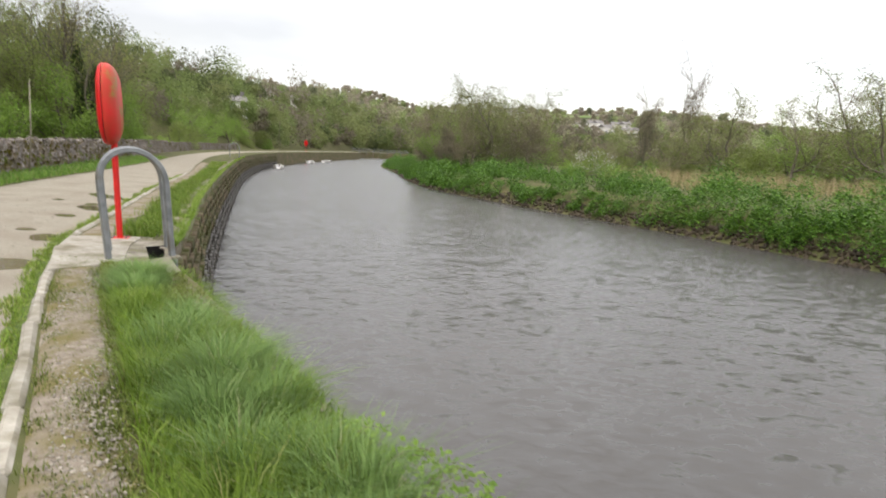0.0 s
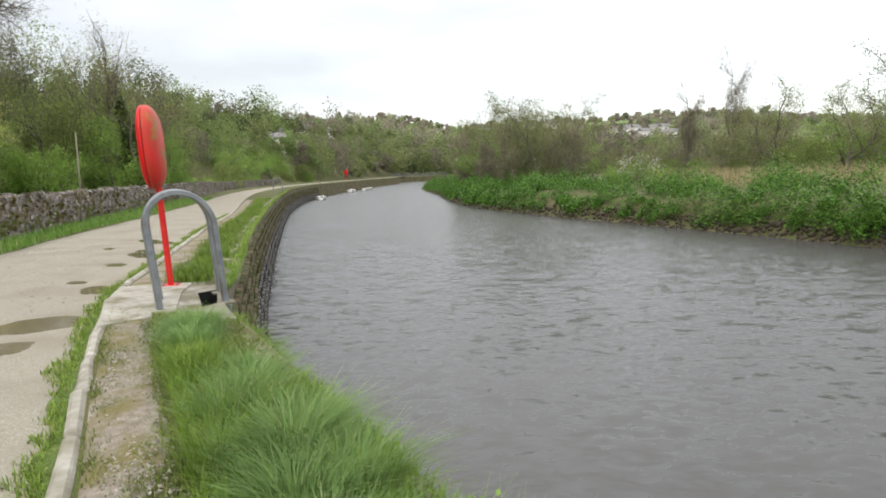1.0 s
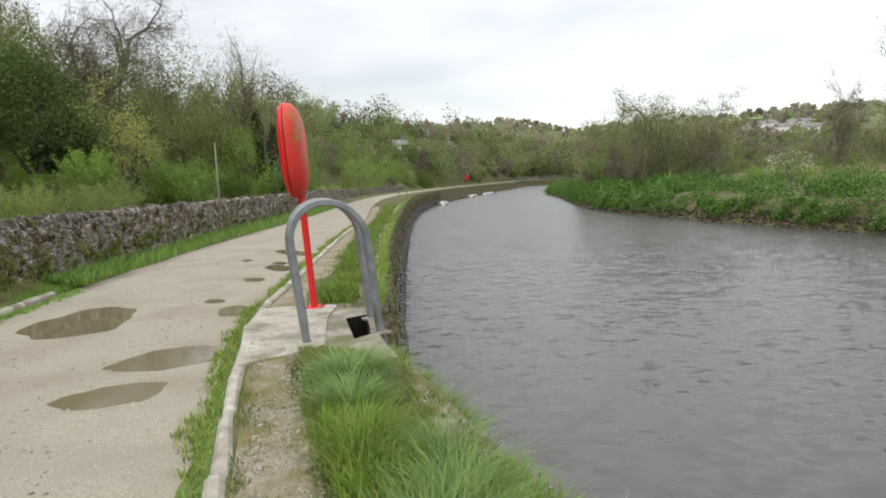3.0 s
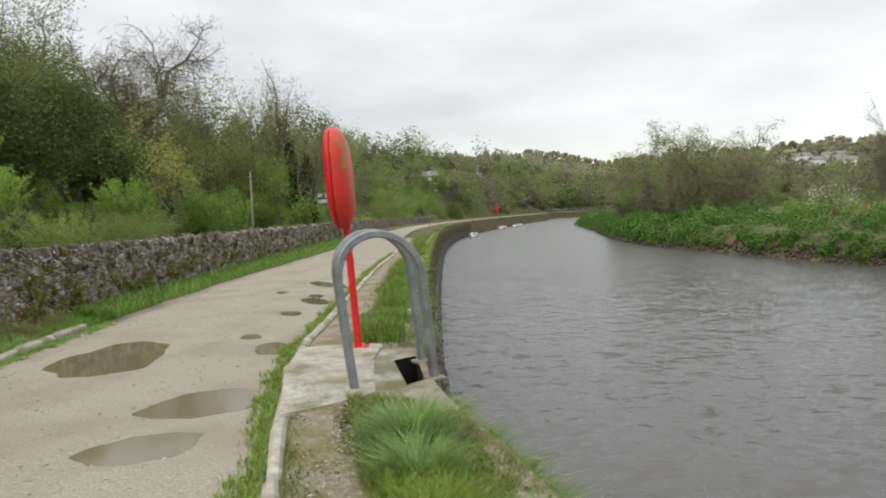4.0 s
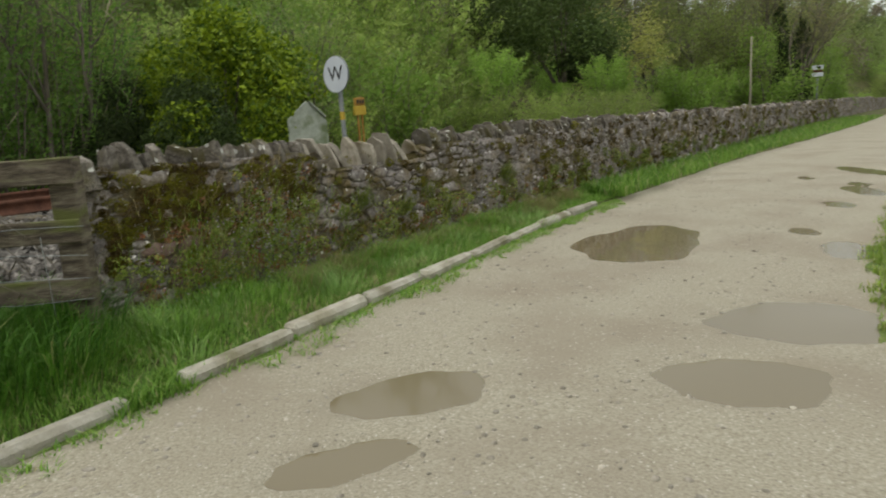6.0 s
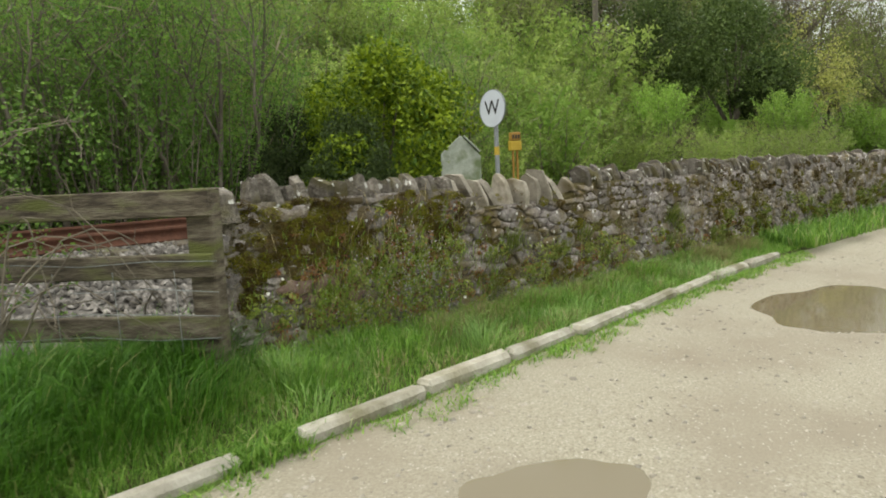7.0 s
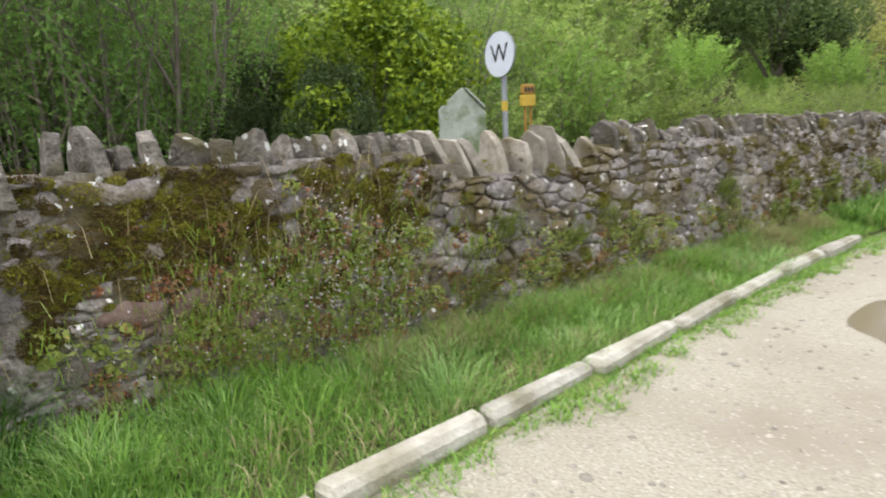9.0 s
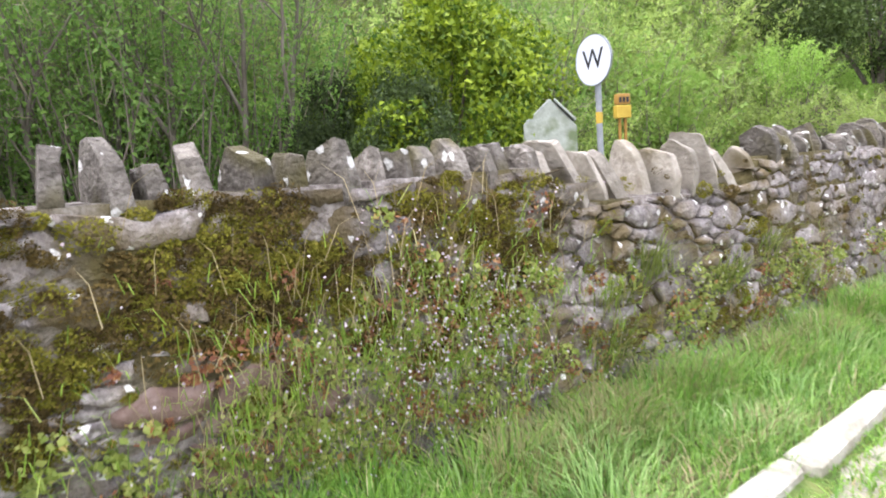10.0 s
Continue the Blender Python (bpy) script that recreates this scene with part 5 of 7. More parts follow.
def build_whistle_sign():
    root = thing("whistle_board", "round white railway board lettered W on a grey post", "sign", at=(-11.8, 8.3, 0.3), turn=0)
    root.matrix_world = pose(-11.78, 8.33, 0.3, 0, -1.5, 0)
    bm = bmesh.new()
    add_tube(bm, [(0, 0, -0.3), (0, 0, 1.68)], 0.035, 12)
    part("post", bm, M_GALV, root)
    bm = bmesh.new()
    add_tube(bm, [(0, 0, 1.0), (0, 0, 1.12)], 0.038, 12)
    part("band", bm, M_YELLOW, root, "yellow reflective band")
    disc = pose(0.0, -0.045, 1.67, 90, 0, 12)
    bm = bmesh.new()
    add_tube(bm, [disc @ Vector((0, 0, -0.008)), disc @ Vector((0, 0, 0.008))], 0.262, 40)
    board = part("board", bm, M_WHITE, root)
    t = text_mesh("W", 0.3, M_BLACK, disc @ pose(0, -0.0, 0.0105), board)
    bm = bmesh.new()
    rings = [[bm.verts.new(disc @ Vector((r * math.cos(a), r * math.sin(a), z))) for a in np.linspace(0, 2 * math.pi, 40, endpoint=False)] for r, z in ((0.262, 0.009), (0.27, 0.012), (0.27, -0.012), (0.262, -0.009))]
    for a, b in zip(rings, rings[1:]):
        for k in range(40):
            bm.faces.new((a[k], a[(k + 1) % 40], b[(k + 1) % 40], b[k]))
    part("rim", bm, M_GALV, board)


build_whistle_sign()


def build_marker():
    root = thing("marker_box", "small yellow trackside marker box on a rusty stake", "sign", at=(-12.36, 8.99, 0.3), turn=80)
    for s in (-0.035, 0.035):
        bm = bmesh.new()
        add_box(bm, (0.03, 0.03, 1.2), Matrix.Translation((s, 0, 0.5)), 0.003)
        part("stake", bm, M_ORANGE, root)
    bm = bmesh.new()
    add_box(bm, (0.19, 0.1, 0.15), Matrix.Translation((0, 0, 1.14)), 0.01)
    part("box", bm, M_YELLOW, root)
    bm = bmesh.new()
    add_box(bm, (0.17, 0.1, 0.13), Matrix.Translation((0, 0, 1.285)), 0.03, 2)
    cap = part("hood", bm, M_ORANGE, root, "orange-brown arched hood")
    for k in range(3):
        bm = bmesh.new()
        add_box(bm, (0.03, 0.004, 0.06), Matrix.Translation((-0.045 + 0.045 * k, -0.053, 1.28)))
        part("mark_bar", bm, M_BLACK, cap)


build_marker()


def build_cabinet():
    root = thing("trackside_hut", "low grey-green panelled trackside box with pitched lid", "cabinet", at=(-12.5, 8.1, 0.2), turn=62)
    bm = bmesh.new()
    prof = [(-0.3, 0), (0.3, 0), (0.3, 1.1), (0.0, 1.42), (-0.3, 1.15)]
    a = [bm.verts.new((x, -0.25, z)) for x, z in prof]
    b = [bm.verts.new((x, 0.25, z)) for x, z in prof]
    bm.faces.new(a[::-1])
    bm.faces.new(b)
    for k in range(5):
        bm.faces.new((a[k], a[(k + 1) % 5], b[(k + 1) % 5], b[k]))
    bmesh.ops.bevel(bm, geom=bm.edges[:], offset=0.015, segments=1, affect="EDGES")
    part("body", bm, M_GREYPANEL, root)
    bm = bmesh.new()
    add_box(bm, (0.34, 0.58, 0.025), pose(0.17, 0, 1.285, 0, 46, 0), 0.006)
    part("lid", bm, M_GREYPANEL, root)


build_cabinet()


def build_small_sign():
    root = thing("track_sign", "small white panel with dark bars on a thin post", "sign", at=(-19.95, 43.6, 0.3), turn=25)
    root.scale = (1.35, 1.35, 1.35)
    bm = bmesh.new()
    add_tube(bm, [(0, 0, -0.3), (0, 0, 1.75)], 0.03, 8)
    part("post", bm, M_GALV, root)
    for z in (1.62, 1.9):
        bm = bmesh.new()
        add_box(bm, (0.42, 0.02, 0.16), Matrix.Translation((0, -0.04, z)), 0.004)
        part("panel", bm, M_WHITE, root)
    bm = bmesh.new()
    add_box(bm, (0.4, 0.02, 0.09), Matrix.Translation((0, -0.035, 1.76)), 0.003)
    part("bar", bm, M_RUST, root, "dark red bar")
    bm = bmesh.new()
    add_box(bm, (0.14, 0.006, 0.11), Matrix.Translation((0.05, -0.055, 1.9)))
    part("bar", bm, M_BLACK, root)


build_small_sign()


def build_rail(offset, name="rail"):
    rows = np.concatenate([np.arange(-12, 40, 0.5), np.arange(40, 120, 3)])
    prof = [(-0.07, 0.0), (0.07, 0.0), (0.07, 0.015), (0.012, 0.03), (0.012, 0.1), (0.036, 0.115), (0.036, 0.15), (-0.036, 0.15), (-0.036, 0.115), (-0.012, 0.1), (-0.012, 0.03), (-0.07, 0.015)]
    v = [(WALL(y) - offset + dx, y, 0.5 + dz) for y in rows for dx, dz in prof]
    k = len(prof)
    f = []
    for i in range(len(rows) - 1):
        for j in range(k):
            f.append((i * k + j, i * k + (j + 1) % k, (i + 1) * k + (j + 1) % k, (i + 1) * k + j))
    return tagged(link_mesh(name, v, f, M_RUST), "rusty steel railway rail on ballast", "rail", "rails of the single track")


build_rail(4.2)
build_rail(5.64)
sleepers_bm = bmesh.new()
add_box(sleepers_bm, (2.5, 0.25, 0.13), None, 0.012)
sleeper0 = from_bm("sleeper", sleepers_bm, M_TIMBER)
tagged(sleeper0, "weathered timber railway sleeper bedded in ballast", "sleeper", "sleepers of the single track")
sleeper0.matrix_world = pose(WALL(-6) - 4.92, -6, 0.435, 0, 0, 15)
for k in range(1, 50):
    y = -6 + 0.68 * k
    copy_thing(sleeper0, pose(WALL(y) - 4.92, y, 0.435, 0, 0, wall_frame(y)[1]))


def build_ballast():
    """The bed under the track and the loose angular stones on it."""
    r = np.random.default_rng(5)
    offs = np.array([0.75, 1.0, 1.6, 2.3, 3.0, 3.55, 5.0, 6.6, 7.2])
    height = lambda o: np.interp(o, [0.75, 1.0, 2.3, 3.55, 6.6, 7.2], [-0.02, 0.06, 0.1, 0.46, 0.46, 0.1])
    rows = np.concatenate([np.arange(-10, 12, 0.4), np.arange(12, 110, 2.0)])
    v = [(WALL(y) - o, y, float(height(o)) + 0.012 * float(bumps(o, y, 0.2))) for y in rows for o in offs]
    k = len(offs)
    i = np.arange((len(rows) - 1) * k).reshape(len(rows) - 1, k)[:, :-1].ravel()
    tagged(link_mesh("ballast_bed", v, np.stack([i, i + 1, i + k + 1, i + k], 1), M_BALLAST, True), "grey stone bed under the railway track", "ballast", kind="structure")
    n = 11000
    y = r.uniform(-0.5, 5.5, n)
    off = r.uniform(0.8, 6.0, n)
    tet = np.array([(1, 0.3, -0.4), (-0.7, 0.9, -0.3), (-0.5, -1, -0.4), (0.2, 0.0, 0.8), (0.9, -0.6, 0.5)]) * 0.04
    fc = np.array([(0, 1, 3), (1, 2, 3), (2, 4, 3), (4, 0, 3), (2, 0, 4)])
    a = r.uniform(0, 2 * np.pi, n)
    rot = np.zeros((n, 3, 3))
    rot[:, 0, 0], rot[:, 0, 1], rot[:, 1, 0], rot[:, 1, 1], rot[:, 2, 2] = np.cos(a), -np.sin(a), np.sin(a), np.cos(a), 1
    v = np.einsum("nij,kj->nki", rot, tet) * r.uniform(0.5, 1.3, (n, 5, 1)) + np.stack([WALL(y) - off, y, height(off) + 0.015], 1)[:, None]
    f = fc[None] + 5 * np.arange(n)[:, None, None]
    tagged(link_mesh("ballast", v, f.reshape(-1, 3), M_BALLAST), "grey crushed-stone railway ballast", "ballast", kind="stuff")


build_ballast()


def build_pole(at, height):
    root = thing("telegraph_pole", "dark timber telegraph pole with crossarm and wires", "pole", at=at, turn=-20)
    bm = bmesh.new()
    add_tube(bm, [(0, 0, -0.5), (0, 0, height)], [0.15, 0.1], 10)
    part("post", bm, M_POLE, root)
    bm = bmesh.new()
    add_box(bm, (1.7, 0.1, 0.1), Matrix.Translation((0, -0.1, height - 0.35)), 0.01)
    arm = part("crossarm", bm, M_POLE, root)
    for k in (-0.75, -0.3, 0.3, 0.75):
        bm = bmesh.new()
        add_tube(bm, [(k, -0.1, height - 0.3), (k, -0.1, height - 0.16)], 0.035, 8)
        part("insulator", bm, M_WHITE, arm)
    return root


build_pole((-23.4, 19.5, 2.8), 4.6)
for dx in (0.0, 1.0):
    bm = bmesh.new()
    pts = []
    for k in range(21):
        t = k / 20
        pts.append((-23.4 + dx * 0.6 - 3 * t, 19.5 - 26 * t, 7.2 - 1.4 * math.sin(math.pi * t) + 1.2 * t))
    add_tube(bm, pts, 0.012, 4)
    tagged(from_bm("overhead_wire", bm, M_BLACK), "thin black overhead wire sagging from the pole", "wire")

# ---------------------------------------------------------------- trees and bushes
HILL = "trees and bushes on the wooded bank"
P_BARE = make_tree("bare_tree", 31, "tall bare spring tree with fine branches", 10.0, 0.34, 5, 3, 0.66, 300, L_OLIVE, 0.05, 0.3, lift=0.03, twigs=12000, group=HILL, twig_w=0.026)
P_BARE2 = make_tree("bare_tree", 37, "slender bare tree just coming into bud", 8.0, 0.11, 4, 3, 0.5, 500, L_OLIVE, 0.08, 0.3, twigs=2200, group=HILL)
P_ASH = make_tree("budding_tree", 33, "tree with thin brownish green spring leaf", 9.0, 0.15, 4, 3, 0.5, 10000, L_OLIVE, 0.075, 0.36, twigs=1600, group=HILL)
P_GREEN = make_tree("green_tree", 35, "broad tree in fresh green leaf", 7.5, 0.14, 4, 3, 0.6, 7000, L_SPRING, 0.13, 0.45, twigs=300, group=HILL)
P_PALE = make_tree("pale_tree", 41, "small tree with pale yellow-green young leaf", 5.0, 0.11, 4, 3, 0.75, 6500, L_PALE, 0.075, 0.22, lift=0.0, bole=0.5, group=HILL)
P_IVY = make_tree("slender_tree", 43, "tall thin tree with pale opening buds", 9.5, 0.14, 4, 3, 0.35, 2600, L_PALE, 0.05, 0.42, twigs=1400, group=HILL)
P_THICKET = make_tree("thicket_tree", 47, "thin multi-stemmed tree in mid green leaf", 6.0, 0.05, 3, 3, 0.4, 13000, L_THICKET, 0.04, 0.5, twigs=600, stems=5, group=HILL, bole=0.42)
B_FINE = make_brush("green_bush", 50, "wispy light green spring brush", 120, 3.0, 2.0, 10000, L_WILLOW, 0.05, 0.55, 500, HILL)
B_GREEN = make_brush("green_bush", 51, "upright bush in fresh green spring leaf", 100, 3.3, 2.1, 8000, L_SPRING, 0.07, 0.5, 300, HILL, fine=0.11)
B_MID = make_brush("green_bush", 49, "bush in light green spring leaf", 100, 3.2, 2.1, 7500, L_WILLOW, 0.07, 0.55, 300, HILL, fine=0.11)
B_GREEN2 = make_brush("green_bush", 52, "low spreading bush in fresh green leaf", 110, 2.6, 2.3, 7500, L_SPRING, 0.065, 0.7, 400, HILL, fine=0.1)
B_THICK = make_brush("thicket_bush", 48, "thin-stemmed thicket in mid green leaf", 90, 4.2, 2.0, 6500, L_THICKET, 0.045, 0.4, 150, HILL, fine=0.09)
B_OLIVE = make_bush("scrub_bush", 53, "brownish green scrub with bare twigs", (1.8, 1.8, 2.6), 18, 3600, L_OLIVE, 0.1, group=HILL, twigs=1300)
B_DARK = make_bush("evergreen_bush", 54, "dark evergreen holly-like bush", (2.6, 2.6, 4.2), 40, 13000, L_DARK, 0.12, group=HILL, lobe=0.75)
B_BROWN = make_bush("bare_bush", 56, "leafless brown thicket of fine twigs", (1.7, 1.7, 2.8), 14, 900, L_OLIVE, 0.08, group=HILL, twigs=1900)
# a dark bush by the railway; extra copies stand in for the conifer's shade
B_SHADE = make_bush("shady_evergreen", 59, "near-black evergreen bush, also added as shade under the conifer", (2.2, 2.2, 3.0), 45, 15000, L_DARK, 0.06, group=HILL, lobe=0.7, hollow=0.2)
B_IVY = make_bush("ivy_column", 58, "dark ivy wrapped round a tree trunk", (0.7, 0.7, 5.0), 22, 3600, L_DARK, 0.12, group=HILL)
B_GOLD = make_bush("golden_conifer", 57, "golden-green conifer bush behind the railway", (2.15, 2.0, 2.75), 75, 36000, L_YELLOW, 0.045, hollow=0.5, up=0.6, lobe=0.5)
P_SLIM = make_tree("slim_tree", 45, "slim grey-stemmed tree with sparse young leaf", 6.0, 0.055, 4, 2, 0.42, 5200, L_THICKET, 0.042, 0.45, twigs=250, stems=2, bole=0.36, group=HILL)
F_GREEN = make_bush("far_green_bush", 151, "green bush on the wooded bank", (2.4, 2.4, 3.6), 22, 4200, L_SPRING, 0.105, stems=5, group=HILL)
F_OLIVE = make_bush("far_scrub", 152, "olive-brown scrub on the wooded bank", (2.4, 2.4, 3.8), 22, 3900, L_OLIVE, 0.1, stems=5, group=HILL, twigs=500)
F_TREE = make_tree("far_tree", 153, "brownish budding tree on the wooded bank", 9.0, 0.16, 3, 3, 0.55, 5000, L_OLIVE, 0.085, 0.36, twigs=1300, group=HILL, twig_w=0.035)
F_TREE2 = make_tree("far_tree", 154, "green tree on the wooded bank", 8.0, 0.16, 3, 3, 0.6, 6000, L_SPRING, 0.095, 0.36, twigs=300, group=HILL, twig_w=0.035)
F_BARE = make_tree("far_bare_tree", 155, "bare grey-brown riverside tree", 9.0, 0.13, 3, 3, 0.42, 200, L_OLIVE, 0.12, 0.5, twigs=3400, group=HILL, twig_w=0.035)
F_TWIN = make_tree("windswept_bare_tree", 162, "tall bare tree with fine twigs on the far shore", 11.0, 0.13, 4, 3, 0.4, 60, L_BROWN, 0.1, 0.4, twigs=4200, group=HILL, twig_w=0.024)
B_HOLLY = make_bush("deep_green_bush", 55, "broad dark green bush on the slope", (3.0, 3.0, 4.4), 46, 19000, L_HOLLY, 0.075, group=HILL, lobe=0.85)
used = set()


def plant(proto, x, y, s=1.0, turn=0.0, z=None, stretch=1.0):
    z = land_z(x, y) if z is None else z
    m = pose(x, y, z, 0, 0, turn) @ Matrix.Diagonal((s, s, s * stretch, 1))
    if proto.name not in used:
        used.add(proto.name)
        proto.matrix_basis = m
        return proto
    return copy_thing(proto, m)


# single plants that stand out
for x, y, s, p in ((-26.5, 38.0, 0.95, P_ASH), (-24.5, 40.5, 0.85, P_ASH), (-22.5, 45.5, 0.85, P_ASH), (-31.0, 45.0, 0.9, P_ASH), (-26.0, 47.0, 0.95, P_ASH), (-20.5, 39.5, 0.6, P_GREEN), (-33.0, 38.0, 0.85, P_ASH), (-24.0, 36.0, 0.6, P_GREEN), (-22.0, 49.0, 0.8, P_GREEN), (-24.5, 52.0, 0.9, P_ASH), (-28.0, 35.5, 0.75, P_GREEN), (-30.5, 50.0, 0.9, P_ASH), (-22.5, 41.5, 0.7, P_ASH)):
    plant(p, x, y, s * 1.12, 77 * x)
plant(P_GREEN, -27.5, 27.5, 0.75, 15)
plant(B_MID, -24.6, 23.0, 1.2, 95)
plant(B_MID, -23.4, 19.4, 1.2, 15)
plant(B_FINE, -21.6, 16.6, 1.15, 215)
plant(B_GREEN, -22.9, 36.0, 1.15, 40)
plant(P_ASH, -29.0, 23.5, 0.85, 95)
plant(P_ASH, -31.5, 27.0, 0.85, 195)
plant(P_BARE2, -27.5, 20.5, 0.95, 10)
plant(B_DARK, -28.6, 21.8, 0.9, 10, 7.0)
plant(P_ASH, -25.5, 17.0, 0.8, 265)
plant(P_GREEN, -24.5, 12.0, 0.75, 225)
plant(P_GREEN, -33.0, 24.0, 0.9, 130)
plant(P_ASH, -27.0, 27.5, 0.8, 50)
plant(P_SLIM, -13.7, 4.7, 1.0, 80, 0.2)
plant(P_SLIM, -13.9, 4.1, 0.9, 200, 0.2)
plant(P_SLIM, -13.2, 2.6, 0.9, 300, 0.2)
for x, y, s in ((-13.6, 3.4, 0.85), (-14.6, 4.9, 0.95), (-13.4, 1.7, 0.85), (-15.2, 3.0, 1.1), (-14.6, 0.6, 1.0), (-16.4, 5.4, 1.15)):
    plant(B_THICK, x, y, s, 97 * y, 0.2)
plant(B_GOLD, -14.4, 7.35, 1.2, 30, 0.15)
# dark bushes added before and inside the conifer, in place of its own shade
plant(B_SHADE, -13.1, 6.55, 0.5, 40, 0.1, 1.3)
plant(B_SHADE, -14.7, 6.7, 0.72, 120, 0.1)
plant(B_HOLLY, -21.0, 23.8, 1.0, 0, 2.6)
plant(B_HOLLY, -22.6, 21.6, 0.85, 70, 3.2)
plant(B_DARK, -20.3, 24.6, 0.6, 20, 2.4)
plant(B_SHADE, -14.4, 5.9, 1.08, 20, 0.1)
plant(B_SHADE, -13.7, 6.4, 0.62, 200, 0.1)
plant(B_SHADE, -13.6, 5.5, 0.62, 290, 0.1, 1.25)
# small near-black copies added as shade along the conifer's foot
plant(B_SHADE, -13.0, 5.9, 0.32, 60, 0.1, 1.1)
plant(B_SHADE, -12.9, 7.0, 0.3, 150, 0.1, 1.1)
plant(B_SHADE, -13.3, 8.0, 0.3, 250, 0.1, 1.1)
plant(B_GREEN, -19.4, 18.6, 0.5, 20, 1.8)
plant(B_GREEN, -17.6, 22.2, 0.45, 200, 1.6)
plant(B_FINE, -16.0, 17.6, 0.5, 100, 0.5)
plant(B_FINE, -15.4, 19.6, 0.5, 10, 0.3)
plant(B_FINE, -16.4, 21.4, 0.5, 190, 0.5)
plant(B_SHADE, -15.6, 4.4, 0.7, 80, 0.1)
plant(B_SHADE, -16.2, 2.9, 0.65, 160, 0.1)
plant(P_PALE, -23.8, 32.5, 1.0, 40, 2.6)
plant(P_BARE, -31.4, 40.2, 1.05, 0, 5.0)
plant(P_ASH, -28.5, 28.5, 1.1, 20)
plant(P_ASH, -26.4, 27.0, 0.95, 140)
plant(P_ASH, -31.0, 31.0, 1.1, 250)
plant(P_GREEN, -30.0, 28.0, 1.1, 70)
plant(P_GREEN, -27.6, 25.6, 0.95, 160)
plant(P_ASH, -30.5, 22.8, 1.0, 260)
plant(P_BARE2, -27.9, 44.2, 1.1, 60, 3.6)
plant(P_IVY, -21.9, 43.1, 1.08, 10, 1.4)
plant(B_IVY, -21.9, 43.1, 1.0, 10, 1.4)
plant(P_IVY, -19.2, 40.0, 0.75, 120, 0.6)
plant(B_IVY, -19.2, 40.0, 0.9, 120, 0.6)

r = random.Random(99)


def clear_of_track(x, y):
    """Keeps the golden conifer and the signs free of scrub."""
    return math.hypot(x + 14.2, y - 7.2) > 2.3 and x < -13.6 - 0.4 * y * (y > 0)


# scrub right behind the railway and up the wooded slope, thinning with distance
for d0, d1, step, s0, s1, kinds in ((7.4, 8.8, 1.2, 0.55, 0.8, (B_GREEN, B_GREEN2, B_GREEN2, B_OLIVE, B_GREEN)),
                                    (9.5, 12, 1.5, 0.75, 1.05, (B_GREEN, B_OLIVE, B_GREEN2, B_GREEN, B_BROWN)),
                                    (12.5, 16, 2.0, 0.9, 1.2, (B_GREEN, B_OLIVE, B_GREEN2, P_THICKET, B_GREEN)),
                                    (17, 23, 2.8, 0.8, 1.1, (F_GREEN, F_OLIVE, F_TREE, F_TREE2, F_GREEN)),
                                    (24, 34, 3.6, 0.9, 1.2, (F_TREE, F_TREE2, F_OLIVE, F_TREE, F_GREEN)),
                                    (36, 52, 9.0, 1.0, 1.3, (F_TREE, F_TREE2, F_TREE, F_OLIVE)),
                                    (54, 80, 24.0, 1.1, 1.4, (F_TREE, F_TREE, F_TREE2))):
    y = -4.0
    while y < 150:
        k = 1.0 if y < 45 else 1.5 if y < 90 else 2.0
        x = WALL(y) - r.uniform(d0, d1)
        p = r.choice(kinds)
        if y < 17 and d0 < 12:
            p = r.choice((B_FINE, B_FINE, B_FINE, B_GREEN))
        if y < 18 and d0 > 12 and d0 < 30:
            p = r.choice((B_MID, B_MID, B_OLIVE))
        if d0 > 20 and 18 <= y < 60:
            p = r.choice((F_GREEN, F_OLIVE, F_OLIVE, F_GREEN, F_TREE2))
        if y > 34 and not (d0 > 20 and y < 60):
            p = r.choice((F_GREEN, F_OLIVE, F_TREE) if d0 < 12 else (F_TREE, F_OLIVE, F_TREE2))
        away, turn = math.hypot(x + 1, y - 2), math.degrees(math.atan2(-x - 1, y - 2))
        low = 1.0
        if away > 24 and 28 < turn < 50:
            p, low = r.choice((B_GREEN2, B_OLIVE, F_GREEN, B_BROWN)), 0.72
        behind = math.degrees(math.atan2(-x - 3.3, y - 3.4))
        if 8 < away <= 25 and 30 < behind < 45:
            low = 0.5
        if away < 7.5 + 16 and p in (F_TREE, F_OLIVE):
            p = B_GREEN
        if clear_of_track(x, y):
            plant(p, x, y, r.uniform(s0, s1) * low * (1.0 if y < 60 else 1.15), r.uniform(0, 360), None, r.uniform(0.85, 1.1))
        y += step * k * r.uniform(0.75, 1.25)
# wispy brush on the foot of the slope beyond the signs
for k in range(26):
    y = r.uniform(7.5, 19)
    x = WALL(y) - 7.4 - 6 * r.random()
    behind = math.degrees(math.atan2(-x - 3.3, y - 3.4))
    if 46 < behind < 68 and math.hypot(x + 14.4, y - 7.3) > 2.6:
        plant(r.choice((B_FINE, B_FINE, B_MID, B_GREEN)), x, y, r.uniform(0.6, 1.0), r.uniform(0, 360))
# light green thicket behind the fence
for x, y, s, p in ((-13.0, 1.2, 0.8, P_THICKET), (-14.5, -0.6, 0.9, P_THICKET), (-12.6, -1.6, 0.75, P_THICKET), (-16.0, 2.4, 0.95, P_THICKET), (-17.0, 5.2, 0.9, P_THICKET), (-16.6, 9.4, 0.75, P_THICKET), (-14.0, 3.2, 0.7, P_THICKET)):
    plant(p, x, y, s, r.uniform(0, 360), 0.2)

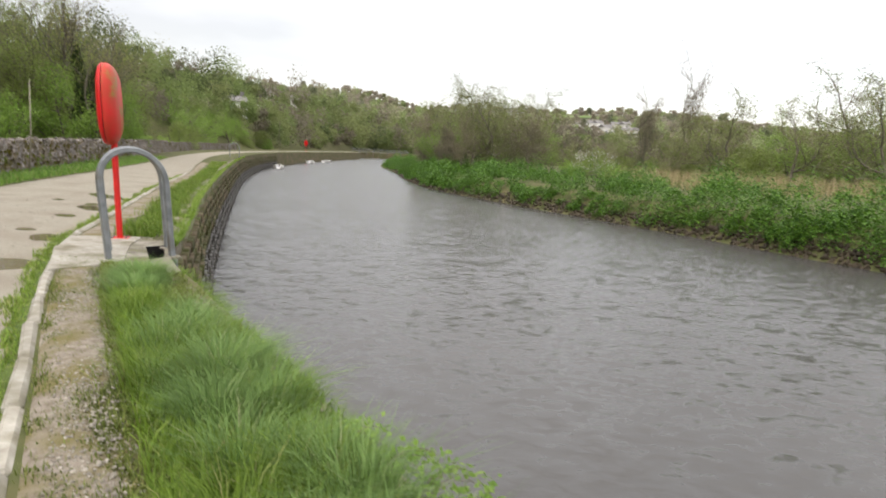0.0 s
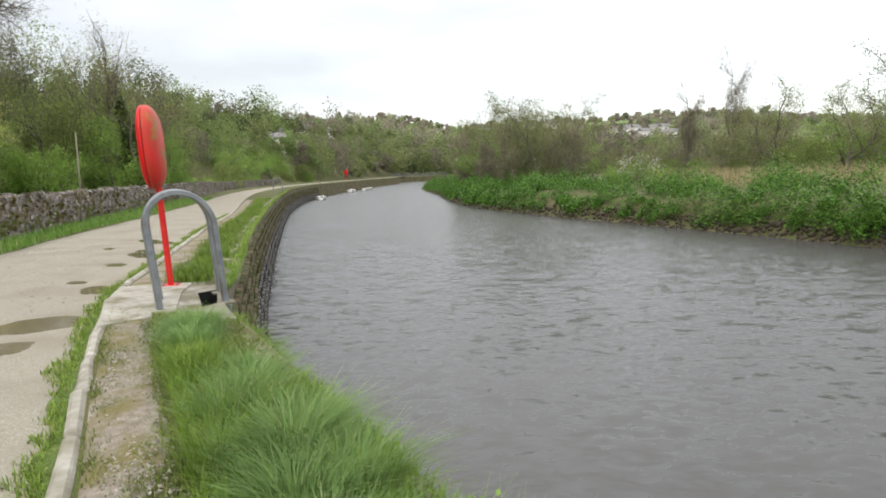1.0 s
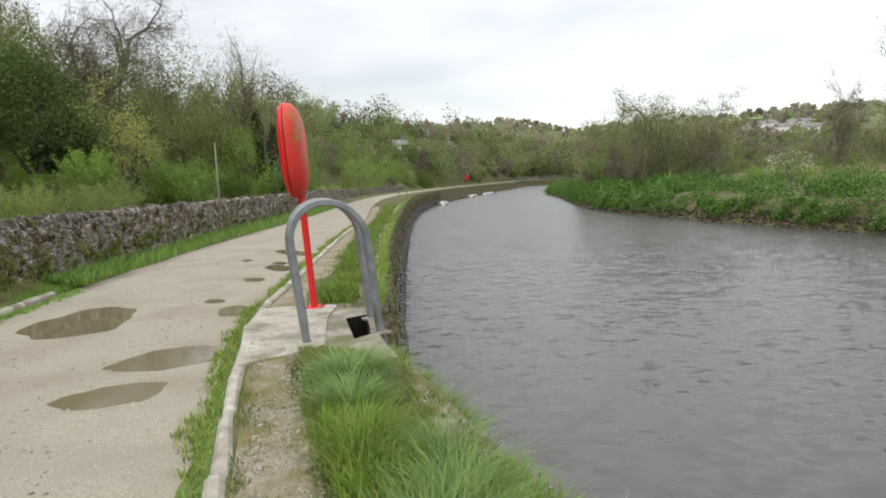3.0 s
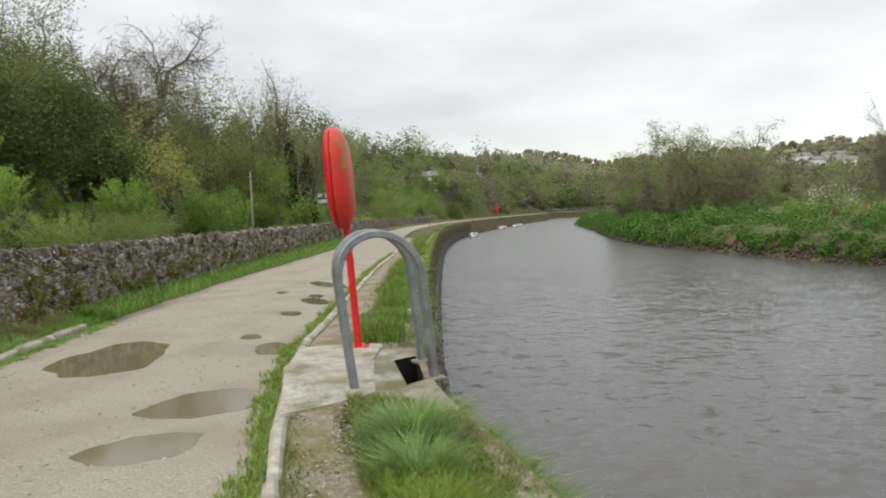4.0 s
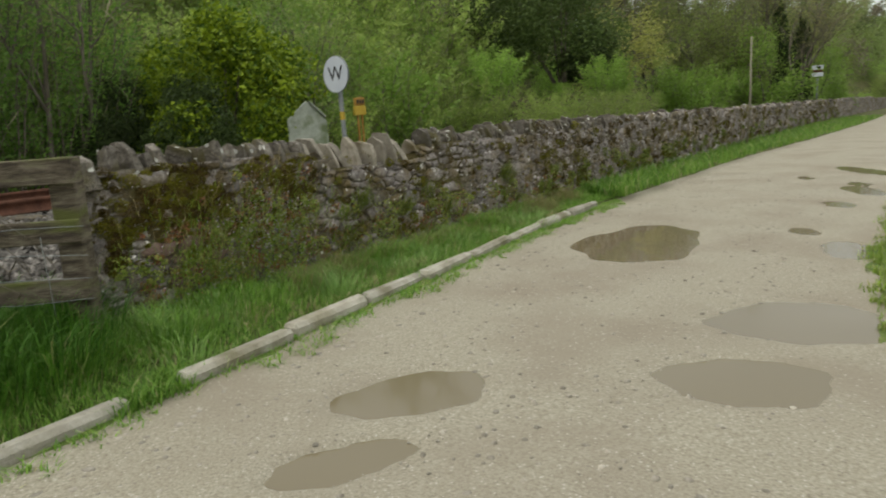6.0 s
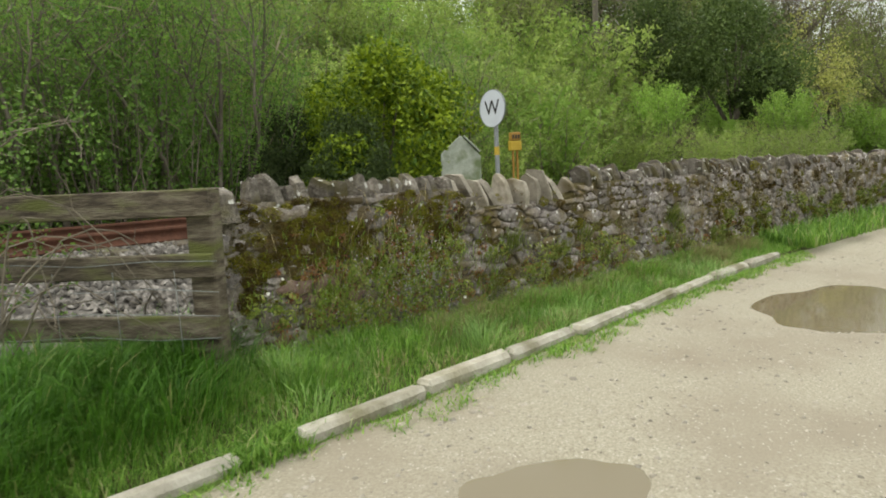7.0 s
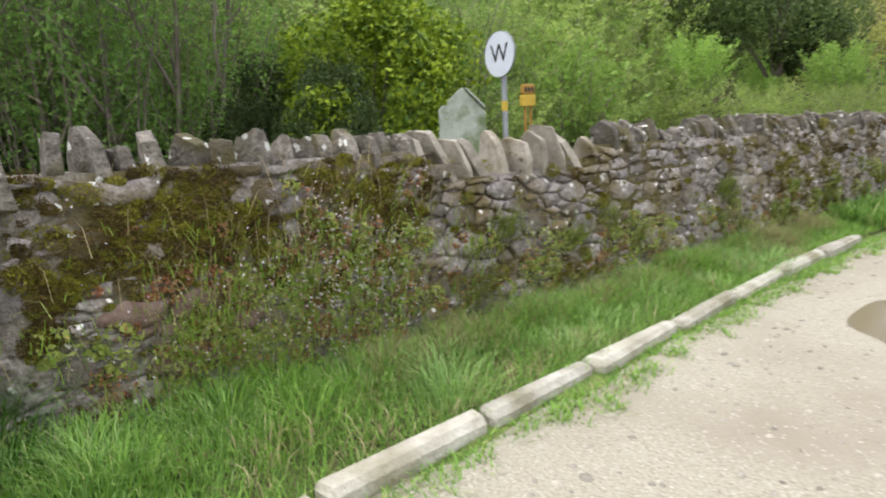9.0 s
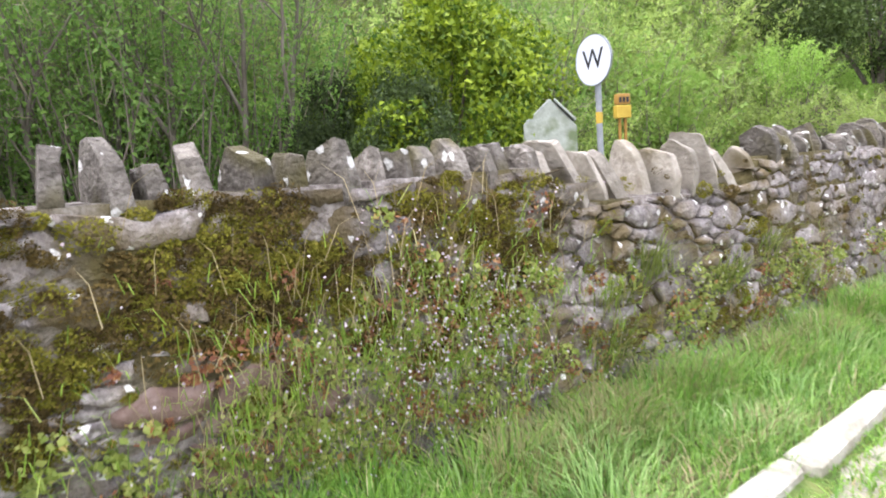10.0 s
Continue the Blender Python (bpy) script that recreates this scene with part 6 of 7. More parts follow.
# scrub along the foot of the slope up the valley
for k in range(46):
    y = 44 + 100 * r.random()
    x = WALL(y) - 1.5 - 9 * r.random() ** 1.3
    plant(r.choice((F_GREEN, F_OLIVE, F_GREEN, F_TREE2)), x, y, r.uniform(0.55, 1.0), r.uniform(0, 360), land_z(x, y) - 0.3)

# wood on the far shore: a twiggy belt, low scrub, then a taller clump
for k in range(58):
    q = r.uniform(-0.075, 0.17)
    y = r.uniform(64, 96)
    if q * y > BANK(y) + 2.5:
        plant(r.choice((F_BARE, F_TREE, F_TREE, F_BARE, F_OLIVE, F_TREE2)), q * y, y, r.uniform(0.55, 0.85), r.uniform(0, 360), -0.3)
for k in range(20):
    q, y = r.uniform(0.17, 0.26), r.uniform(70, 100)
    plant(r.choice((B_BROWN, B_OLIVE, B_GREEN2)), q * y, y, r.uniform(0.7, 1.1), r.uniform(0, 360), -0.3)
for k in range(30):
    q, y = r.uniform(0.255, 0.41), r.uniform(74, 96)
    plant(r.choice((F_BARE, F_OLIVE, F_TREE, B_BROWN, F_OLIVE)), q * y, y, r.uniform(0.45, 0.72) - 0.9 * max(0, q - 0.34), r.uniform(0, 360), -0.3)
for k in range(12):
    q, y = r.uniform(0.43, 0.75), r.uniform(60, 84)
    plant(r.choice((F_TREE2, F_TREE, F_OLIVE, F_BARE)), q * y, y, r.uniform(0.75, 1.1), r.uniform(0, 360), -0.3)
for x, y, s, p in ((2.2, 92, 0.95, F_TREE), (3.6, 93.5, 0.9, F_TREE), (7.5, 92, 0.8, F_TREE), (10, 90, 0.82, F_BARE), (11.5, 93, 0.8, F_TREE), (43.7, 90, 0.7, F_TREE2), (46.5, 88.7, 0.72, P_ASH), (34, 84, 0.75, F_TREE), (38, 92, 0.6, F_TREE), (52, 96, 0.75, F_TREE), (58, 98, 0.85, F_TREE), (46, 100, 0.7, F_OLIVE), (50, 75, 1.15, F_TREE2), (54.5, 82, 1.2, F_TREE), (47.5, 71, 0.9, F_OLIVE), (62, 70, 0.95, F_TREE), (66, 66, 0.9, F_TREE2), (70, 60, 0.9, F_TREE), (41, 84, 1.1, F_OLIVE), (33, 78, 1.0, B_BROWN), (44, 76, 0.8, F_OLIVE), (54, 80, 0.8, F_OLIVE)):
    plant(p, x, y, s, r.uniform(0, 360), -0.3)
plant(F_TWIN, 26.6, 87.1, 0.92, 130, -0.3, 1.25)
plant(F_TWIN, 31.4, 85.7, 1.05, 130, -0.3, 1.25)


for proto in (P_BARE, P_BARE2, P_ASH, P_GREEN, P_PALE, P_IVY, P_THICKET, B_FINE, B_THICK, B_MID, B_GREEN, B_GREEN2, B_OLIVE, B_DARK, B_SHADE, B_HOLLY, B_BROWN, B_IVY, P_SLIM, B_GOLD, F_GREEN, F_OLIVE, F_TREE, F_TREE2, F_BARE):
    if proto.name not in used:
        for ob in list(proto.children) + [proto]:
            bpy.data.objects.remove(ob)


def build_far_woods():
    """Crowns of the distant woods, too far off to be told apart."""
    g = np.random.default_rng(161)
    n = 2100
    y = 290 + 480 * g.uniform(0, 1, n) ** 1.3
    x = g.uniform(-0.5, 0.72, n) * y
    n2 = 520
    y2 = g.uniform(70, 290, n2)
    x2 = WALL(y2) - 8 - 130 * g.uniform(0, 1, n2) ** 1.5
    n3 = 130
    y3 = g.uniform(140, 290, n3)
    x3 = g.uniform(0.05, 0.75, n3) * y3 + 30
    ok3 = x3 > BANK(y3) + 5
    n4 = 640
    y4 = g.uniform(264, 430, n4)
    x4 = g.uniform(-0.2, 0.34, n4) * y4
    y5 = g.uniform(150, 290, 90)
    x5 = WALL(y5) - g.uniform(1, 10, 90)
    y6, x6 = g.uniform(284, 350, 420), g.uniform(-95, 110, 420)
    ok4 = y4 > 266 + np.maximum(0, (x4 - 5) * 0.25)
    x, y = np.concatenate([x, x2, x3[ok3], x4[ok4], x5, x6]), np.concatenate([y, y2, y3[ok3], y4[ok4], y5, y6])
    ok = np.hypot((x - 122) / 34, (y - 632) / 48) > 1
    ok &= ~((np.abs(x / y - 0.195) < 0.03) & (y > 455) & (y < 690))
    ok &= np.hypot(x - 96, y - 395) > 14
    x, y = x[ok], y[ok]
    n = len(x)
    z = np.array([land_z(a, b) for a, b in zip(x, y)])
    tall = g.uniform(5, 9.5, n) * np.where(g.uniform(0, 1, n) < 0.1, 1.5, 1.0) * np.where((x / y > 0.17) & (x / y < 0.31) & (y > 300) & (y < 425), 0.7, 1.0)
    tall = tall * np.where((y > 255) & (y < 350), 1.35, 1.0)
    pick = g.permutation(n)[:int(n * 0.6)]
    x, y, z, tall = x[pick], y[pick], z[pick], tall[pick] * 1.05
    away = np.hypot(x, y)
    side = x < WALL(np.clip(y, -40, 290)) - 4
    def crowns(sel, lobes, per, fine, shares, palette=L_FAR):
        """Lobed crowns of loose leaf clumps in four kinds of leaf."""
        x1, y1, z1, t1, n1 = x[sel], y[sel], z[sel], tall[sel][:, None], len(sel)
        ang, out = g.uniform(0, 2 * np.pi, (n1, lobes)), g.uniform(0.05, 0.3, (n1, lobes))
        up = g.uniform(0.2, 0.8, (n1, lobes))
        mid = np.stack([x1[:, None] + out * t1 * np.cos(ang), y1[:, None] + out * t1 * np.sin(ang), z1[:, None] + up * t1], -1)
        size = t1 * g.uniform(0.13, 0.25, (n1, lobes))
        d = unit(g.normal(size=(n1, lobes, per, 3))) * g.uniform(0.15, 1.0, (n1, lobes, per, 1)) ** 0.6
        c = mid[:, :, None] + d * size[..., None, None]
        leaf = np.broadcast_to((fine * (0.1 + 0.0018 * away[sel]))[:, None, None], (n1, lobes, per)) * g.uniform(0.6, 1.4, (n1, lobes, per))
        kind = g.uniform(0, 1, n1)
        low = 0.0
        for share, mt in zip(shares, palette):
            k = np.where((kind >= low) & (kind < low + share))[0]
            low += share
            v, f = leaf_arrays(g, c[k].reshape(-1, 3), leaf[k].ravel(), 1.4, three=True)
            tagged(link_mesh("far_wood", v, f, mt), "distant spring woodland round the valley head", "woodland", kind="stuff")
    crowns(np.where(side & (away < 190))[0], 7, 130, 0.75, (0.12, 0.3, 0.13, 0.45))
    crowns(np.where(side & (away >= 190) & (y < 330))[0], 7, 60, 0.9, (0.15, 0.35, 0.2, 0.3))
    other = ~(side & (y < 330))
    crowns(np.where(other & (away < 350))[0], 7, 56, 0.9, (0.08, 0.4, 0.3, 0.22))
    # furthest crowns take the palette that carries haze in its colours
    crowns(np.where(other & (away >= 350))[0], 6, 46, 0.95, (0.1, 0.35, 0.35, 0.2), L_HILL_HAZE)


build_far_woods()


def build_undergrowth():
    """Brambles and saplings that cover the slope between the bushes."""
    g = np.random.default_rng(163)
    clumps = 1300
    cy = -10 + 90 * g.uniform(0, 1, clumps) ** 1.2
    cx = WALL(cy) - 7.2 - 24 * g.uniform(0, 1, clumps) ** 1.3
    cz = np.array([land_z(a, b) for a, b in zip(cx, cy)])
    size = g.uniform(0.4, 1.0, clumps)
    per = 80
    i = np.repeat(np.arange(clumps), per)
    d = unit(g.normal(size=(clumps * per, 3))) * g.uniform(0.4, 1.0, clumps * per)[:, None]
    c = np.stack([cx, cy, cz + 0.25], 1)[i] + d * size[i][:, None] * np.array([1.1, 1.1, 0.8])
    v, f = leaf_arrays(g, c, g.uniform(0.05, 0.12, clumps * per), 1.7, three=True)
    kind = g.uniform(0, 1, clumps)[i]
    for lo, hi, mt in ((0, 0.6, L_SPRING), (0.6, 1.0, L_OLIVE)):
        pick = np.where((kind >= lo) & (kind < hi))[0]
        vv = v.reshape(-1, 3, 3)[pick].reshape(-1, 3)
        tagged(link_mesh("undergrowth", vv, np.arange(len(vv)).reshape(-1, 3), mt), "brambles and young growth on the wooded bank", "undergrowth", kind="stuff")


build_undergrowth()


def build_field():
    g = np.linspace(0, 1, 14)
    v = []
    for b in g:
        for a in g:
            x, y = 92 + 62 * a + 6 * math.sin(5 * b), 590 + 85 * b + 8 * math.sin(4 * a)
            v.append((x, y, float(hill(x, y)) + 0.8))
    k = 14
    i = np.arange((k - 1) * k).reshape(k - 1, k)[:, :-1].ravel()
    tagged(link_mesh("field", v, np.stack([i, i + 1, i + k + 1, i + k], 1), M_FIELD, True), "bright green sloping pasture on the far hill", "field", kind="structure")


build_field()


def build_house(at, turn, size, storeys=2, label="white rendered house with a slate roof among trees"):
    """A far house: walls, pitched roof, chimney, door and windows with panes."""
    w, d, h = size
    root = thing("house", label, "house", "houses on the far hillside", at=at, turn=turn)
    bm = bmesh.new()
    add_box(bm, (w, d, h + 2), Matrix.Translation((0, 0, h / 2 - 1)))
    part("wall", bm, M_RENDER, root)
    bm = bmesh.new()
    rise = d * 0.32
    e = 0.35
    pts = [(-w / 2 - e, -d / 2 - e, h - 0.1), (w / 2 + e, -d / 2 - e, h - 0.1), (w / 2 + e, d / 2 + e, h - 0.1), (-w / 2 - e, d / 2 + e, h - 0.1), (-w / 2 - e, 0, h + rise), (w / 2 + e, 0, h + rise)]
    vs = [bm.verts.new(p) for p in pts]
    for f in ((0, 1, 5, 4), (2, 3, 4, 5), (0, 4, 3), (1, 2, 5), (3, 2, 1, 0)):
        bm.faces.new([vs[k] for k in f])
    roof = part("roof", bm, M_ROOF, root)
    bm = bmesh.new()
    add_box(bm, (0.7, 0.5, 1.4), Matrix.Translation((w * 0.36, 0, h + rise + 0.3)), 0.03)
    part("chimney", bm, M_ROOF, roof)
    n = max(2, int(w / 2.6))
    for s in range(storeys):
        for k in range(n):
            bm = bmesh.new()
            add_box(bm, (1.1, 0.08, 1.2), Matrix.Translation(((k + 0.5) / n * w - w / 2, -d / 2 - 0.02, 1.5 + s * 2.6)))
            win = part("window", bm, M_WHITE, root)
            bm = bmesh.new()
            add_box(bm, (0.9, 0.04, 1.0), Matrix.Translation(((k + 0.5) / n * w - w / 2, -d / 2 - 0.07, 1.5 + s * 2.6)))
            part("pane", bm, M_GLASSDARK, win)


build_house((-47.5, 166, land_z(-47.5, 166) - 0.2), 35, (4.6, 4.2, 2.6), 1)
for hx, hy, hw in ((-71.6, 293.6, 12), (-58, 300, 9)):
    build_house((hx, hy, land_z(hx, hy) + 1.5), 10, (hw, 7, 5.0), 2)
hr = random.Random(17)
for k in range(9):
    hy = 372 + 50 * hr.random()
    hx = hy * hr.uniform(0.19, 0.29)
    build_house((hx, hy, land_z(hx, hy) - 0.8), hr.uniform(-30, 30), (hr.uniform(5, 8), 5, hr.uniform(3.5, 4.5)), 1)
for k in range(9):
    hx, hy = 10 + 60 * hr.random(), 520 + 60 * hr.random()
    build_house((hx, hy, land_z(hx, hy)), hr.uniform(-30, 30), (hr.uniform(8, 12), 7, 5.5), 2)
blossom = make_bush("blossom_bush", 61, "hawthorn bush flecked with white blossom", (1.9, 1.9, 2.2), 14, 2600, L_OLIVE, 0.07, twigs=500)
g_bl = np.random.default_rng(62)
v_bl, f_bl = leaf_arrays(g_bl, unit(g_bl.normal(size=(520, 3))) * np.array([1.9, 1.9, 1.0]) * g_bl.uniform(0.5, 1.0, (520, 1)) + np.array([0, 0, 1.4]), g_bl.uniform(0.05, 0.1, 520), 1.2, three=True)
ob = link_mesh("blossom", v_bl, f_bl, L_BLOSSOM)
ob.parent, ob["kind"] = blossom, "stuff"
blossom.matrix_basis = pose(13.5, 57.5, -0.3) @ Matrix.Diagonal((1.1, 1.1, 1.2, 1))

# lush bank plants on the far shore
def build_bank_plants():
    g = np.random.default_rng(71)
    clumps = 900
    cy = 10 + 112 * g.uniform(0, 1, clumps) ** 1.5
    off = 0.55 + g.uniform(0, 1, clumps) ** 1.2 * 9.0
    off[:340] = g.uniform(0.3, 1.4, 340)
    cx = BANK(cy) + off
    wide = (0.4 + 0.5 * g.uniform(0, 1, clumps) ** 2) * (1 + 0.25 * bumps(cx, cy, 1.7))
    high = wide * g.uniform(0.7, 1.6, clumps) * (0.9 + 0.6 * smooth_step(1, 4, off)) * (1 + 0.3 * smooth_step(45, 24, cy))
    base = np.interp(off, [0.3, 0.8, 1.6, 12], [WATER_Z + 0.2, WATER_Z + 0.65, -0.35, -0.05]) + 0.4 * smooth_step(2, 7, off) * smooth_step(50, 25, cy)
    per = 340
    n = clumps * per
    i = np.repeat(np.arange(clumps), per)
    d = unit(g.normal(size=(n, 3)))
    d[:, 2] = np.where(d[:, 2] < -0.15, -d[:, 2], d[:, 2])
    rad = g.uniform(0.5, 1.05, n) ** 0.6 * (1 + 0.25 * np.sin(5 * np.arctan2(d[:, 1], d[:, 0]) + i) * np.sin(4 * d[:, 2] + 2 * i))
    c = np.stack([cx, cy, base], 1)[i] + d * rad[:, None] * np.stack([wide, wide, high], 1)[i]
    v, f = leaf_arrays(g, c, g.uniform(0.04, 0.08, n) * np.where(cy[i] > 55, 1.4, 1.0), 2.0, 0.1, 0.5, three=True)
    tagged(link_mesh("bank_plants", v, f, L_BANK), "lush bright green waterside plants on the far bank", "bank plants", kind="stuff")


build_bank_plants()


def build_mud_rim():
    g = np.random.default_rng(73)
    n = 2400
    y = 10 + 90 * g.uniform(0, 1, n) ** 1.4
    x = BANK(y) + g.uniform(-0.1, 0.7, n)
    z = WATER_Z + (x - BANK(y)) * 1.0
    oct_v = np.array([(1, 0, 0), (-1, 0, 0), (0, 1, 0), (0, -1, 0), (0, 0, 1), (0, 0, -1)]) * 0.12
    oct_f = np.array([(0, 2, 4), (2, 1, 4), (1, 3, 4), (3, 0, 4), (2, 0, 5), (1, 2, 5), (3, 1, 5), (0, 3, 5)])
    v = oct_v[None] * g.uniform(0.5, 1.7, (n, 6, 1)) + np.stack([x, y, z], 1)[:, None]
    f = oct_f[None] + 6 * np.arange(n)[:, None, None]
    tagged(link_mesh("mud_lumps", v, f.reshape(-1, 3), M_MUD), "dark river mud and stones at the waterline", "mud", kind="stuff")


build_mud_rim()


def build_reeds():
    g = np.random.default_rng(75)
    n = 14000
    y = 46 + 50 * g.uniform(0, 1, n)
    x = 18 + 62 * g.uniform(0, 1, n)
    ok = x > BANK(y) + 9
    p = np.stack([x, y, np.full(n, -0.35)], 1)[ok]
    ob = blade_object("dry_reeds", g, p, g.uniform(0.8, 1.75, len(p)), 0.05, 0.25, L_DRY)
    tagged(ob, "straw-coloured dry reeds in the far meadow", "reeds", kind="stuff")


build_reeds()

# ---------------------------------------------------------------- grass
def along(line, off):
    return lambda y: line(y) + off


def verge_z(p):
    u = np.clip((p[:, 0] - WALL(p[:, 1])) / (KERB_L(p[:, 1]) - WALL(p[:, 1])), 0, 1)
    p[:, 2] = 0.005 + (0.15 - 0.06 * smooth_step(4.2, 5.2, p[:, 1])) * (1 - u) ** 1.1
    return p


def tussocks(g, count, per, y0, y1, left, right, spread, z=0.04):
    """Blade bases gathered in tufts, with the tuft's own height factor."""
    c = scatter(g, count, y0, y1, left, right, z)
    tall = g.uniform(0.6, 1.25, count)
    i = np.repeat(np.arange(count), per)
    off = g.normal(0, 1, (count * per, 2)) * spread
    p = c[i].copy()
    p[:, :2] += off
    fall = np.exp(-(off ** 2).sum(1) / (2 * spread * spread) * 0.4)
    return p, tall[i] * (0.55 + 0.45 * fall), np.arctan2(off[:, 1], off[:, 0])


def build_grass():
    g = np.random.default_rng(81)
    def put(name, label, p, h, w, lean, mat, wind=(0, 0), facing=None):
        tagged(blade_object(name, g, p, h, w, lean, mat, 0.6, wind, facing), label, "grass", kind="stuff")
    strip_edge = lambda y: QUAY(y) - 0.3 - 0.28 * smooth_step(3.7, 4.6, y)
    # long lush grass on the river strip
    p = scatter(g, 17000, -1.0, 5.1, along(KERB_R, 0.58), strip_edge, 0.05, 1.0, 0.5)
    put("long_grass", "long lush green grass on the quay strip", p, g.uniform(0.06, 0.2, len(p)), g.uniform(0.004, 0.008, len(p)), 0.6, L_GRASS, (0.15, 0))
    p, k, a = tussocks(g, 70, 270, -0.5, 4.9, along(KERB_R, 0.72), lambda y: strip_edge(y) - 0.05, 0.085)
    put("long_grass", "long lush green grass tussocks on the quay strip", p, 0.25 * k * g.uniform(0.6, 1.15, len(p)), g.uniform(0.003, 0.0065, len(p)), 0.75, L_GRASS, (0.08, 0), a)
    p, k, a = tussocks(g, 34, 420, 0.5, 4.6, along(QUAY, -0.75), along(QUAY, -0.32), 0.08)
    put("long_grass", "bluish-green tussock grass leaning over the quay edge", p, 0.32 * k * g.uniform(0.6, 1.15, len(p)), g.uniform(0.003, 0.006, len(p)), 0.8, L_GRASS_BLUE, (0.15, 0), a)
    # one big tuft beside the pad, and lower turf round it
    p, k, a = tussocks(g, 11, 520, 5.15, 5.85, along(QUAY, -0.7), along(QUAY, -0.5), 0.085)
    put("long_grass", "rounded bluish grass tussock beside the concrete pad", p, 0.26 * k * g.uniform(0.6, 1.1, len(p)), g.uniform(0.003, 0.006, len(p)), 0.8, L_GRASS_BLUE, (0, 0), a)
    p = scatter(g, 9500, 4.7, 6.6, along(KERB_R, 0.5), along(QUAY, -0.3), 0.055, 1.0, 0.6)
    put("strip_grass", "mossy yellow-green turf round the concrete pad", p, g.uniform(0.02, 0.08, len(p)), g.uniform(0.003, 0.007, len(p)), 0.7, L_TURF)
    # strip grass beyond the ladder
    p = scatter(g, 9000, 8.7, 42, along(KERB_R, 0.7), along(QUAY, -0.3), 0.04, 1.5, 0.4)
    put("strip_grass", "green grass on the quay strip", p, g.uniform(0.05, 0.15, len(p)), g.uniform(0.007, 0.016, len(p)), 0.45, L_GRASS)
    p, k, a = tussocks(g, 130, 90, 8.6, 30, along(KERB_R, 0.75), along(QUAY, -0.35), 0.14)
    put("strip_grass", "grass tussocks on the quay strip", p, 0.23 * k * g.uniform(0.7, 1.1, len(p)), g.uniform(0.006, 0.013, len(p)), 0.55, L_GRASS)
    # road-side fringe
    p = scatter(g, 34000, -1, 26, along(KERB_R, -0.34), along(KERB_R, -0.05), -0.02, 1.7, 0.35)
    edge = KERB_R(p[:, 1]) - p[:, 0]
    p = p[edge < 0.22 + 0.07 * bumps(p[:, 1], p[:, 1] * 0.3, 0.23) + 0.06 * bumps(p[:, 1], p[:, 1], 0.07, 1.0) + g.normal(0, 0.03, len(p))]
    half = len(p) // 2
    put("fringe_grass", "short grass fringe along the kerb", p[:half], g.uniform(0.02, 0.085, half), g.uniform(0.004, 0.009, half), 0.6, L_GRASS)
    put("fringe_grass", "yellowish short turf along the kerb", p[half:], g.uniform(0.02, 0.06, len(p) - half), g.uniform(0.004, 0.009, len(p) - half), 0.7, L_TURF)
    p = scatter(g, 15000, -0.5, 7, along(KERB_R, 0.07), along(KERB_R, 0.62), 0.045, 1.0, 0.88)
    put("fringe_grass", "sparse yellowish turf on the gravel strip", p, g.uniform(0.015, 0.05, len(p)), g.uniform(0.004, 0.008, len(p)), 0.7, L_TURF)
    p = scatter(g, 9000, -1, 5.6, along(KERB_R, 0.48), along(KERB_R, 1.0), 0.05, 1.0, 0.4)
    put("strip_grass", "low yellowish turf beside the gravel strip", p, g.uniform(0.02, 0.08, len(p)), g.uniform(0.004, 0.008, len(p)), 0.7, L_TURF)
    # verge under the wall
    p = verge_z(scatter(g, 31000, 2.9, 11, along(WALL, 0.0), along(KERB_L, 0.0), 0.07, 1.0, 0.45))
    put("verge_grass", "bright green verge grass under the wall", p, g.uniform(0.02, 0.08, len(p)), g.uniform(0.0025, 0.0055, len(p)), 0.9, L_VERGE)
    p, k, a = tussocks(g, 90, 130, 1.6, 9, along(WALL, 0.05), along(KERB_L, -0.35), 0.1)
    p = verge_z(p)
    put("verge_grass", "longer grass tufts on the verge", p, 0.15 * k * g.uniform(0.6, 1.1, len(p)), g.uniform(0.003, 0.006, len(p)), 0.75, L_VERGE, (0, 0), a)
    p, k, a = tussocks(g, 105, 260, 0.9, 3.5, along(WALL, -0.45), along(KERB_L, -0.3), 0.12)
    p = verge_z(p)
    put("verge_grass", "tall dark tussock grass before the fence", p, 0.33 * k * g.uniform(0.6, 1.1, len(p)), g.uniform(0.0035, 0.007, len(p)), 0.85, L_GRASS_DARK, (0, 0), a)
    p = verge_z(scatter(g, 7000, 1.0, 3.4, along(WALL, -0.3), along(KERB_L, -0.06), 0.07, 1.0, 0.3))
    put("verge_grass", "green verge grass by the fence", p, g.uniform(0.04, 0.14, len(p)), g.uniform(0.0025, 0.0055, len(p)), 0.9, L_VERGE)
    p = scatter(g, 10000, 10.5, 45, along(WALL, 0.02), along(KERB_L, 0.25), 0.05, 1.5, 0.4)
    put("verge_grass", "bright green verge grass along the track", p, g.uniform(0.06, 0.24, len(p)), g.uniform(0.01, 0.018, len(p)), 0.55, L_VERGE)
    p, k, a = tussocks(g, 46, 110, 5.0, 10, along(WALL, 0.04), along(WALL, 0.26), 0.09)
    p = verge_z(p)
    put("dry_grass", "straw-coloured dry grass at the foot of the wall", p, 0.2 * k * g.uniform(0.5, 1.1, len(p)), g.uniform(0.0025, 0.005, len(p)), 0.8, L_STRAW, (0, 0), a)
    p, k, a = tussocks(g, 30, 150, 3.6, 9, along(WALL, 0.1), along(KERB_L, -0.12), 0.1)
    p = verge_z(p)
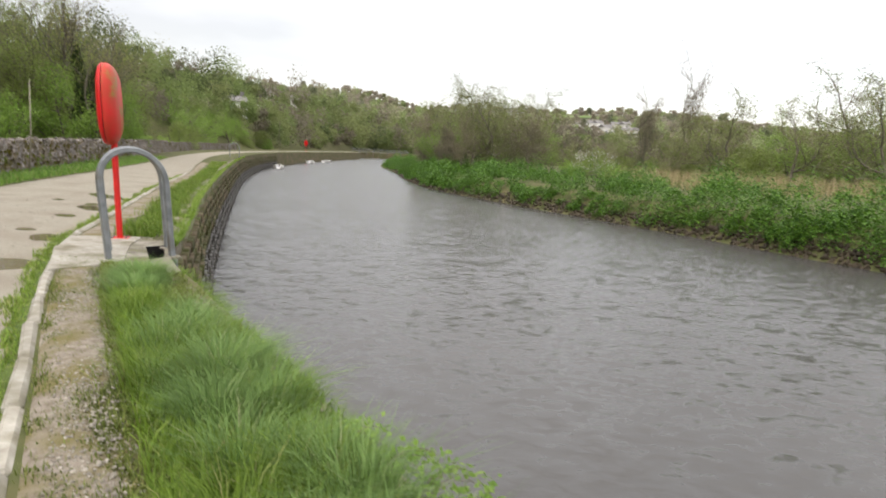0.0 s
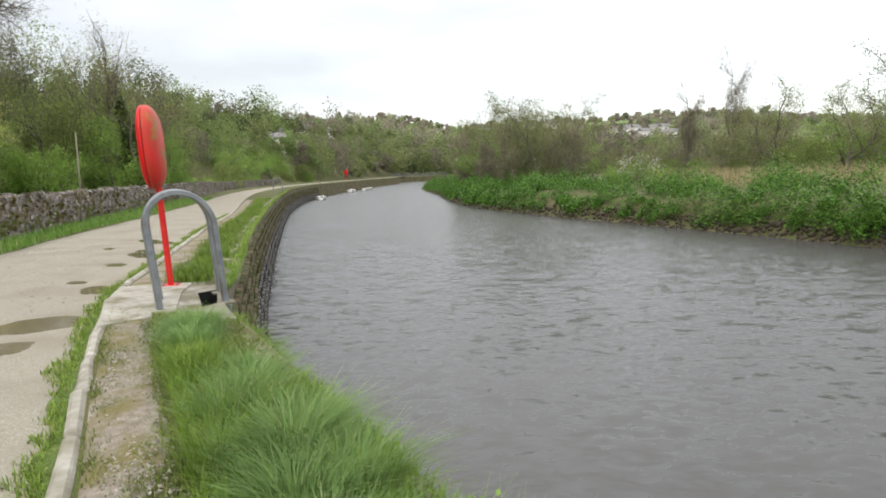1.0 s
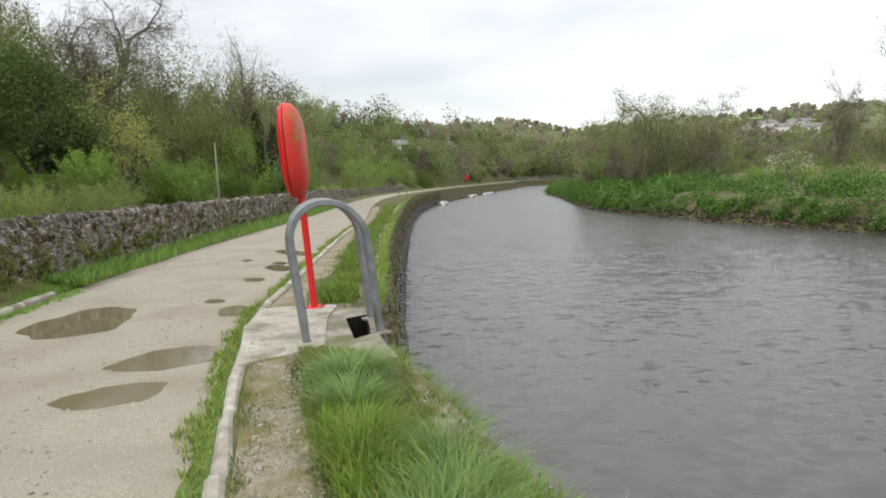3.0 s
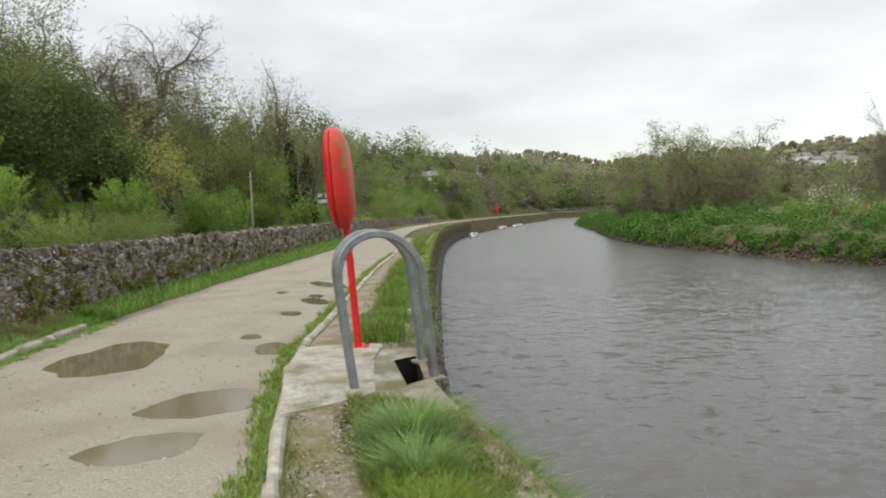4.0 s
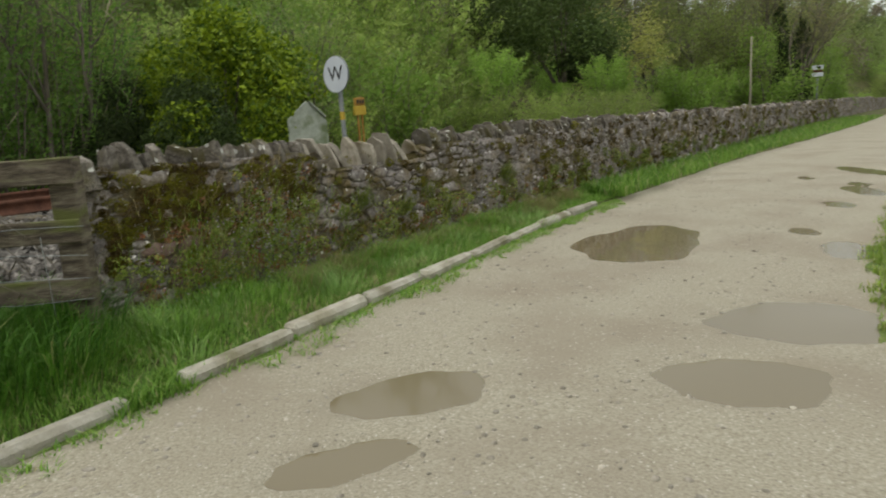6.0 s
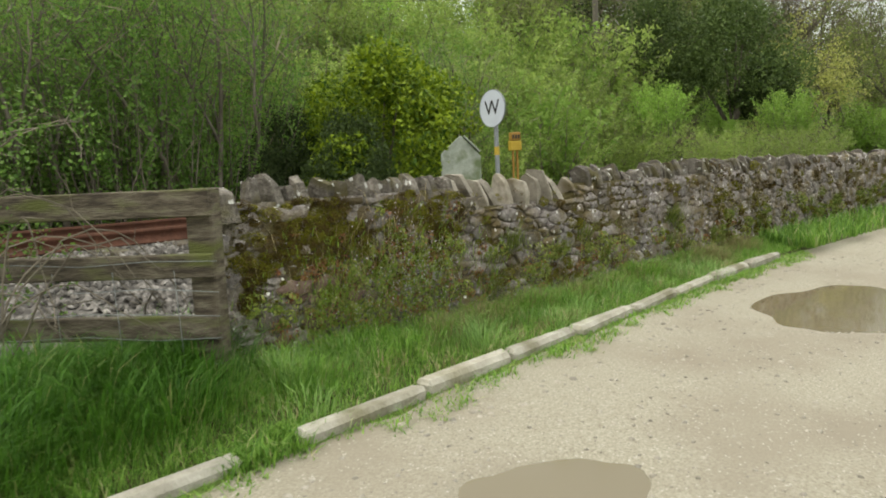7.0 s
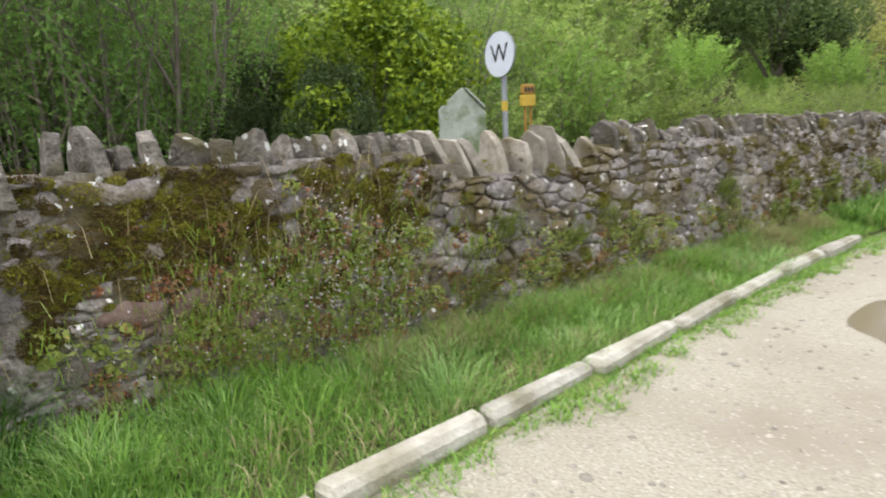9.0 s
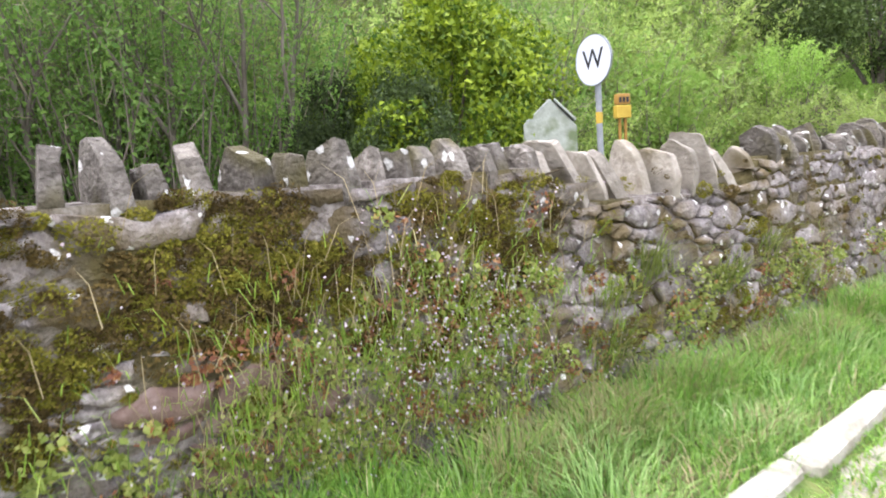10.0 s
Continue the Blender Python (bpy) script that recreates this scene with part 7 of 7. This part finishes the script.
    put("verge_grass", "bluish-green grass tufts on the verge", p, 0.17 * k * g.uniform(0.5, 1.1, len(p)), g.uniform(0.003, 0.006, len(p)), 0.8, L_GRASS_BLUE, (0, 0), a)
    p = scatter(g, 2200, 1.6, 9, along(WALL, 0.05), along(KERB_L, -0.06), 0.07, 1.0, 0.75)
    p = verge_z(p)
    put("dry_grass", "dry straw blades among the verge grass", p, g.uniform(0.03, 0.12, len(p)), g.uniform(0.003, 0.006, len(p)), 0.9, L_DRY)
    p = scatter(g, 700, 3.45, 3.85, along(KERB_L, -0.12), along(KERB_L, 0.14), -0.03)
    put("fringe_grass", "weeds in the gap of the kerb", p, g.uniform(0.05, 0.14, len(p)), g.uniform(0.005, 0.01, len(p)), 0.7, L_VERGE)
    p = scatter(g, 30000, 1.5, 10.5, along(KERB_L, 0.05), along(KERB_L, 0.46), -0.035, 1.0, 0.6)
    edge = p[:, 0] - KERB_L(p[:, 1])
    p = p[edge < 0.27 + 0.12 * bumps(p[:, 1], p[:, 1] * 0.3, 0.21) + 0.08 * bumps(p[:, 1], p[:, 1], 0.06, 1.0) + g.normal(0, 0.03, len(p))]
    half = len(p) // 2
    put("fringe_grass", "low weeds at the foot of the kerb", p[:half], g.uniform(0.02, 0.08, half), g.uniform(0.004, 0.009, half), 0.8, L_VERGE)
    put("fringe_grass", "yellowish turf at the foot of the kerb", p[half:], g.uniform(0.015, 0.05, len(p) - half), g.uniform(0.003, 0.007, len(p) - half), 0.8, L_TURF)
    # quay edge fringe hanging over
    p = scatter(g, 6000, 8.4, 60, along(QUAY, -0.12), along(QUAY, 0.03), 0.0, 1.4, 0.6)
    put("edge_grass", "grass overhanging the quay edge", p, g.uniform(0.06, 0.2, len(p)), g.uniform(0.006, 0.014, len(p)), 0.8, L_GRASS, (0.7, 0))
    p = scatter(g, 6000, -1.0, 4.5, along(QUAY, -0.36), along(QUAY, -0.02), 0.05, 1.0, 0.75)
    put("edge_grass", "short grass creeping over the coping", p, g.uniform(0.03, 0.13, len(p)), g.uniform(0.004, 0.008, len(p)), 0.8, L_GRASS, (0.5, 0))
    p = scatter(g, 3200, 3.9, 6.5, along(QUAY, -0.36), along(QUAY, -0.06), 0.06, 1.0, 0.93)
    put("edge_grass", "low mossy turf creeping over the coping", p, g.uniform(0.015, 0.05, len(p)), g.uniform(0.004, 0.008, len(p)), 0.9, L_TURF, (0.2, 0))
    p = scatter(g, 1500, 5.2, 7.0, along(QUAY, 0.0), along(QUAY, 0.06), -0.1, 1.0, 0.7)
    put("edge_grass", "grass growing from the quay face", p, g.uniform(0.06, 0.16, len(p)), g.uniform(0.004, 0.008, len(p)), 0.9, L_GRASS, (0.7, 0))


build_grass()

# ---------------------------------------------------------------- growth on the wall, stones on the road
def face_places(g, n, y, z, out=0.0):
    return np.stack([WALL(y) - 0.08 * z + out, y, z], 1)


def build_wall_growth():
    g = np.random.default_rng(91)
    # moss cushions
    def cushions(count, y, z, size, per, mat, name, label, leaf):
        i = np.repeat(np.arange(count), per)
        d = unit(g.normal(size=(count * per, 3)))
        d[:, 0] = np.abs(d[:, 0])
        base = face_places(g, count, y, z, -0.045)
        c = base[i] + d * (size[i] * g.uniform(0.75, 1.0, count * per))[:, None] * np.array([0.45, 1.5, 0.95])
        v, f = leaf_arrays(g, c, leaf * g.uniform(0.6, 1.3, count * per), 1.5, three=name == "moss")
        tagged(link_mesh(name, v, f, mat), label, "wall growth", kind="stuff")
    n = 260
    y = np.concatenate([g.normal(4.1, 0.19, 80), g.normal(4.95, 0.22, 55), g.normal(6.45, 0.22, 16), g.uniform(5.5, 9.5, 54)])
    z = np.concatenate([g.normal(0.78, 0.15, 80), g.normal(0.9, 0.07, 55), g.normal(0.19, 0.035, 16), g.choice([0.22, 0.3, 0.6, 0.85], 54) + g.normal(0, 0.05, 54)])
    ok = (z > 0.15) & (z < 1.0) & (y > WALL_START + 0.05)
    y, z = y[ok], z[ok]
    h = len(y) // 5 * 3
    mix = g.permutation(len(y))
    y, z = y[mix], z[mix]
    cushions(h, y[:h], z[:h], g.uniform(0.015, 0.055, h), 260, M_MOSS, "moss", "olive moss cushions on the wall", 0.008)
    y, z = y[h:], z[h:]
    cushions(len(y), y, z, g.uniform(0.015, 0.055, len(y)), 240, M_MOSS_DRY, "moss", "brown dry moss cushions on the wall", 0.008)
    n = 620
    y, z = 3.65 + 7.5 * g.uniform(0, 1, n) ** 1.3, g.uniform(0.06, 0.98, n)
    half = n // 2
    cushions(half, y[:half], z[:half], g.uniform(0.006, 0.024, half), 46, M_MOSS, "moss", "olive moss flecks in the joints", 0.007)
    cushions(n - half, y[half:], z[half:], g.uniform(0.006, 0.022, n - half), 46, M_MOSS_DRY, "moss", "brown moss and earth in the joints", 0.007)
    # moss and weeds on the further wall
    n = 520
    y, z = 9.5 + 34 * g.uniform(0, 1, n) ** 1.4, g.uniform(0.05, 1.05, n)
    a, b = n * 2 // 5, n * 4 // 5
    cushions(a, y[:a], z[:a], g.uniform(0.03, 0.1, a), 60, M_MOSS_DRY, "moss", "brown moss on the further wall", 0.022)
    cushions(b - a, y[a:b], z[a:b], g.uniform(0.03, 0.1, b - a), 60, M_MOSS, "moss", "olive moss on the further wall", 0.022)
    cushions(n - b, y[b:], z[b:] * 0.5, g.uniform(0.05, 0.14, n - b), 70, L_TURF, "wall_herb", "leafy weeds on the further wall", 0.03)
    # broad olive moss over the upper wall
    n = 2600
    y, z = g.uniform(3.75, 5.45, n), g.uniform(0.42, 1.02, n)
    keep = bumps(y, z, 0.11, 0.7) + 0.9 * bumps(y, z, 0.045, 2.0) - 1.5 * np.abs(z - 0.85 + 0.25 * (y - 4.2) * (y < 4.9)) > -0.05
    y, z = y[keep][:520], z[keep][:520]
    h = len(y) // 2
    cushions(h, y[:h], z[:h], g.uniform(0.01, 0.042, h), 210, M_MOSS, "moss", "olive moss spread over the upper wall", 0.007)
    cushions(len(y) - h, y[h:], z[h:], g.uniform(0.01, 0.04, len(y) - h), 190, M_MOSS_DRY, "moss", "brownish moss spread over the upper wall", 0.007)
    # flowering herbs hanging in mats
    n = 240
    y = np.concatenate([g.normal(4.82, 0.34, 150), g.normal(4.3, 0.25, 50), g.uniform(5.4, 10, 60)])
    z = np.concatenate([g.normal(0.47, 0.19, 150), g.normal(0.36, 0.14, 50), g.uniform(0.15, 0.45, 60)])
    ok = (z > 0.12) & (z < 0.95) & (y > WALL_START + 0.1)
    y, z = y[ok], z[ok]
    n = len(y)
    cut = n * 9 // 20
    mix = g.permutation(n)
    y, z = y[mix], z[mix]
    cushions(cut, y[:cut], z[:cut], g.uniform(0.015, 0.07, cut), 64, L_HERB, "wall_herb", "small-leaved trailing herbs on the wall", 0.018)
    cushions(n - cut, y[cut:], z[cut:], g.uniform(0.015, 0.05, n - cut), 55, L_RED_HERB, "wall_herb", "reddish small-leaved herbs on the wall", 0.013)
    middle = np.flatnonzero((y > 4.6) & (z > 0.3))
    m = 1500
    k = np.where(g.uniform(0, 1, m) < 0.6, g.choice(middle, m), g.integers(0, n, m))
    c = face_places(g, m, y[k] + g.normal(0, 0.11, m), z[k] + g.normal(0, 0.08, m), 0.05) + np.stack([g.uniform(-0.01, 0.04, m), np.zeros(m), np.zeros(m)], 1)
    v, f = leaf_arrays(g, c, g.uniform(0.006, 0.011, m), 1.1)
    tagged(link_mesh("wall_flowers", v, f, L_FLOWER), "tiny pinkish white wall flowers", "flowers", kind="stuff")
    # grassy weeds rooted in the joints further along
    k2 = 26
    y2, z2 = np.concatenate([g.uniform(5.7, 9, 14), g.uniform(9, 18, 12)]), g.uniform(0.15, 0.6, k2)
    i2 = np.repeat(np.arange(k2), 60)
    p = face_places(g, len(i2), y2[i2] + g.normal(0, 0.06, len(i2)), z2[i2] + g.normal(0, 0.03, len(i2)), -0.03)
    tagged(blade_object("wall_grass", g, p, g.uniform(0.05, 0.2, len(p)), g.uniform(0.003, 0.007, len(p)), 0.9, L_TURF, 0.8, (0.8, 0)), "yellowish grass tufts rooted in the wall", "grass", kind="stuff")
    k2 = 22
    y2, z2 = g.uniform(6, 18, k2), g.uniform(0.15, 0.5, k2)
    cushions(k2, y2, z2, g.uniform(0.05, 0.13, k2), 150, L_HERB, "wall_herb", "leafy weeds rooted in the wall", 0.016)
    # thin grass and dry stalks from the joints
    m = 2600
    k = g.integers(0, n, m)
    p = face_places(g, m, y[k] + g.normal(0, 0.12, m), np.clip(z[k] + g.normal(-0.05, 0.1, m), 0.15, 0.95), 0.0)
    tagged(blade_object("wall_grass", g, p, g.uniform(0.03, 0.12, m), g.uniform(0.0025, 0.005, m), 0.9, L_GRASS, 0.8, (0.9, 0)), "thin grass growing from the wall joints", "grass", kind="stuff")
    m = 620
    k = g.integers(0, n, m)
    p = face_places(g, m, y[k] + g.normal(0, 0.15, m), np.clip(z[k] + g.normal(0, 0.12, m), 0.2, 0.95), 0.0)
    tagged(blade_object("dry_stalks", g, p, g.uniform(0.08, 0.22, m), 0.003, 0.8, L_DRY, 0.5, (0.8, 0)), "dry brown stalks on the wall", "stalks", kind="stuff")


build_wall_growth()


def lumps(g, places, size):
    """Small rounded stones, half sunk: a ring of five corners, a smaller ring and a top."""
    n = len(places)
    a = 2 * np.pi * np.arange(5) / 5
    ring = np.stack([np.cos(a), np.sin(a), np.full(5, -0.4)], 1)
    upper = np.stack([0.72 * np.cos(a + 0.3), 0.72 * np.sin(a + 0.3), np.full(5, 0.35)], 1)
    shape = np.concatenate([ring, upper, [(0.0, 0.0, 0.55)]])
    turn = g.uniform(0, 2 * np.pi, n)
    c, s = np.cos(turn), np.sin(turn)
    v = shape[None] * g.uniform(0.75, 1.25, (n, 11, 1)) * np.stack([g.uniform(0.7, 1.3, n), np.ones(n), g.uniform(0.5, 0.9, n)], 1)[:, None]
    v = np.stack([v[..., 0] * c[:, None] - v[..., 1] * s[:, None], v[..., 0] * s[:, None] + v[..., 1] * c[:, None], v[..., 2]], -1)
    tri = [(k, (k + 1) % 5, 5 + k) for k in range(5)] + [((k + 1) % 5, 5 + (k + 1) % 5, 5 + k) for k in range(5)] + [(5 + k, 5 + (k + 1) % 5, 10) for k in range(5)]
    return v * size[:, None, None] + places[:, None], (np.array(tri)[None] + 11 * np.arange(n)[:, None, None]).reshape(-1, 3)


def build_road_stones():
    g = np.random.default_rng(95)
    n = 13000
    y = 0.5 + 14 * g.uniform(0, 1, n) ** 1.2
    u = g.beta(0.6, 0.8, n)
    a, b = KERB_L(y) + 0.1, KERB_R(y) - 0.1
    x = a + (b - a) * u
    z = -0.018 + 0.007 * bumps(x, y, 0.55) + 0.03 * (4 * u * (1 - u)) - 0.03 + 0.02 - puddle_depth(x, y)
    size = (0.004 + 0.014 * g.uniform(0, 1, n) ** 5) * np.where(u < 0.14, 1.7, 1.0)
    v, f = lumps(g, np.stack([x, y, z], 1), size)
    tagged(link_mesh("road_stones", v, f, M_PEBBLE, True), "loose pale grit stones on the track", "gravel", kind="stuff")


build_road_stones()


# ---------------------------------------------------------------- far quay furniture and boats
def build_boat(at, turn, length, mast=0.0):
    root = thing("rowing_boat", "small white boat moored against the quay wall", "boat", "boats moored at the quay", at=at, turn=turn)
    bm = bmesh.new()
    rings = []
    for i in range(9):
        t = i / 8
        half = 0.62 * math.sin(math.pi * (0.12 + 0.86 * t)) ** 0.7 * length / 3
        x = (t - 0.5) * length
        sheer = 0.42 + 0.2 * (2 * t - 1) ** 2
        ring = [bm.verts.new((x, s * half * k, z * sheer)) for s, k, z in ((-1, 1, 1), (-1, 0.85, 0.4), (-1, 0.3, 0.0), (1, 0.3, 0.0), (1, 0.85, 0.4), (1, 1, 1), (1, 0.88, 1), (1, 0.7, 0.42), (-1, 0.7, 0.42), (-1, 0.88, 1))]
        rings.append(ring)
    for a, b in zip(rings, rings[1:]):
        for k in range(10):
            bm.faces.new((a[k], a[(k + 1) % 10], b[(k + 1) % 10], b[k]))
    bm.faces.new(rings[0])
    bm.faces.new(rings[-1][::-1])
    part("hull", bm, M_RENDER, root)
    for x in (-0.2, 0.2):
        bm = bmesh.new()
        add_box(bm, (0.22, 0.95 * length / 3, 0.04), Matrix.Translation((x * length, 0, 0.36)), 0.006)
        part("thwart", bm, M_BOATBLUE, root)
    if mast:
        bm = bmesh.new()
        add_tube(bm, [(0.1, 0, 0.2), (0.1, 0, mast)], 0.028, 6)
        part("mast", bm, M_POLE, root)


build_boat((QUAY(88) + 1.4, 88, WATER_Z - 0.1), 100, 3.4, 6.0)
build_boat((QUAY(121) + 1.6, 121, WATER_Z - 0.1), 92, 3.6)
build_boat((QUAY(134) + 2.6, 134, WATER_Z - 0.1), 75, 3.4)
build_hoop((QUAY(57) - 0.9, 56.6), (QUAY(57) - 0.25, 57.0), (-0.02, 0.0))
build_lifebuoy((QUAY(131) - 0.9, 131, 0.05), 60, (0.0, 0.0))


def build_stake():
    bm = bmesh.new()
    add_tube(bm, [(0, 0, -0.2), (0.02, 0.01, 1.2), (-0.03, 0, 2.75)], [0.026, 0.024, 0.018], 8)
    ob = tagged(from_bm("thin_stake", bm, M_STAKE, True), "thin pale wooden stake behind the wall", "stake")
    ob.matrix_world = pose(-11.9, 20.6, 0.1, 0, 2, 0)


build_stake()


def build_end_rail():
    root = thing("guard_rail", "grey tubular guard rail at the head of the quay", "railing", at=(-15.5, 200, 0.1), turn=8)
    for k in range(9):
        bm = bmesh.new()
        add_tube(bm, [(k * 2.0 - 8, 0, -0.3), (k * 2.0 - 8, 0, 1.1)], 0.06, 6)
        part("post", bm, M_GALV, root)
    for z in (0.55, 1.08):
        bm = bmesh.new()
        add_tube(bm, [(-8, 0, z), (8, 0, z)], 0.05, 6)
        part("rail", bm, M_GALV, root)


build_end_rail()


def build_hawthorn():
    """Leafy hawthorn sprays reaching over the fence, with bare arching shoots."""
    g = np.random.default_rng(171)
    root = thing("hawthorn", "young hawthorn sprays reaching over the timber fence", "shrub", at=(-7.5, 1.75, 0.0))
    limbs, ends = [], []
    for k in range(16):
        a = g.uniform(-0.9, 1.0)
        tip = np.array([0.25 * g.normal() + 0.15, 0.5 + 0.75 * g.uniform(0, 1), 0.4 + 1.15 * g.uniform(0, 1)])
        if k > 10:
            tip[1] -= 0.9
        t = np.linspace(0, 1, 7)[:, None]
        base = np.array([g.normal(0, 0.2), g.normal(-0.2, 0.3), 0.0])
        pts = base * (1 - t) + tip * t + np.array([[0, 0, 0.35]]) * np.sin(np.pi * t) + g.normal(0, 0.02, (7, 3))
        limbs.append((pts, np.linspace(0.014, 0.003, 7)))
        for q in pts[3:]:
            for _ in range(3):
                e = q + g.normal(0, 0.13, 3)
                limbs.append((np.stack([q, (q + e) / 2 + g.normal(0, 0.015, 3), e]), np.array([0.004, 0.003, 0.002])))
                ends.append(e)
    wood = tubes_mesh("branch", limbs, M_TWIG, 5, 0.006)
    wood.parent = root
    ends = np.array(ends)
    c = ends[g.integers(0, len(ends), 4600)] + g.normal(0, 0.055, (4600, 3))
    v, f = leaf_arrays(g, c, g.uniform(0.013, 0.026, 4600), 1.3)
    ob = link_mesh("foliage", v, f, L_THICKET)
    ob.parent = root
    ob["kind"] = "stuff"


build_hawthorn()


def build_canes():
    """Dry arching bramble canes hanging through the fence."""
    g = np.random.default_rng(191)
    root = thing("bramble_canes", "dry brown bramble canes arching through the fence", "bramble", at=(-7.0, 2.75, 0.0))
    limbs = []
    for k in range(10):
        y0, y1 = g.uniform(-0.7, 0.5), g.uniform(0.1, 0.75)
        top = g.uniform(0.5, 1.15)
        t = np.linspace(0, 1, 10)
        x = 0.05 + (0.22 + 0.1 * g.normal()) * t
        pts = np.stack([x, y0 + (y1 - y0) * t, 0.05 + top * np.sin(np.pi * (0.08 + 0.72 * t))], 1) + g.normal(0, 0.012, (10, 3))
        limbs.append((pts, np.linspace(0.006, 0.0025, 10)))
        for q in pts[3::2]:
            e = q + g.normal(0, 0.09, 3)
            limbs.append((np.stack([q, (q + e) / 2, e]), np.array([0.003, 0.0025, 0.0015])))
    ob = tubes_mesh("cane", limbs, M_TWIG, 5, 0.004)
    ob.parent = root
    ob["kind"] = "stuff"


build_canes()


def build_sprigs():
    """Young bramble sprays with toothed leaves leaning out over the quay edge."""
    g = np.random.default_rng(181)
    for x, y, s in ((0.24, 1.95, 1.0), (0.06, 2.2, 0.9), (-0.1, 2.5, 0.7), (0.36, 1.75, 0.9)):
        root = thing("bramble_spray", "young green bramble spray leaning over the quay edge", "bramble", "brambles on the quay edge", at=(x, y, 0.04))
        limbs, c = [], []
        for k in range(9):
            a = g.uniform(-1.2, 1.3)
            tip = np.array([math.cos(a) * 0.3, math.sin(a) * 0.3, g.uniform(0.03, 0.16)]) * s
            t = np.linspace(0, 1, 6)[:, None]
            pts = tip * t + np.array([[0, 0, 0.08 * s]]) * np.sin(np.pi * t)
            limbs.append((pts, np.linspace(0.003, 0.0012, 6)))
            for q in pts[2:]:
                c += [q + g.normal(0, 0.022, 3) for _ in range(4)]
        wood = tubes_mesh("stem", limbs, M_TWIG, 4, 0.0, 4)
        wood.parent = root
        c = np.array(c)
        v, f = leaf_arrays(g, c, g.uniform(0.016, 0.03, len(c)), 1.4, 0.1, 0.4)
        ob = link_mesh("foliage", v, f, L_SPRING)
        ob.parent = root
        ob["kind"] = "stuff"


build_sprigs()


def build_dead_branch():
    bm = bmesh.new()
    add_tube(bm, [(-13.5, 4.1, 0.3), (-13.5, 3.95, 1.4), (-13.45, 3.5, 2.2), (-13.4, 3.0, 3.0), (-13.3, 2.6, 3.9)], [0.035, 0.03, 0.024, 0.018, 0.01], 6)
    tagged(from_bm("dead_branch", bm, M_TWIG, True), "leaning bare grey branch behind the railway", "branch")


build_dead_branch()


def build_gravel_stones():
    g = np.random.default_rng(97)
    n = 5000
    y = -1 + 8 * g.uniform(0, 1, n)
    x = KERB_R(y) + 0.16 + 0.42 * g.beta(1.6, 1.6, n)
    z = np.full(n, 0.068)
    size = 0.004 + 0.009 * g.uniform(0, 1, n) ** 3
    v, f = lumps(g, np.stack([x, y, z], 1), size)
    tagged(link_mesh("gravel_stones", v, f, M_PEBBLE, True), "loose pale gravel on the worn strip", "gravel", kind="stuff")


build_gravel_stones()
